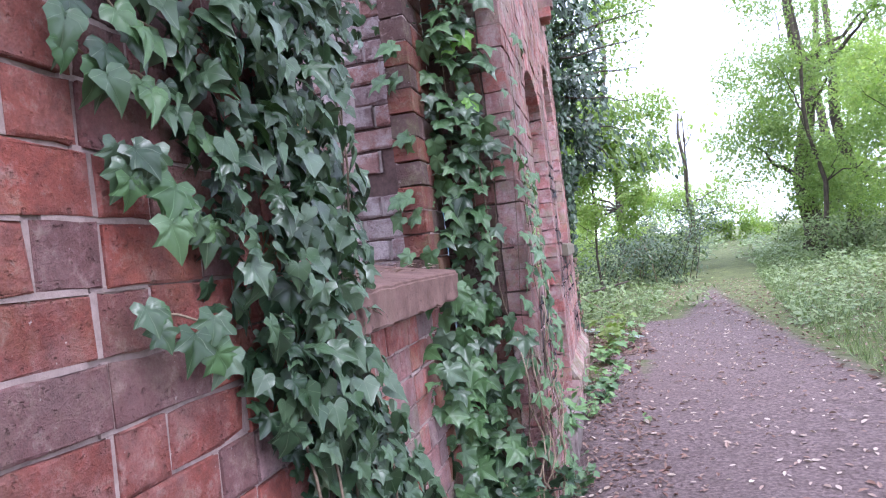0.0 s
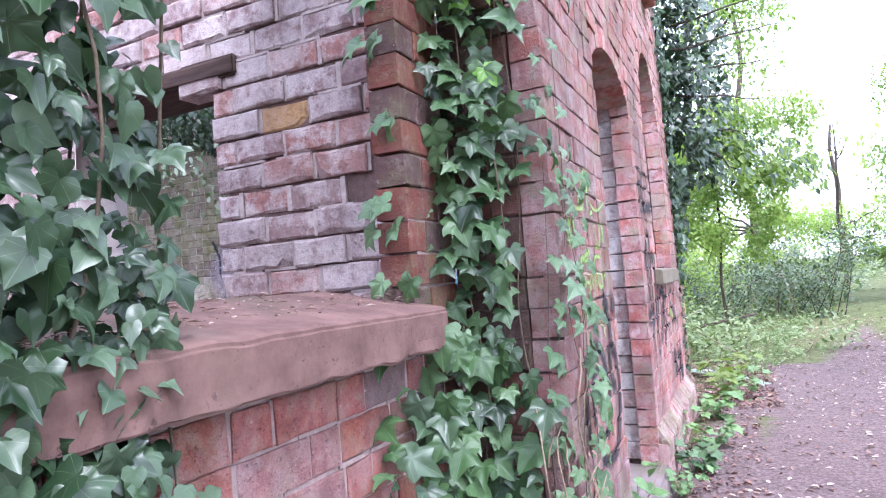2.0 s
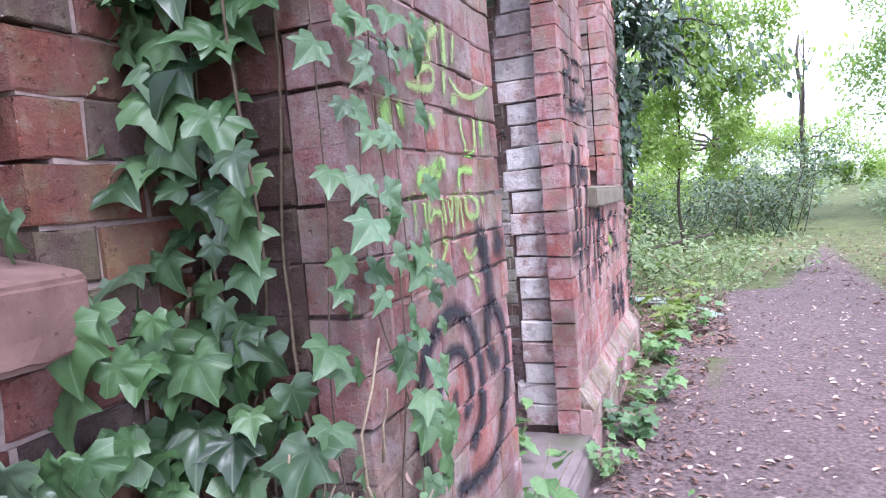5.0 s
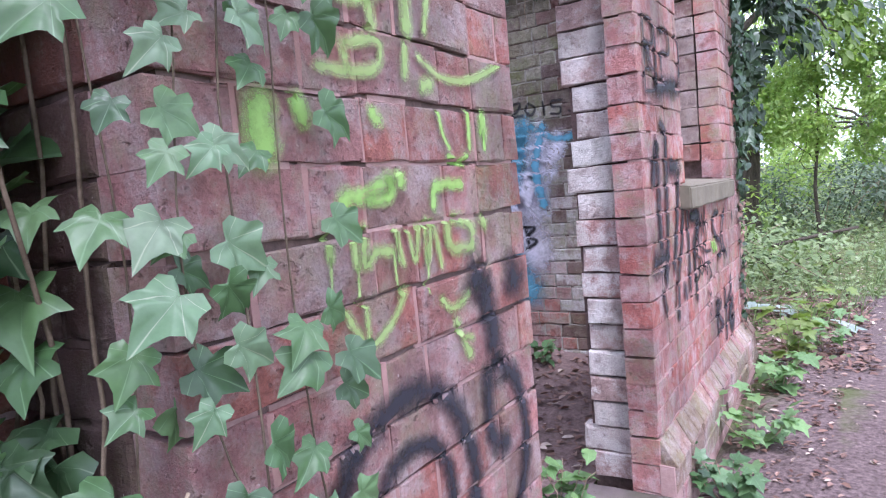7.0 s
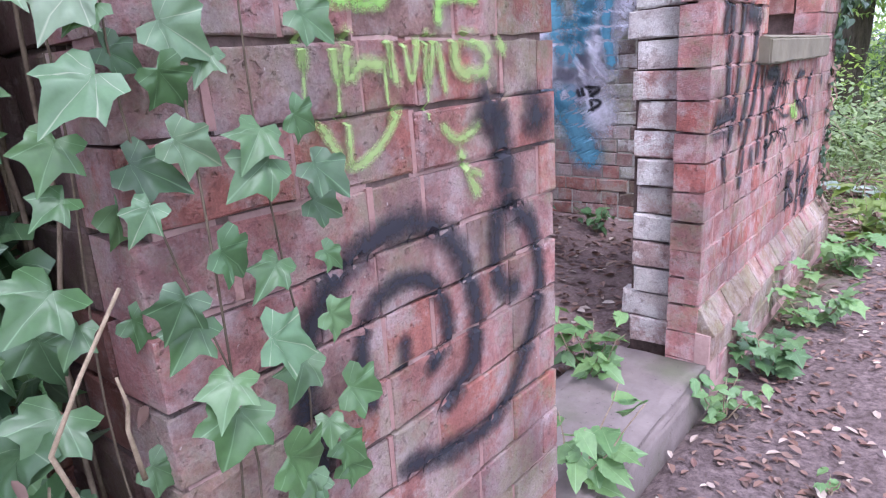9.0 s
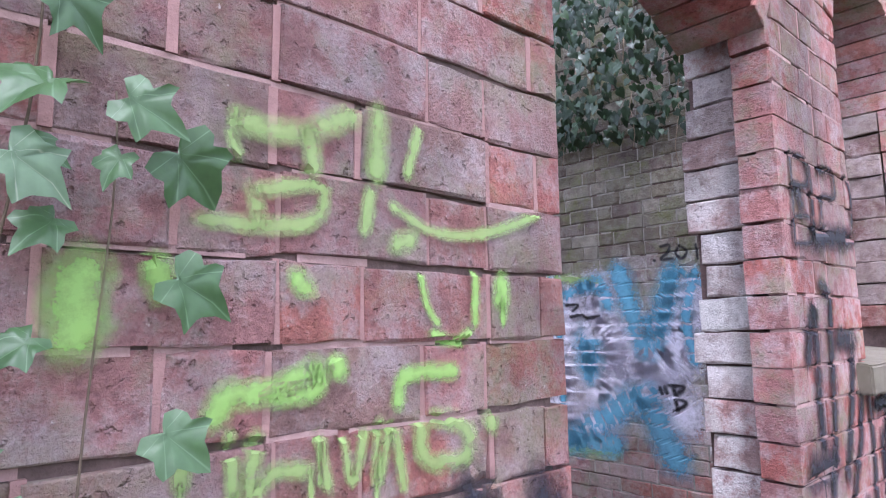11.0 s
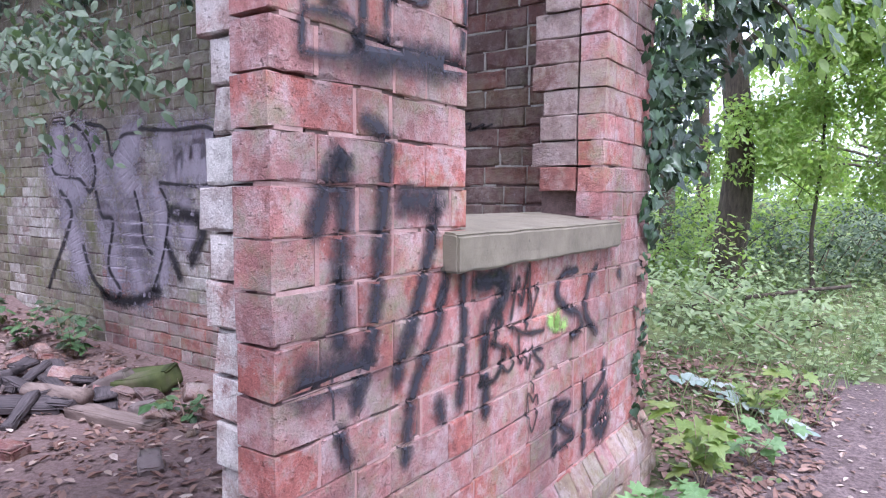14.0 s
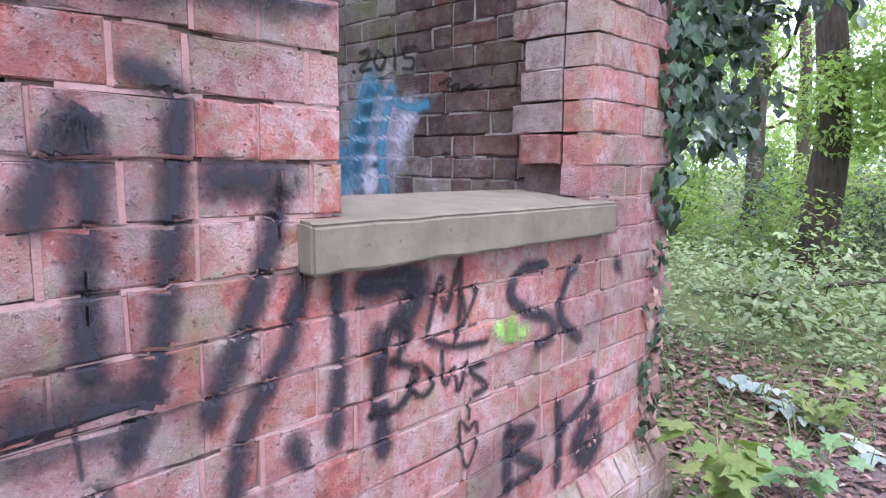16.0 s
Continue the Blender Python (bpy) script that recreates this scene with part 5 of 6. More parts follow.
def ground_cover():
    """Low leafy plants, grass and brambles off the path."""
    r = random.Random(71)
    V, F = [], []
    W, G = [], []
    n = 0
    while n < 40000:
        y = 3.9 + 16 * r.random() ** 1.6
        x = path_centre(y) + r.uniform(-6.5, 7.5)
        d = abs(x - path_centre(y))
        if d < 0.75 + 0.25 * noise.noise(Vector((x, y, 0))) or (x < 0.25 and y < 4.4):
            continue
        if noise.noise(Vector((x * 1.3, y * 1.3, 1))) < -0.25:
            continue
        if y < 5.8 + 0.4 * noise.noise(Vector((x * 2, y, 4))) and x < 1.1 and r.random() < 0.88:
            continue
        n += 1
        z = height(x, y) + r.random() ** 1.5 * (0.10 + 0.22 * min(1, (d - 0.7) / 1.2))
        s = r.uniform(0.028, 0.062) * (1 + 0.05 * y)
        m = leaf_pose(Vector((x, y, z)), Vector((r.uniform(-1, 1), r.uniform(-1, 1), r.uniform(-0.3, 0.4))), Vector((r.uniform(-0.4, 0.4), r.uniform(-0.7, 0.2), 1)), s)
        k = len(V)
        V.extend((m @ Vector(q)).to_tuple() for q in ((0, 0, 0), (0.3, 0.28, 0.04), (0.7, 0.22, 0.02), (1, 0, -0.1), (0.7, -0.22, 0.02), (0.3, -0.28, 0.04)))
        F.append(tuple(range(k, k + 6)))
    for i in range(16000):
        y = 17 + 26 * r.random()
        x = path_centre(y) + r.uniform(-14, 14)
        if abs(x - path_centre(y)) < 0.45 + 0.6 * noise.noise(Vector((x, y, 0))) or noise.noise(Vector((x * 0.5, y * 0.5, 1))) < -0.3:
            continue
        z = height(x, y) + 0.3 * r.random() ** 1.5
        m = leaf_pose(Vector((x, y, z)), Vector((r.uniform(-1, 1), r.uniform(-1, 1), r.uniform(-0.3, 0.4))), Vector((r.uniform(-0.4, 0.4), r.uniform(-0.9, 0.2), 1)), r.uniform(0.12, 0.24))
        k = len(V)
        V.extend((m @ Vector(q)).to_tuple() for q in ((0, 0, 0), (0.4, 0.28, 0.04), (1, 0, -0.1), (0.4, -0.28, 0.04)))
        F.append(tuple(range(k, k + 4)))
    tagged(thing("undergrowth", mesh_of("undergrowth", V, F, HERB), Matrix(), "low green leafy undergrowth covering the woodland floor", "undergrowth"), kind="stuff")
    for i in range(14000):
        y = -3 + 21 * r.random()
        side = r.choice((-1, 1, 1))
        x = path_centre(y) + side * (0.85 + 3.0 * r.random() ** 1.6)
        if y < 4.6 and side < 0:
            continue
        h, lean = r.uniform(0.05, 0.22), Vector((r.uniform(-0.1, 0.1), r.uniform(-0.1, 0.1), 0))
        p = Vector((x, y, height(x, y) - 0.01))
        w = Vector((r.uniform(-1, 1), r.uniform(-1, 1), 0)).normalized() * 0.004
        k = len(W)
        W.extend(q.to_tuple() for q in (p - w, p + w, p + lean * 0.5 + w * 0.7 + Vector((0, 0, h * 0.6)), p + lean + Vector((0, 0, h)), p + lean * 0.5 - w * 0.7 + Vector((0, 0, h * 0.6))))
        G.append((k, k + 1, k + 2, k + 3, k + 4))
    tagged(thing("grass", mesh_of("grass", W, G, HERB), Matrix(), "thin green grass along the path's edges", "grass"), kind="stuff")


ground_cover()


def litter(name, label, area, n, mat, size, indoors=False, seed=81):
    r = random.Random(seed)
    V, F = [], []
    x0, x1, y0, y1 = area
    for i in range(n):
        x, y = r.uniform(x0, x1), r.uniform(y0, y1)
        if not indoors:
            if x < 0.07 and y < 4.0:
                continue
            z = height(x, y) + 0.006
        else:
            z = floor_z(x, y) + 0.006
        s = r.uniform(*size)
        m = leaf_pose(Vector((x, y, z)), Vector((r.uniform(-1, 1), r.uniform(-1, 1), r.uniform(-0.12, 0.2))), Vector((r.uniform(-0.35, 0.35), r.uniform(-0.35, 0.35), 1)), s)
        k = len(V)
        c = r.uniform(0, 0.25)
        V.extend((m @ Vector(q)).to_tuple() for q in ((0, 0, 0), (0.3, 0.24, c), (0.7, 0.2, c), (1, 0, 0.05), (0.7, -0.2, c), (0.3, -0.24, c), (0.5, 0, 0)))
        F.extend((k + 6, k + a, k + b) for a, b in ((0, 1), (1, 2), (2, 3), (3, 4), (4, 5), (5, 0)))
    tagged(thing(name, mesh_of(name, V, F, mat), Matrix(), label, "fallen leaves"), kind="stuff")


litter("fallen_leaves", "pale dry leaves scattered over the earth path", (0.05, 3.0, -3, 11), 4600, LITTER, (0.018, 0.048), seed=81)
litter("fallen_leaves", "dark red-brown leaf litter along the wall's foot", (0.05, 0.5, -2.5, 6), 1500, LITTER_RED, (0.02, 0.045), seed=82)
litter("fallen_leaves", "leaf litter on the bare earth behind the ruin", (-1.2, 0.55, 3.9, 6.2), 1300, LITTER_RED, (0.025, 0.06), seed=86)
litter("fallen_leaves", "pale leaves on the bare earth behind the ruin", (-1.0, 0.7, 3.9, 6.2), 260, LITTER, (0.03, 0.07), seed=87)
litter("fallen_leaves", "dark rotting leaves along the far edge of the path", (1.7, 4.5, -2, 9), 2200, LITTER_RED, (0.025, 0.055), seed=83)
litter("fallen_leaves", "brown leaf litter over the ruin's earth floor", (-6, -0.32, 0.2, 3.4), 5200, LITTER_RED, (0.025, 0.06), True, seed=84)
litter("fallen_leaves", "pale dry leaves on the ruin's earth floor", (-5, -0.32, 0.2, 3.3), 1300, LITTER, (0.03, 0.065), True, seed=85)


def sill_debris():
    r = random.Random(95)
    V, F = [], []
    for i in range(420):
        y = -1.38 + 0.95 * r.random() ** 2.2
        x = -0.24 - 0.26 * r.random()
        z = 1.084 + (-0.22 - x) * 0.19 + 0.012
        m = leaf_pose(Vector((x, y, z)), Vector((r.uniform(-1, 1), r.uniform(-1, 1), 0.05)), Vector((r.uniform(-0.3, 0.3), 0, 1)), r.uniform(0.008, 0.03))
        k = len(V)
        V.extend((m @ Vector(q)).to_tuple() for q in ((0, 0, 0), (0.5, 0.16, 0.08), (1, 0, 0), (0.5, -0.16, 0.08)))
        F.append((k, k + 1, k + 2, k + 3))
    tagged(thing("sill_litter", mesh_of("sill_litter", V, F, LITTER), Matrix(), "small dry leaf scraps lying on the sandstone sill", "fallen leaves"), kind="stuff")


sill_debris()


# ---- sprayed writing: strokes as (width, u, z, u, z, ...) along a wall ----
GREEN_UPPER = [
    (0.008, 0.269, 1.472, 0.264, 1.444, 0.274, 1.424),
    (0.016, 0.27, 1.46, 0.337, 1.462, 0.411, 1.496),
    (0.014, 0.351, 1.465, 0.359, 1.424),
    (0.018, 0.447, 1.505, 0.443, 1.431),
    (0.01, 0.51, 1.5, 0.491, 1.438),
    (0.011, 0.287, 1.395, 0.297, 1.358),
    (0.011, 0.296, 1.393, 0.366, 1.406, 0.37, 1.381, 0.352, 1.364, 0.313, 1.357, 0.236, 1.355),
    (0.011, 0.435, 1.409, 0.427, 1.361),
    (0.009, 0.468, 1.396, 0.532, 1.371, 0.625, 1.376, 0.748, 1.417),
    (0.016, 0.473, 1.35, 0.496, 1.357),
]
GREEN_MIDDLE = [
    (0.028, 0.137, 1.3, 0.135, 1.281, 0.137, 1.248),
    (0.018, 0.198, 1.306, 0.203, 1.286),
    (0.007, 0.512, 1.312, 0.521, 1.277, 0.539, 1.255),
    (0.009, 0.607, 1.317, 0.605, 1.256),
    (0.018, 0.66, 1.311, 0.66, 1.283),
    (0.007, 0.66, 1.283, 0.659, 1.256),
    (0.009, 0.53, 1.242, 0.568, 1.231, 0.594, 1.242),
    (0.014, 0.341, 1.304, 0.353, 1.292),
    (0.015, 0.253, 1.165, 0.269, 1.187, 0.31, 1.189, 0.365, 1.209),
    (0.012, 0.365, 1.209, 0.365, 1.185, 0.316, 1.18),
    (0.012, 0.39, 1.214, 0.394, 1.201),
    (0.012, 0.476, 1.163, 0.486, 1.193, 0.567, 1.195),
]
GREEN_LOWER = [
    (0.01, 0.227, 1.145, 0.226, 1.108),
    (0.01, 0.27, 1.15, 0.277, 1.091),
    (0.012, 0.299, 1.146, 0.294, 1.091, 0.318, 1.108, 0.359, 1.105),
    (0.01, 0.369, 1.138, 0.38, 1.084),
    (0.009, 0.397, 1.141, 0.412, 1.085, 0.427, 1.134),
    (0.009, 0.447, 1.144, 0.444, 1.076, 0.467, 1.136, 0.483, 1.064),
    (0.015, 0.51, 1.138, 0.516, 1.094, 0.565, 1.084, 0.59, 1.098, 0.581, 1.127, 0.528, 1.141),
    (0.016, 0.63, 1.129, 0.636, 1.117),
]
GREEN_ARROW = [
    (0.01, 0.242, 1.04, 0.285, 0.984, 0.343, 1.005, 0.38, 1.045),
    (0.009, 0.287, 1.041, 0.286, 0.988),
    (0.012, 0.475, 1.013, 0.507, 0.99, 0.56, 1.008),
    (0.015, 0.513, 0.97, 0.55, 0.902),
    (0.011, 0.54, 0.936, 0.562, 0.928),
]
SPIRAL = [
    (0.029, 0.189, 0.598, 0.171, 0.703, 0.191, 0.788, 0.235, 0.844, 0.298, 0.876, 0.376, 0.888, 0.456, 0.859, 0.508, 0.79, 0.537, 0.691, 0.511, 0.607, 0.441, 0.573),
    (0.021, 0.283, 0.647, 0.271, 0.714, 0.286, 0.775, 0.333, 0.804, 0.399, 0.8, 0.448, 0.752, 0.456, 0.681, 0.412, 0.651),
    (0.02, 0.355, 0.667, 0.356, 0.713),
    (0.054, 0.595, 1.037, 0.601, 1.019),
]
SPIRAL_MORE = [
    (0.061, 0.73, 1.02, 0.739, 0.999),
    (0.043, 0.623, 1.002, 0.633, 0.935, 0.642, 0.854),
    (0.028, 0.642, 0.864, 0.715, 0.805, 0.739, 0.687, 0.689, 0.577, 0.599, 0.488, 0.464, 0.481, 0.34, 0.512),
    (0.029, 0.599, 0.853, 0.602, 0.741, 0.654, 0.703),
]
PIER_BIG = [
    (0.039, 1.82, 1.154, 1.856, 1.243, 1.887, 1.291),
    (0.035, 1.891, 1.283, 1.894, 1.182, 1.882, 1.081, 1.881, 0.936),
    (0.033, 1.957, 1.36, 2.02, 1.327, 2.013, 1.253, 1.995, 1.068, 1.968, 0.917, 1.924, 0.807),
    (0.048, 2.069, 1.206, 2.209, 1.199),
    (0.036, 2.187, 1.181, 2.166, 1.097, 2.124, 0.981, 2.049, 0.83),
    (0.032, 2.229, 1.035, 2.201, 0.919, 2.112, 0.789, 2.082, 0.64),
]
PIER_BIG_MORE = [
    (0.029, 2.303, 1.022, 2.311, 0.871, 2.295, 0.713),
    (0.048, 2.373, 0.994, 2.517, 0.99, 2.465, 0.906),
    (0.062, 1.787, 0.878, 1.858, 0.878, 1.938, 0.88),
    (0.027, 1.879, 0.766, 1.903, 0.693),
    (0.031, 2.211, 0.737, 2.219, 0.695),
    (0.034, 2.405, 0.895, 2.419, 0.65),
]
PIER_TOP = [
    (0.013, 1.801, 1.707, 1.801, 1.583, 1.791, 1.457),
    (0.016, 1.806, 1.702, 1.921, 1.699, 1.916, 1.632, 1.806, 1.618),
    (0.013, 1.806, 1.531, 1.916, 1.538, 1.921, 1.476, 1.801, 1.458),
    (0.019, 1.944, 1.7, 1.949, 1.586, 1.944, 1.5),
    (0.018, 2.026, 1.69, 2.137, 1.701, 2.144, 1.625, 2.027, 1.605, 2.021, 1.512),
    (0.017, 2.264, 1.706, 2.304, 1.657, 2.292, 1.555),
    (0.052, 1.949, 1.487, 2.071, 1.498, 2.285, 1.512),
    (0.041, 1.841, 1.605, 1.867, 1.57),
]
SCRAWL = [
    (0.012, 2.544, 0.877, 2.586, 0.988, 2.605, 0.91, 2.652, 1.019, 2.647, 0.884),
    (0.012, 2.66, 0.934, 2.674, 0.888, 2.713, 0.953),
    (0.012, 2.674, 0.888, 2.632, 0.834),
    (0.013, 2.544, 0.86, 2.633, 0.825, 2.751, 0.814),
    (0.015, 2.388, 0.732, 2.414, 0.825, 2.442, 0.907, 2.498, 0.879, 2.442, 0.831),
    (0.016, 2.442, 0.831, 2.516, 0.796, 2.466, 0.734, 2.381, 0.734),
]
SCRAWL_MORE = [
    (0.011, 2.515, 0.814, 2.494, 0.77, 2.533, 0.735, 2.568, 0.764, 2.524, 0.812),
    (0.011, 2.591, 0.823, 2.605, 0.742, 2.633, 0.775, 2.65, 0.717, 2.677, 0.778),
    (0.012, 2.746, 0.763, 2.693, 0.754, 2.754, 0.704, 2.705, 0.693),
    (0.008, 2.691, 0.686, 2.688, 0.638),
    (0.008, 2.688, 0.61, 2.655, 0.641, 2.66, 0.584, 2.682, 0.521, 2.719, 0.572, 2.713, 0.624, 2.688, 0.61),
]
LETTERS = [
    (0.024, 2.994, 0.972, 2.887, 0.969, 2.842, 0.914, 2.917, 0.859, 3.018, 0.827, 3.048, 0.775, 2.973, 0.755),
    (0.026, 3.166, 0.969, 3.098, 0.91, 3.08, 0.817, 3.182, 0.736),
    (0.032, 2.841, 0.403, 2.848, 0.561),
    (0.025, 2.848, 0.553, 2.957, 0.532, 2.87, 0.493, 2.996, 0.41, 2.849, 0.405),
    (0.031, 3.08, 0.573, 3.094, 0.434, 3.085, 0.335),
    (0.029, 3.266, 0.611, 3.255, 0.543, 3.1, 0.483),
    (0.064, 3.294, 0.478, 3.198, 0.418, 3.252, 0.346, 3.307, 0.401),
    (0.036, 3.398, 0.934, 3.407, 0.915),
    (0.026, 2.369, 1.004, 2.515, 0.985, 2.482, 0.918),
    (0.022, 2.197, 0.966, 2.227, 1.002),
]
GREEN_STAR = [
    (0.027, 2.794, 0.833, 2.906, 0.805),
    (0.027, 2.849, 0.844, 2.846, 0.799),
]
BLUE_B = [
    (0.068, -2.49, 1.656, -2.486, 1.146, -2.493, 0.613),
    (0.095, -2.492, 0.652, -2.32, 0.533, -2.015, 0.542, -1.644, 0.541),
    (0.222, -2.319, 1.479, -2.304, 1.424),
    (0.185, -2.288, 1.029, -2.284, 0.933),
    (0.051, -2.468, 1.654, -2.204, 1.602, -2.045, 1.511),
]
WHITE_B = [
    (0.123, -2.334, 1.591, -2.129, 1.508, -2.055, 1.415),
    (0.093, -2.104, 1.471, -2.117, 1.148, -2.011, 0.971, -2.052, 0.682),
    (0.09, -2.393, 1.594, -2.393, 1.146, -2.394, 0.621),
    (0.095, -2.366, 1.184, -2.107, 1.166),
    (0.162, -2.371, 0.773, -2.214, 0.653, -2.014, 0.649),
    (0.142, -1.959, 1.395, -1.98, 1.148, -1.992, 0.865, -1.955, 0.654),
    (0.151, -1.818, 1.459, -1.727, 1.439),
    (0.153, -1.894, 0.623, -1.71, 0.655),
    (0.136, -1.719, 1.387, -1.694, 1.116, -1.696, 0.742),
]
BLUE_O = [
    (0.055, -2.006, 1.449, -1.863, 1.503, -1.718, 1.489),
    (0.084, -1.829, 1.115, -1.822, 0.942),
    (0.036, -2.025, 1.468, -2.048, 1.148, -2.032, 0.72),
]
BLUE_W = [
    (0.101, -1.578, 1.591, -1.478, 1.276, -1.393, 1.142, -1.224, 1.564),
    (0.064, -1.856, 1.502, -1.725, 1.53, -1.658, 1.384),
    (0.122, -1.948, 0.528, -1.686, 0.709, -1.564, 0.786, -1.448, 0.844),
    (0.127, -1.429, 0.845, -1.351, 0.659, -1.258, 0.483),
    (0.12, -1.828, 1.174, -1.816, 0.996),
    (0.044, -1.088, 1.553, -1.155, 1.301, -1.115, 1.05),
]
WHITE_W = [
    (0.21, -1.823, 1.282, -1.685, 1.105, -1.76, 0.859),
    (0.198, -1.581, 1.174, -1.436, 1.042, -1.266, 1.175),
    (0.196, -1.571, 1.004, -1.405, 0.944, -1.218, 1.111),
    (0.157, -1.301, 0.885, -1.208, 0.735),
    (0.16, -1.168, 1.366, -1.231, 1.175),
]
GREEN_RIM = [
    (0.058, -2.539, 0.494, -2.216, 0.465, -1.645, 0.501),
    (0.043, -2.467, 1.692, -2.005, 1.573, -1.727, 1.54),
]
SILVER = [
    (0.217, -4.533, 1.664, -4.585, 1.426, -4.327, 1.232, -4.153, 1.461, -4.231, 1.649),
    (0.181, -4.068, 1.596, -3.916, 1.319, -3.845, 1.05),
    (0.215, -3.464, 1.611, -3.612, 1.401, -3.474, 1.141, -3.411, 0.801),
    (0.198, -3.127, 1.553, -2.875, 1.522, -2.61, 1.529),
    (0.198, -3.002, 1.346, -2.64, 1.396),
    (0.218, -4.462, 1.089, -4.339, 0.854, -4.26, 0.622),
    (0.206, -3.845, 1.05, -3.775, 0.785, -3.743, 0.564),
    (0.19, -3.547, 1.055, -3.484, 0.711, -3.418, 0.501),
    (0.183, -3.199, 1.226, -3.138, 0.978, -3.21, 0.643),
    (0.136, -2.882, 1.144, -2.855, 0.906),
]
SILVER_LINE = [
    (0.033, -4.757, 1.798, -4.67, 1.623, -4.632, 1.379, -4.24, 1.324, -4.078, 1.23, -3.993, 1.411, -4.132, 1.644, -4.355, 1.749, -4.62, 1.765),
    (0.03, -4.105, 1.734, -3.83, 1.673, -3.758, 1.493, -3.607, 1.618, -3.394, 1.628),
    (0.028, -3.393, 1.658, -2.997, 1.627, -2.637, 1.627, -2.553, 1.527, -2.613, 1.28, -3.164, 1.287),
    (0.04, -3.997, 1.23, -3.923, 1.049, -3.77, 1.007, -3.854, 0.691, -3.706, 0.522, -3.769, 0.428),
    (0.029, -3.165, 1.267, -3.07, 1.102, -3.141, 0.813, -3.279, 0.554),
    (0.03, -3.472, 1.227, -3.406, 1.057, -3.375, 0.887, -3.274, 0.807),
]
SILVER_LINE_MORE = [
    (0.049, -4.546, 1.233, -4.376, 1.042, -4.703, 0.595, -4.802, 0.44),
    (0.046, -4.213, 0.812, -4.095, 0.585, -3.861, 0.443),
    (0.096, -3.938, 0.459, -3.561, 0.446, -3.212, 0.559),
    (0.104, -3.038, 1.103, -2.704, 1.028, -2.827, 0.787),
    (0.066, -3.107, 0.897, -2.952, 0.66),
]
DARK_WRITING = [
    (0.015, -2.484, 0.442, -2.475, 0.309),
    (0.015, -2.495, 0.441, -2.386, 0.414, -2.475, 0.309),
    (0.015, -2.348, 0.444, -2.323, 0.271),
    (0.016, -2.375, 0.442, -2.268, 0.46),
    (0.015, -2.165, 0.448, -2.258, 0.401, -2.238, 0.337, -2.156, 0.361),
    (0.014, -1.983, 1.395, -1.888, 1.393, -1.935, 1.352),
    (0.014, -1.95, 1.317, -1.865, 1.329, -1.819, 1.308, -1.728, 1.32),
    (0.011, -2.21, 1.001, -2.059, 0.987),
]
B_GLYPH = [
    (0.017, -1.258, 0.931, -1.236, 0.775),
    (0.017, -1.281, 0.914, -1.193, 0.906, -1.241, 0.852, -1.184, 0.817, -1.26, 0.768),
    (0.017, -1.339, 0.897, -1.323, 0.862),
    (0.018, -1.308, 0.904, -1.296, 0.866),
]
YEAR = [
    (0.012, -1.288, 1.713, -1.232, 1.718, -1.243, 1.677, -1.289, 1.64, -1.214, 1.636),
    (0.012, -1.17, 1.707, -1.195, 1.667, -1.159, 1.631, -1.127, 1.672, -1.17, 1.707),
    (0.011, -1.072, 1.705, -1.065, 1.622),
    (0.011, -0.946, 1.698, -1.011, 1.699, -1.011, 1.667, -0.956, 1.655, -0.965, 1.618, -1.021, 1.623),
    (0.012, -1.335, 1.637, -1.327, 1.632),
    (0.011, -0.901, 1.627, -0.892, 1.62),
    (0.008, -0.814, 1.543, -0.755, 1.56, -0.77, 1.529, -0.712, 1.536, -0.72, 1.504, -0.642, 1.53, -0.655, 1.51, -0.601, 1.527),
]
W_WINDOW = [
    (0.064, -1.233, 1.527, -1.272, 1.358, -1.325, 1.183),
    (0.032, -1.171, 1.559, -1.004, 1.467, -0.875, 1.471),
    (0.052, -1.404, 1.285, -1.388, 1.208),
]
W_WINDOW_FILL = [
    (0.096, -1.107, 1.472, -1.143, 1.355, -1.187, 1.21),
    (0.08, -0.987, 1.454, -1.055, 1.329, -1.072, 1.235),
]


def smooth_line(pts, step):
    """A rounded line through the points, in short steps."""
    out = []
    n = len(pts)
    for i in range(n - 1):
        p0, p1, p2, p3 = pts[max(i - 1, 0)], pts[i], pts[i + 1], pts[min(i + 2, n - 1)]
        k = max(2, int((p2 - p1).length / step))
        for j in range(k):
            s = j / k
            out.append(0.5 * ((2 * p1) + (p2 - p0) * s + (2 * p0 - 5 * p1 + 4 * p2 - p3) * s * s + (3 * p1 - p0 - 3 * p2 + p3) * s * s * s))
    out.append(pts[-1])
    return out


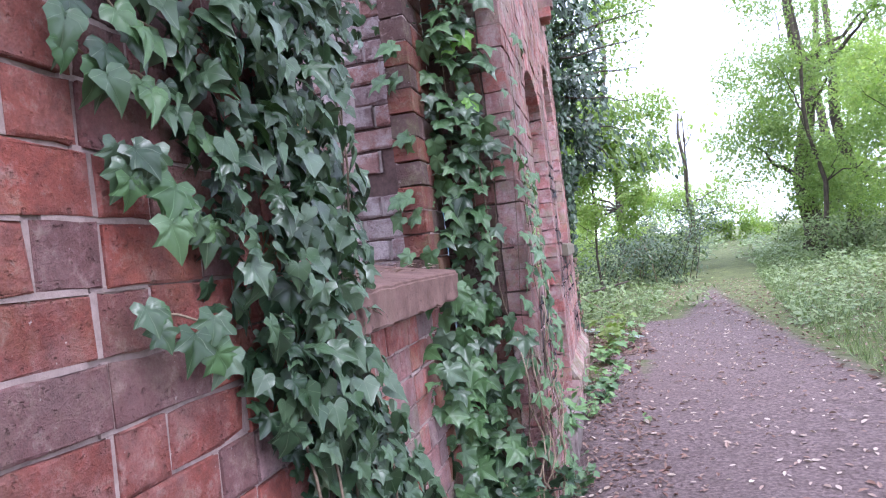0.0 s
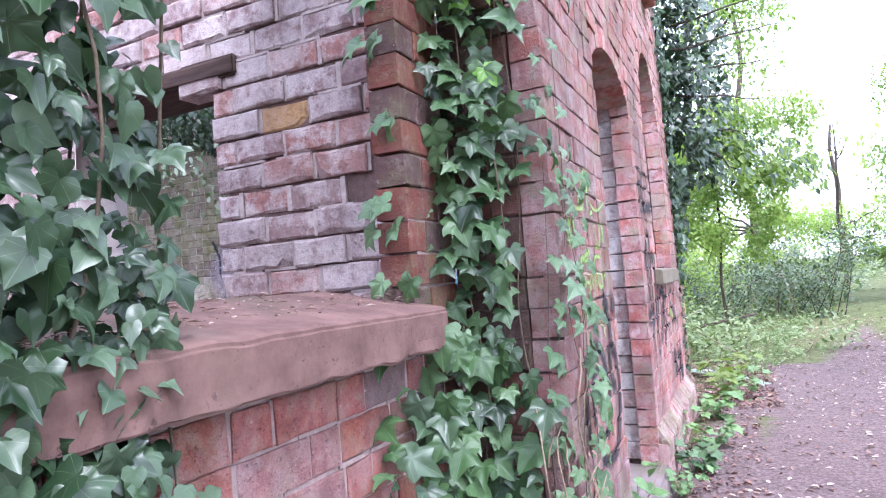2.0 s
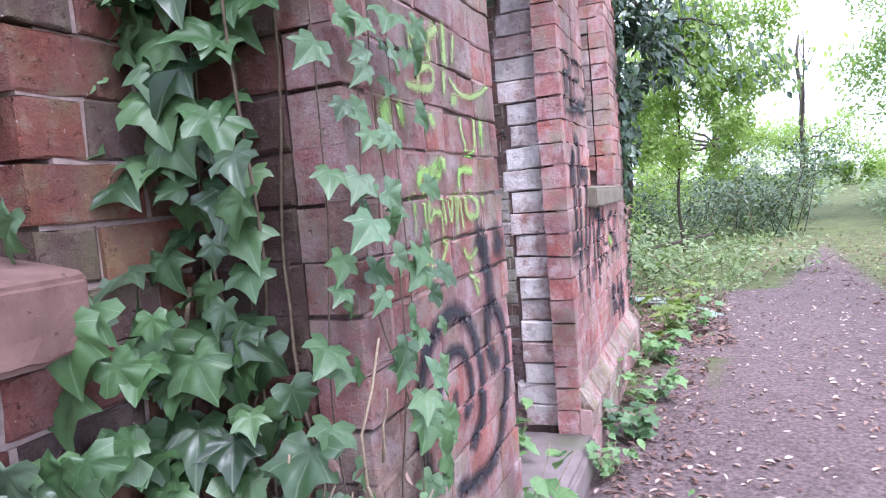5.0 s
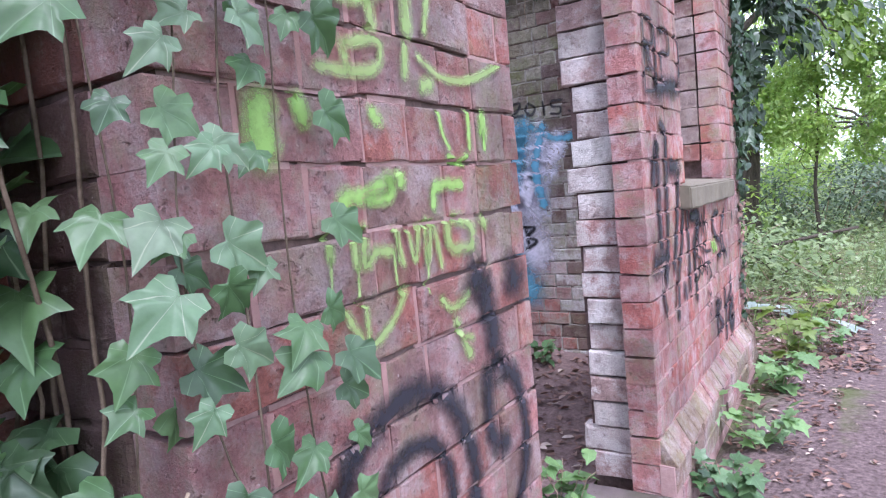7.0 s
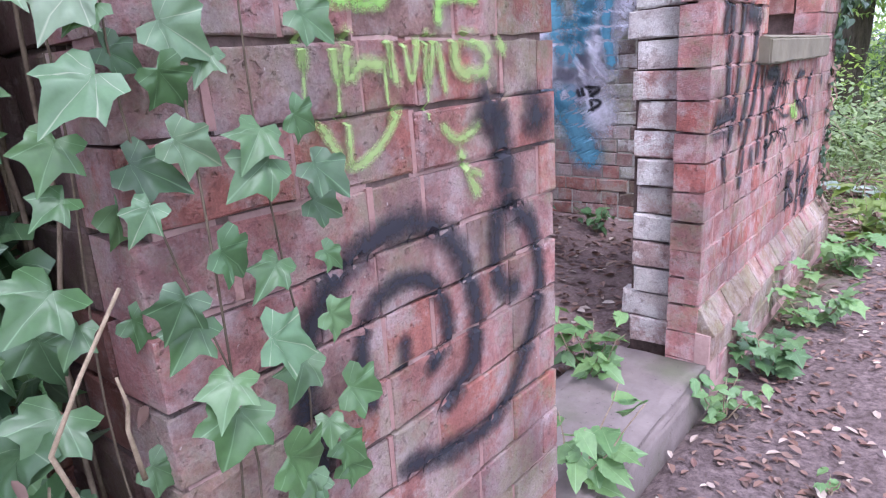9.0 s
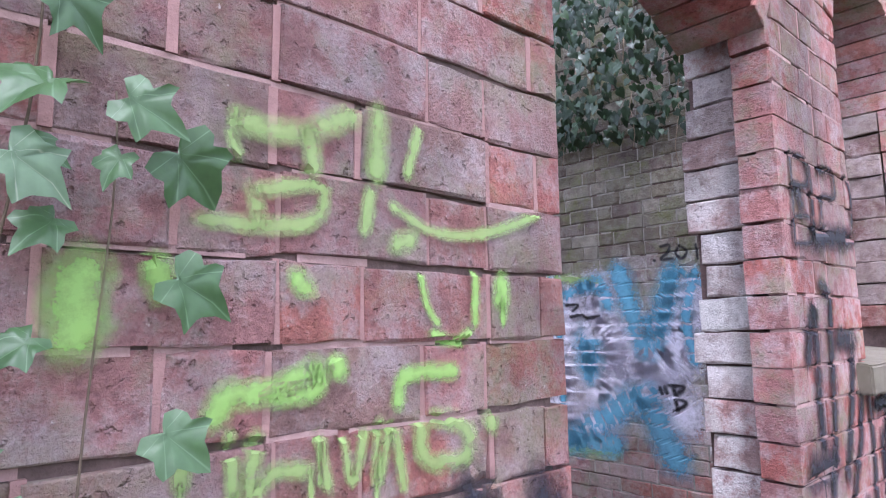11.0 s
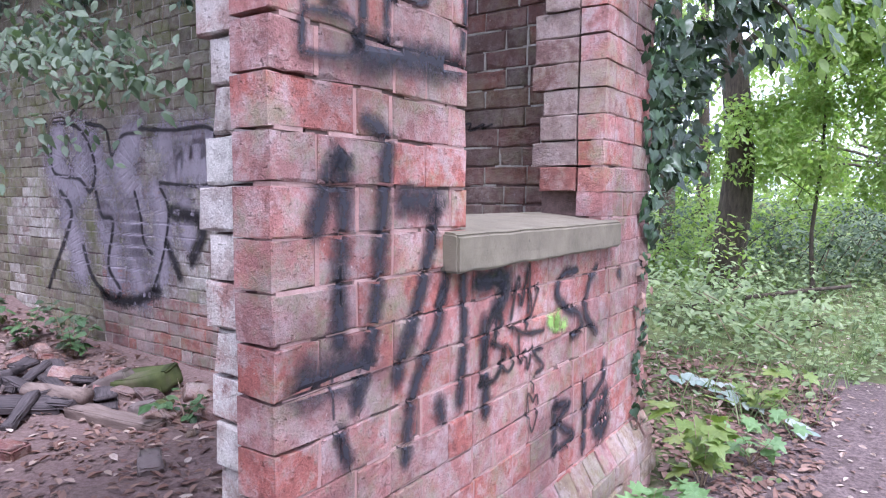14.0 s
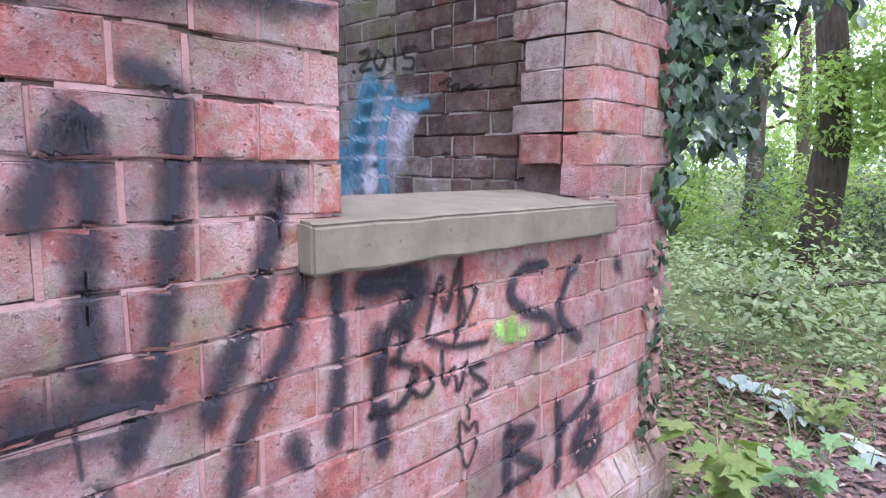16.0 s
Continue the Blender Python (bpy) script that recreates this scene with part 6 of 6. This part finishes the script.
def spray(wall, strokes, mat, label, shift=0.0, lift=0.0065, fat=1.0, drips=0, seed=0):
    """Paint on a wall: soft-edged bands that sink into the bed joints. Local x along the wall."""
    course, sink = (0.083, -0.003) if wall == wall_north else (COURSE, 0.006)
    r = random.Random(seed + 400)
    V, F, B = [], [], []
    todo = []
    for w, *flat in strokes:
        pts = [Vector((flat[i] - shift, flat[i + 1])) for i in range(0, len(flat), 2)]
        todo.append((w * fat * 2.4, pts))
        if drips and r.random() < 0.6:
            p = r.choice(pts)
            todo.append((0.012, [p, p + Vector((r.uniform(-0.004, 0.004), -r.uniform(0.04, drips)))]))
    for w, pts in todo:
        line = smooth_line(pts, 0.008)
        # rounded ends
        d0, d1 = (line[0] - line[1]).normalized(), (line[-1] - line[-2]).normalized()
        line = [line[0] + d0 * w * 0.5] + line + [line[-1] + d1 * w * 0.5]
        across = 7
        base = len(V)
        n = len(line)
        for i, p in enumerate(line):
            d = (line[min(i + 1, n - 1)] - line[max(i - 1, 0)]).normalized()
            s = Vector((-d.y, d.x))
            end = 0.0 if i in (0, n - 1) else 1.0
            wob = 1 + 0.18 * noise.noise(Vector((p.x * 14, p.y * 14, seed)))
            for k in range(across):
                t = 2 * k / (across - 1) - 1
                q = p + s * (t * w * 0.5 * wob * (1 if end else 0.5))
                z = (q.y - Z0) / course
                joint = abs(z - round(z)) * course < 0.0045
                V.append((q.x, (sink if joint else -lift), q.y))
                B.append((1 - abs(t) ** 1.3) * end)
        for i in range(n - 1):
            for k in range(across - 1):
                a = base + i * across + k
                F.append((a, a + 1, a + across + 1, a + across))
    me = mesh_of("graffiti", V, F, mat)
    at = me.attributes.new("body", "FLOAT", "POINT")
    at.data.foreach_set("value", np.array(B, dtype=np.float32))
    ob = under("graffiti", me, wall, None, label)
    ob.visible_shadow = True
    return ob


LIME = paint("paint_lime", (0.27, 0.45, 0.11), 0.8)
LIME_THIN = paint("paint_lime_thin", (0.30, 0.42, 0.14), 0.68)
BLACK = paint("paint_black", (0.028, 0.026, 0.036), 0.92)
BLACK_FIRM = paint("paint_black_firm", (0.02, 0.018, 0.022), 0.95)
SKYBLUE = paint("paint_blue", (0.13, 0.36, 0.5), 0.8)
WHITE_P = paint("paint_lilac_white", (0.68, 0.65, 0.73), 0.95)
SILVER_P = paint("paint_silver_lilac", (0.36, 0.32, 0.38), 0.8)
spray(wall_facade, GREEN_UPPER, LIME_THIN, "lime green sprayed scrawl", seed=1, fat=1.1)
spray(wall_facade, GREEN_MIDDLE, LIME, "lime green sprayed scrawl", seed=2, fat=1.15)
spray(wall_facade, GREEN_LOWER, LIME_THIN, "lime green sprayed scrawl", seed=3, drips=0.05)
spray(wall_facade, GREEN_ARROW, LIME_THIN, "lime green sprayed arrow", seed=4)
spray(wall_facade, SPIRAL, BLACK, "black sprayed spiral", seed=5)
spray(wall_facade, SPIRAL_MORE, BLACK, "black sprayed figure", seed=6, lift=0.0068)
spray(wall_facade, PIER_BIG, BLACK, "broad black sprayed strokes with runs", fat=0.9, seed=7, drips=0.12)
spray(wall_facade, PIER_BIG_MORE, BLACK, "broad black sprayed strokes with runs", fat=0.9, seed=8, drips=0.12, lift=0.0068)
spray(wall_facade, PIER_TOP, BLACK, "black sprayed capital letters", fat=0.9, seed=9)
spray(wall_facade, SCRAWL, BLACK_FIRM, "black marker scrawl reading my boys", seed=10, lift=0.0072, fat=0.9)
spray(wall_facade, SCRAWL_MORE, BLACK_FIRM, "black marker scrawl with a heart", seed=11, lift=0.0072, fat=0.8)
spray(wall_facade, LETTERS, BLACK, "thin black sprayed letters", fat=0.9, seed=12, lift=0.0070)
spray(wall_facade, GREEN_STAR, LIME, "small green paint splash", seed=13, lift=0.0075)
NX = -6.2
spray(wall_north, WHITE_B, WHITE_P, "pale lilac letter fill", NX, 0.0062, 1.25, seed=21)
spray(wall_north, WHITE_W, WHITE_P, "pale lilac letter fill", NX, 0.0062, 1.1, seed=22)
spray(wall_north, W_WINDOW_FILL, WHITE_P, "pale lilac letter fill", NX, 0.0062, seed=23)
spray(wall_north, GREEN_RIM, LIME_THIN, "thin green rim of the letters", NX, 0.0066, seed=24)
spray(wall_north, BLUE_B, SKYBLUE, "sky blue letter outline", NX, 0.0070, seed=25)
spray(wall_north, BLUE_O, SKYBLUE, "sky blue letter outline", NX, 0.0070, seed=26)
spray(wall_north, BLUE_W, SKYBLUE, "sky blue letter outline", NX, 0.0070, seed=27)
spray(wall_north, W_WINDOW, SKYBLUE, "sky blue letter outline", NX, 0.0070, seed=28)
spray(wall_north, SILVER, SILVER_P, "faded silver letter fill", NX, 0.0062, 1.1, seed=29)
spray(wall_north, SILVER_LINE, BLACK_FIRM, "black letter outline", NX, 0.0070, 0.62, seed=30)
spray(wall_north, SILVER_LINE_MORE, BLACK_FIRM, "black letter outline", NX, 0.0070, 0.62, seed=31)
spray(wall_north, DARK_WRITING, BLACK_FIRM, "small black handwriting", NX, 0.0076, seed=32)
spray(wall_north, B_GLYPH, BLACK_FIRM, "black letter B", NX, 0.0076, seed=33)
spray(wall_north, YEAR, BLACK_FIRM, "black handwritten 2015", NX, 0.0076, seed=34)


# ---- rubble and small plants inside and along the wall ----
def loose_block(name, x, y, dims, rot, mat, label, category, rough=0.008, up=0.0, group=""):
    bm = rough_block(box_bm(-dims[0] / 2, dims[0] / 2, -dims[1] / 2, dims[1] / 2, 0, dims[2], 0.006), 4, rough, 14)
    me = bpy.data.meshes.new(name)
    bm.to_mesh(me)
    bm.free()
    me.materials.append(mat)
    return thing(name, me, pose(x, y, floor_z(x, y) - 0.012 + up, *rot), label, category, group)


BRICK_LOOSE = brick_material("brick_loose", [(0.28, 0.16, 0.14), (0.29, 0.13, 0.115), (0.32, 0.2, 0.17), (0.2, 0.13, 0.12)], 0.45, soot=0.3, algae=0.3)
WOOD_BURNT = wood_material("charred_wood", (0.03, 0.024, 0.028), (0.12, 0.10, 0.105))
MOSS = stone_material("mossy_stone", (0.06, 0.075, 0.03), (0.10, 0.115, 0.04), (0.16, 0.135, 0.10))
rr = random.Random(91)
for x, y, s, rz, tilt in ((-2.40, 2.20, 1.0, 20, 4), (-2.95, 2.12, 1.0, -30, 8), (-2.42, 3.22, 0.9, 70, 40), (-1.95, 3.05, 1.0, 10, 6), (-3.3, 2.9, 1.0, 50, 30), (-3.6, 2.5, 1.0, 15, 10), (-2.65, 3.05, 1.0, -15, 12), (-4.2, 2.6, 1.0, 40, 12), (-2.2, 2.86, 0.8, 30, 8), (-3.05, 3.1, 1.0, 100, 35), (-3.9, 2.2, 1.0, 0, 5)):
    loose_block("loose_brick", x, y, (0.215 * s, 0.105, 0.07), (tilt, tilt * 0.4, rz), BRICK_LOOSE, "fallen dusty red brick lying on the ruin floor", "brick", 0.009, group="fallen bricks")
loose_block("timber_piece", -2.42, 2.72, (0.6, 0.11, 0.075), (3, 2, 14), WOOD_GREY, "weathered grey-pink timber lying among rubble", "timber", 0.012)
log_piece = tube("log", wander(Vector((0, 0, 0)), Vector((0.46, 0.10, 0.03)), 8, 0.015, 5), 0.052, 0.046, WOOD_GREY, sides=14)
thing("log", log_piece, pose(-3.12, 2.60, floor_z(-3.0, 2.6) + 0.05), "pale pink-grey barkless log lying among rubble", "log")
for i in range(46):
    x, y = rr.uniform(-5.85, -4.4), rr.uniform(1.0, 3.3)
    q = rr.uniform(0.07, 0.17)
    loose_block("rubble_stone", x, y, (q * 1.5, q, q * 0.75), (rr.uniform(-25, 25), rr.uniform(-25, 25), rr.uniform(0, 180)), rr.choice((BRICK_LOOSE, MOSS, MOSS, STONE_STEP)), "mossy broken rubble heaped against the back wall", "rubble", 0.02, group="rubble heap")
for i in range(20):
    x, y = -3.25 + rr.uniform(-0.6, 0.55), 2.62 + rr.uniform(-0.28, 0.3)
    loose_block("burnt_board", x, y, (rr.uniform(0.14, 0.42), rr.uniform(0.06, 0.15), rr.uniform(0.02, 0.05)), (rr.uniform(-18, 18), rr.uniform(-18, 18), rr.uniform(-80, 80)), WOOD_BURNT, "charred black board in the rubble heap", "board", 0.012, 0.02 + 0.012 * (i % 4), "burnt boards")
loose_block("stone_block", -2.78, 3.12, (0.36, 0.2, 0.12), (8, -12, 20), MOSS, "mossy green stone block on the rubble", "stone", 0.02)
loose_block("stone_block", -2.95, 2.98, (0.3, 0.12, 0.1), (0, -24, 35), STONE_STEP, "broken pale stone block on the rubble", "stone", 0.015)
for i in range(34):
    x, y = rr.uniform(-4.6, -1.6), rr.uniform(2.35, 3.3)
    s = rr.uniform(0.04, 0.10)
    loose_block("rubble_stone", x, y, (s * 1.5, s, s * 0.7), (rr.uniform(-20, 20), rr.uniform(-20, 20), rr.uniform(0, 180)), rr.choice((BRICK_LOOSE, BRICK_LOOSE, STONE_STEP, MOSS)), "small broken rubble stone on the earth floor", "rubble", 0.012, group="rubble stones")


def herb(name, x, y, z, hgt, spread, n, kind, mat, size, label, seed, stems=5, lean=(0, 0)):
    """A small leafy plant: thin stems with leaves all along."""
    r = random.Random(seed)
    ob = thing(name, None, pose(x, y, z), label, "plant", "wayside plants")
    fo = Foliage(ob, 80)
    tops = []
    for i in range(stems):
        a = 2 * math.pi * i / stems + r.uniform(-0.4, 0.4)
        b = Vector((math.cos(a) * spread * r.uniform(0.3, 1) + lean[0], math.sin(a) * spread * r.uniform(0.3, 1) + lean[1], hgt * r.uniform(0.6, 1)))
        pts = wander(Vector((0, 0, 0)), b, 6, 0.02, seed + i)
        tops.append((pts, under("stem", tube("stem", pts, 0.003, 0.0012, STEM), ob)))
    for k in range(n):
        pts, stalk = tops[k % stems]
        p = pts[r.randint(2, 6)] + jitter(r, 0.02)
        a = r.uniform(0, 6.28)
        f = Vector((math.cos(a), math.sin(a), r.uniform(-0.5, 0.2)))
        fo.add(kind, mat, leaf_pose(ob.matrix_world.translation + p, f, Vector((r.uniform(-0.3, 0.4), r.uniform(-0.5, 0.2), 1)), size * r.uniform(0.6, 1.15)), stalk)
    fo.finish()
    return ob


herb("seedling", -0.28, 1.50, 0.06, 0.26, 0.16, 46, "toothed", NETTLE, 0.085, "pale green nettle-like seedling growing in the doorway", 301, 7)
herb("seedling", -0.02, 0.93, 0.09, 0.30, 0.16, 18, "toothed", NETTLE, 0.10, "pale green seedling rooted beside the doorstep", 302, 4, (0.03, 0.05))
herb("seedling", 0.12, 1.62, -0.02, 0.16, 0.13, 40, "toothed", NETTLE, 0.055, "small leafy weeds at the wall's foot", 303, 7)
herb("seedling", 0.16, 1.98, -0.02, 0.20, 0.16, 46, "ivy", IVY_FRESH, 0.06, "ivy seedlings at the wall's foot", 304, 8)
herb("seedling", 0.20, 2.5, -0.02, 0.26, 0.2, 46, "ivy", NETTLE, 0.07, "leafy weeds along the plinth", 305, 7)
herb("seedling", 0.22, 3.25, -0.02, 0.24, 0.16, 26, "maple", NETTLE, 0.10, "young maple seedling beside the plinth", 306, 6)
herb("seedling", 0.26, 3.75, -0.01, 0.42, 0.18, 26, "maple", NETTLE_YELLOW, 0.13, "young maple seedling with yellow-green leaves", 307, 5)
herb("seedling", 0.38, 4.15, 0.0, 0.24, 0.2, 28, "maple", NETTLE, 0.09, "young maple seedlings at the path's edge", 308, 8)
herb("seedling", 0.30, 4.9, 0.0, 0.3, 0.3, 30, "maple", NETTLE_YELLOW, 0.09, "leafy yellow-green seedlings at the path's edge", 309, 8)
herb("seedling", 0.08, 0.35, -0.02, 0.16, 0.12, 30, "ivy", IVY_FRESH, 0.05, "ivy seedlings at the wall's foot", 310, 6)
herb("seedling", 0.02, -0.2, -0.02, 0.30, 0.2, 60, "ivy", IVY, 0.06, "tangled ivy at the foot of the corner", 311, 9)
herb("seedling", 0.05, -0.55, -0.02, 0.32, 0.22, 60, "ivy", IVY, 0.06, "tangled ivy along the wall's foot", 312, 9)
herb("seedling", 0.02, -1.0, -0.02, 0.34, 0.22, 60, "heart", IVY, 0.06, "tangled ivy along the wall's foot", 313, 9)
herb("seedling", 0.45, 1.4, -0.01, 0.05, 0.05, 8, "toothed", NETTLE, 0.04, "tiny weed on the trodden path", 314, 3)
for i, (x, y) in enumerate(((-4.4, 3.1), (-4.0, 3.2), (-3.75, 3.15), (-4.8, 3.0), (-2.12, 2.92), (-1.5, 3.2), (-1.1, 3.25))):
    herb("seedling", x, y, floor_z(x, y), 0.36 if i < 4 else 0.2, 0.2, 46 if i < 4 else 24, "toothed", SHRUB if i % 2 else IVY_FRESH, 0.08, "bramble seedling at the foot of the graffiti wall", 320 + i, 7)


def thicket(x, y, rx, ry, h, n, mat, label, seed, twigs=40, size=0.06):
    """A tangle of arching twigs with sparse leaves."""
    twigs, n = twigs // 2, int(n * 2.2)
    r = random.Random(seed)
    ob = thing("bramble", None, pose(x, y, height(x, y) - 0.03), label, "bramble", "bramble thickets")
    V = []
    for i in range(twigs):
        a = Vector((r.uniform(-rx, rx), r.uniform(-ry, ry), 0))
        b = a + Vector((r.uniform(-0.8, 0.8), r.uniform(-0.6, 0.6), h * r.uniform(0.5, 1.1)))
        c = b + Vector((r.uniform(-0.7, 0.7), r.uniform(-0.5, 0.5), -h * r.uniform(0.0, 0.5)))
        pts = smooth_twig(a, b, c)
        under("twig", tube("twig", pts, 0.008, 0.003, BARK if i % 3 else STEM, sides=4), ob)
        V.extend(pts)
    fo = Foliage(ob, 0)
    for k in range(n):
        p = r.choice(V) + jitter(r, 0.26)
        if p.z < 0.02:
            continue
        fo.add("plain", mat, leaf_pose(ob.matrix_world.translation + p, Vector((r.uniform(-1, 1), r.uniform(-1, 1), r.uniform(-0.6, 0.2))), Vector((r.uniform(-0.3, 0.3), r.uniform(-0.7, 0.2), 1)), size * r.uniform(0.7, 1.3)))
    fo.finish()


def smooth_twig(a, b, c):
    return [((1 - t) ** 2) * a + 2 * t * (1 - t) * b + t * t * c for t in (0, 0.17, 0.34, 0.5, 0.67, 0.84, 1)]


thicket(0.9, 11.8, 1.1, 0.9, 1.6, 1800, SHRUB, "grey tangled bramble thicket beside the path", 401, 46, 0.08)
thicket(-0.6, 10.8, 1.2, 0.8, 1.3, 1500, SHRUB, "tangled bramble thicket behind the ruin", 402, 36, 0.07)
thicket(1.5, 14.0, 0.8, 0.9, 1.5, 1500, HERB, "leafy bramble thicket beside the path", 403, 30, 0.09)
thicket(7.2, 13.0, 2.2, 0.9, 1.0, 2200, HERB, "leafy undergrowth bushes under the trees", 404, 36, 0.09)
thicket(0.2, 7.0, 0.9, 0.7, 0.5, 800, HERB, "low leafy bramble on the woodland floor", 405, 20, 0.07)
thicket(-2.2, 10.5, 1.5, 0.9, 1.2, 1800, TREE_YELLOW, "sunlit leafy bush in the wood", 406, 26, 0.08)
thicket(-1.2, 15.0, 2.4, 1.2, 1.6, 2600, TREE_YELLOW, "sunlit leafy bushes in the wood", 407, 30, 0.11)
thicket(-4.5, 12.5, 2.0, 1.2, 1.8, 2600, TREE_YELLOW, "sunlit leafy bushes in the wood", 408, 30, 0.10)
thicket(7.2, 20.5, 2.0, 1.2, 1.2, 2400, HERB, "low bushes along the path's bend", 409, 30, 0.12)
thicket(9.5, 9.5, 2.0, 2.0, 1.5, 2600, HERB, "leafy bushes beside the path", 410, 30, 0.10)
thicket(5.0, 6.5, 0.9, 1.6, 0.5, 1800, HERB, "low leafy plants beside the path", 411, 22, 0.08)
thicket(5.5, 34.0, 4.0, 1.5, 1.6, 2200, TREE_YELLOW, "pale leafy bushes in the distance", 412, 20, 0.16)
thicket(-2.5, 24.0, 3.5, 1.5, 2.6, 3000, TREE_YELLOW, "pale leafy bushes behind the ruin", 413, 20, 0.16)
thicket(-8.6, 2.6, 0.8, 1.6, 1.7, 1300, TREE_YELLOW, "pale sunlit bush beyond the hole in the back wall", 415, 24, 0.08)
thicket(12.0, 20.0, 3.0, 2.0, 2.2, 2600, TREE_LEAF, "bushes under the trees", 414, 24, 0.14)
log = tube("branch", smooth_twig(Vector((-0.9, 7.4, 0.1)), Vector((-0.2, 7.6, 0.3)), Vector((0.6, 7.9, 0.42))), 0.03, 0.015, BARK)
thing("fallen_branch", log, Matrix(), "dark fallen branch lying across the undergrowth", "branch")


def pale_spray():
    """A broken-off leafy twig on the litter behind the wall's end, its leaves turned pale side up."""
    r = random.Random(91)
    ob = thing("fallen_twig", None, pose(-0.32, 5.2, height(-0.32, 5.2)), "fallen twig with pale silvery leaves on the dark leaf litter", "twig")
    inv = ob.matrix_world.inverted()
    fo = Foliage(ob, 60)
    for j, (b, side) in enumerate(((Vector((0.52, 4.7, 0)), 0.0), (Vector((0.25, 5.0, 0)), 0.08))):
        a = Vector((-0.32 + side, 5.2 + side, 0))
        pts = [Vector((p.x, p.y, height(p.x, p.y) + 0.035)) for p in wander(a, b, 12, 0.06, 400 + j)]
        stalk = under("stem", tube("stem", [inv @ p for p in pts], 0.005, 0.002, STEM), ob)
        d = (b - a).normalized()
        for p in pts[1:]:
            for s in (-1, 1):
                if r.random() < 0.6:
                    f = d * 0.8 + Vector((-d.y, d.x, 0)) * s * r.uniform(0.2, 0.8)
                    fo.add("plain", LEAF_SILVER, leaf_pose(p + Vector((0, 0, r.uniform(0.005, 0.03))), f, Vector((r.uniform(-0.2, 0.2), r.uniform(-0.5, 0), 1)), r.uniform(0.07, 0.13)), stalk)
    fo.finish()


LEAF_SILVER = leaf_material("leaf_underside", [(0.27, 0.32, 0.28), (0.36, 0.39, 0.36), (0.20, 0.27, 0.23)], gloss=0.5, glow=0.1, veins=False)
pale_spray()
# dark litter behind the wall's end
V, F = [], []
r = random.Random(93)
for k in range(2600):
    x, y = -1.3 + 1.95 * r.random() ** 1.2, 3.7 + 2.0 * r.random()
    m = leaf_pose(Vector((x, y, height(x, y) + r.uniform(0.004, 0.02))), Vector((r.uniform(-1, 1), r.uniform(-1, 1), r.uniform(-0.2, 0.3))), Vector((r.uniform(-0.5, 0.5), r.uniform(-0.5, 0.5), 1)), r.uniform(0.025, 0.07))
    n = len(V)
    V.extend((m @ Vector(q)).to_tuple() for q in ((0, 0, 0), (0.3, 0.26, 0.06), (0.7, 0.2, 0.02), (1, 0, -0.08), (0.7, -0.2, 0.05), (0.3, -0.26, 0.02)))
    F.append(tuple(range(n, n + 6)))
tagged(thing("leaf_litter", mesh_of("leaf_litter", V, F, LITTER_RED), Matrix(), "dark brown leaf litter behind the end of the wall", "fallen leaves"), kind="stuff")
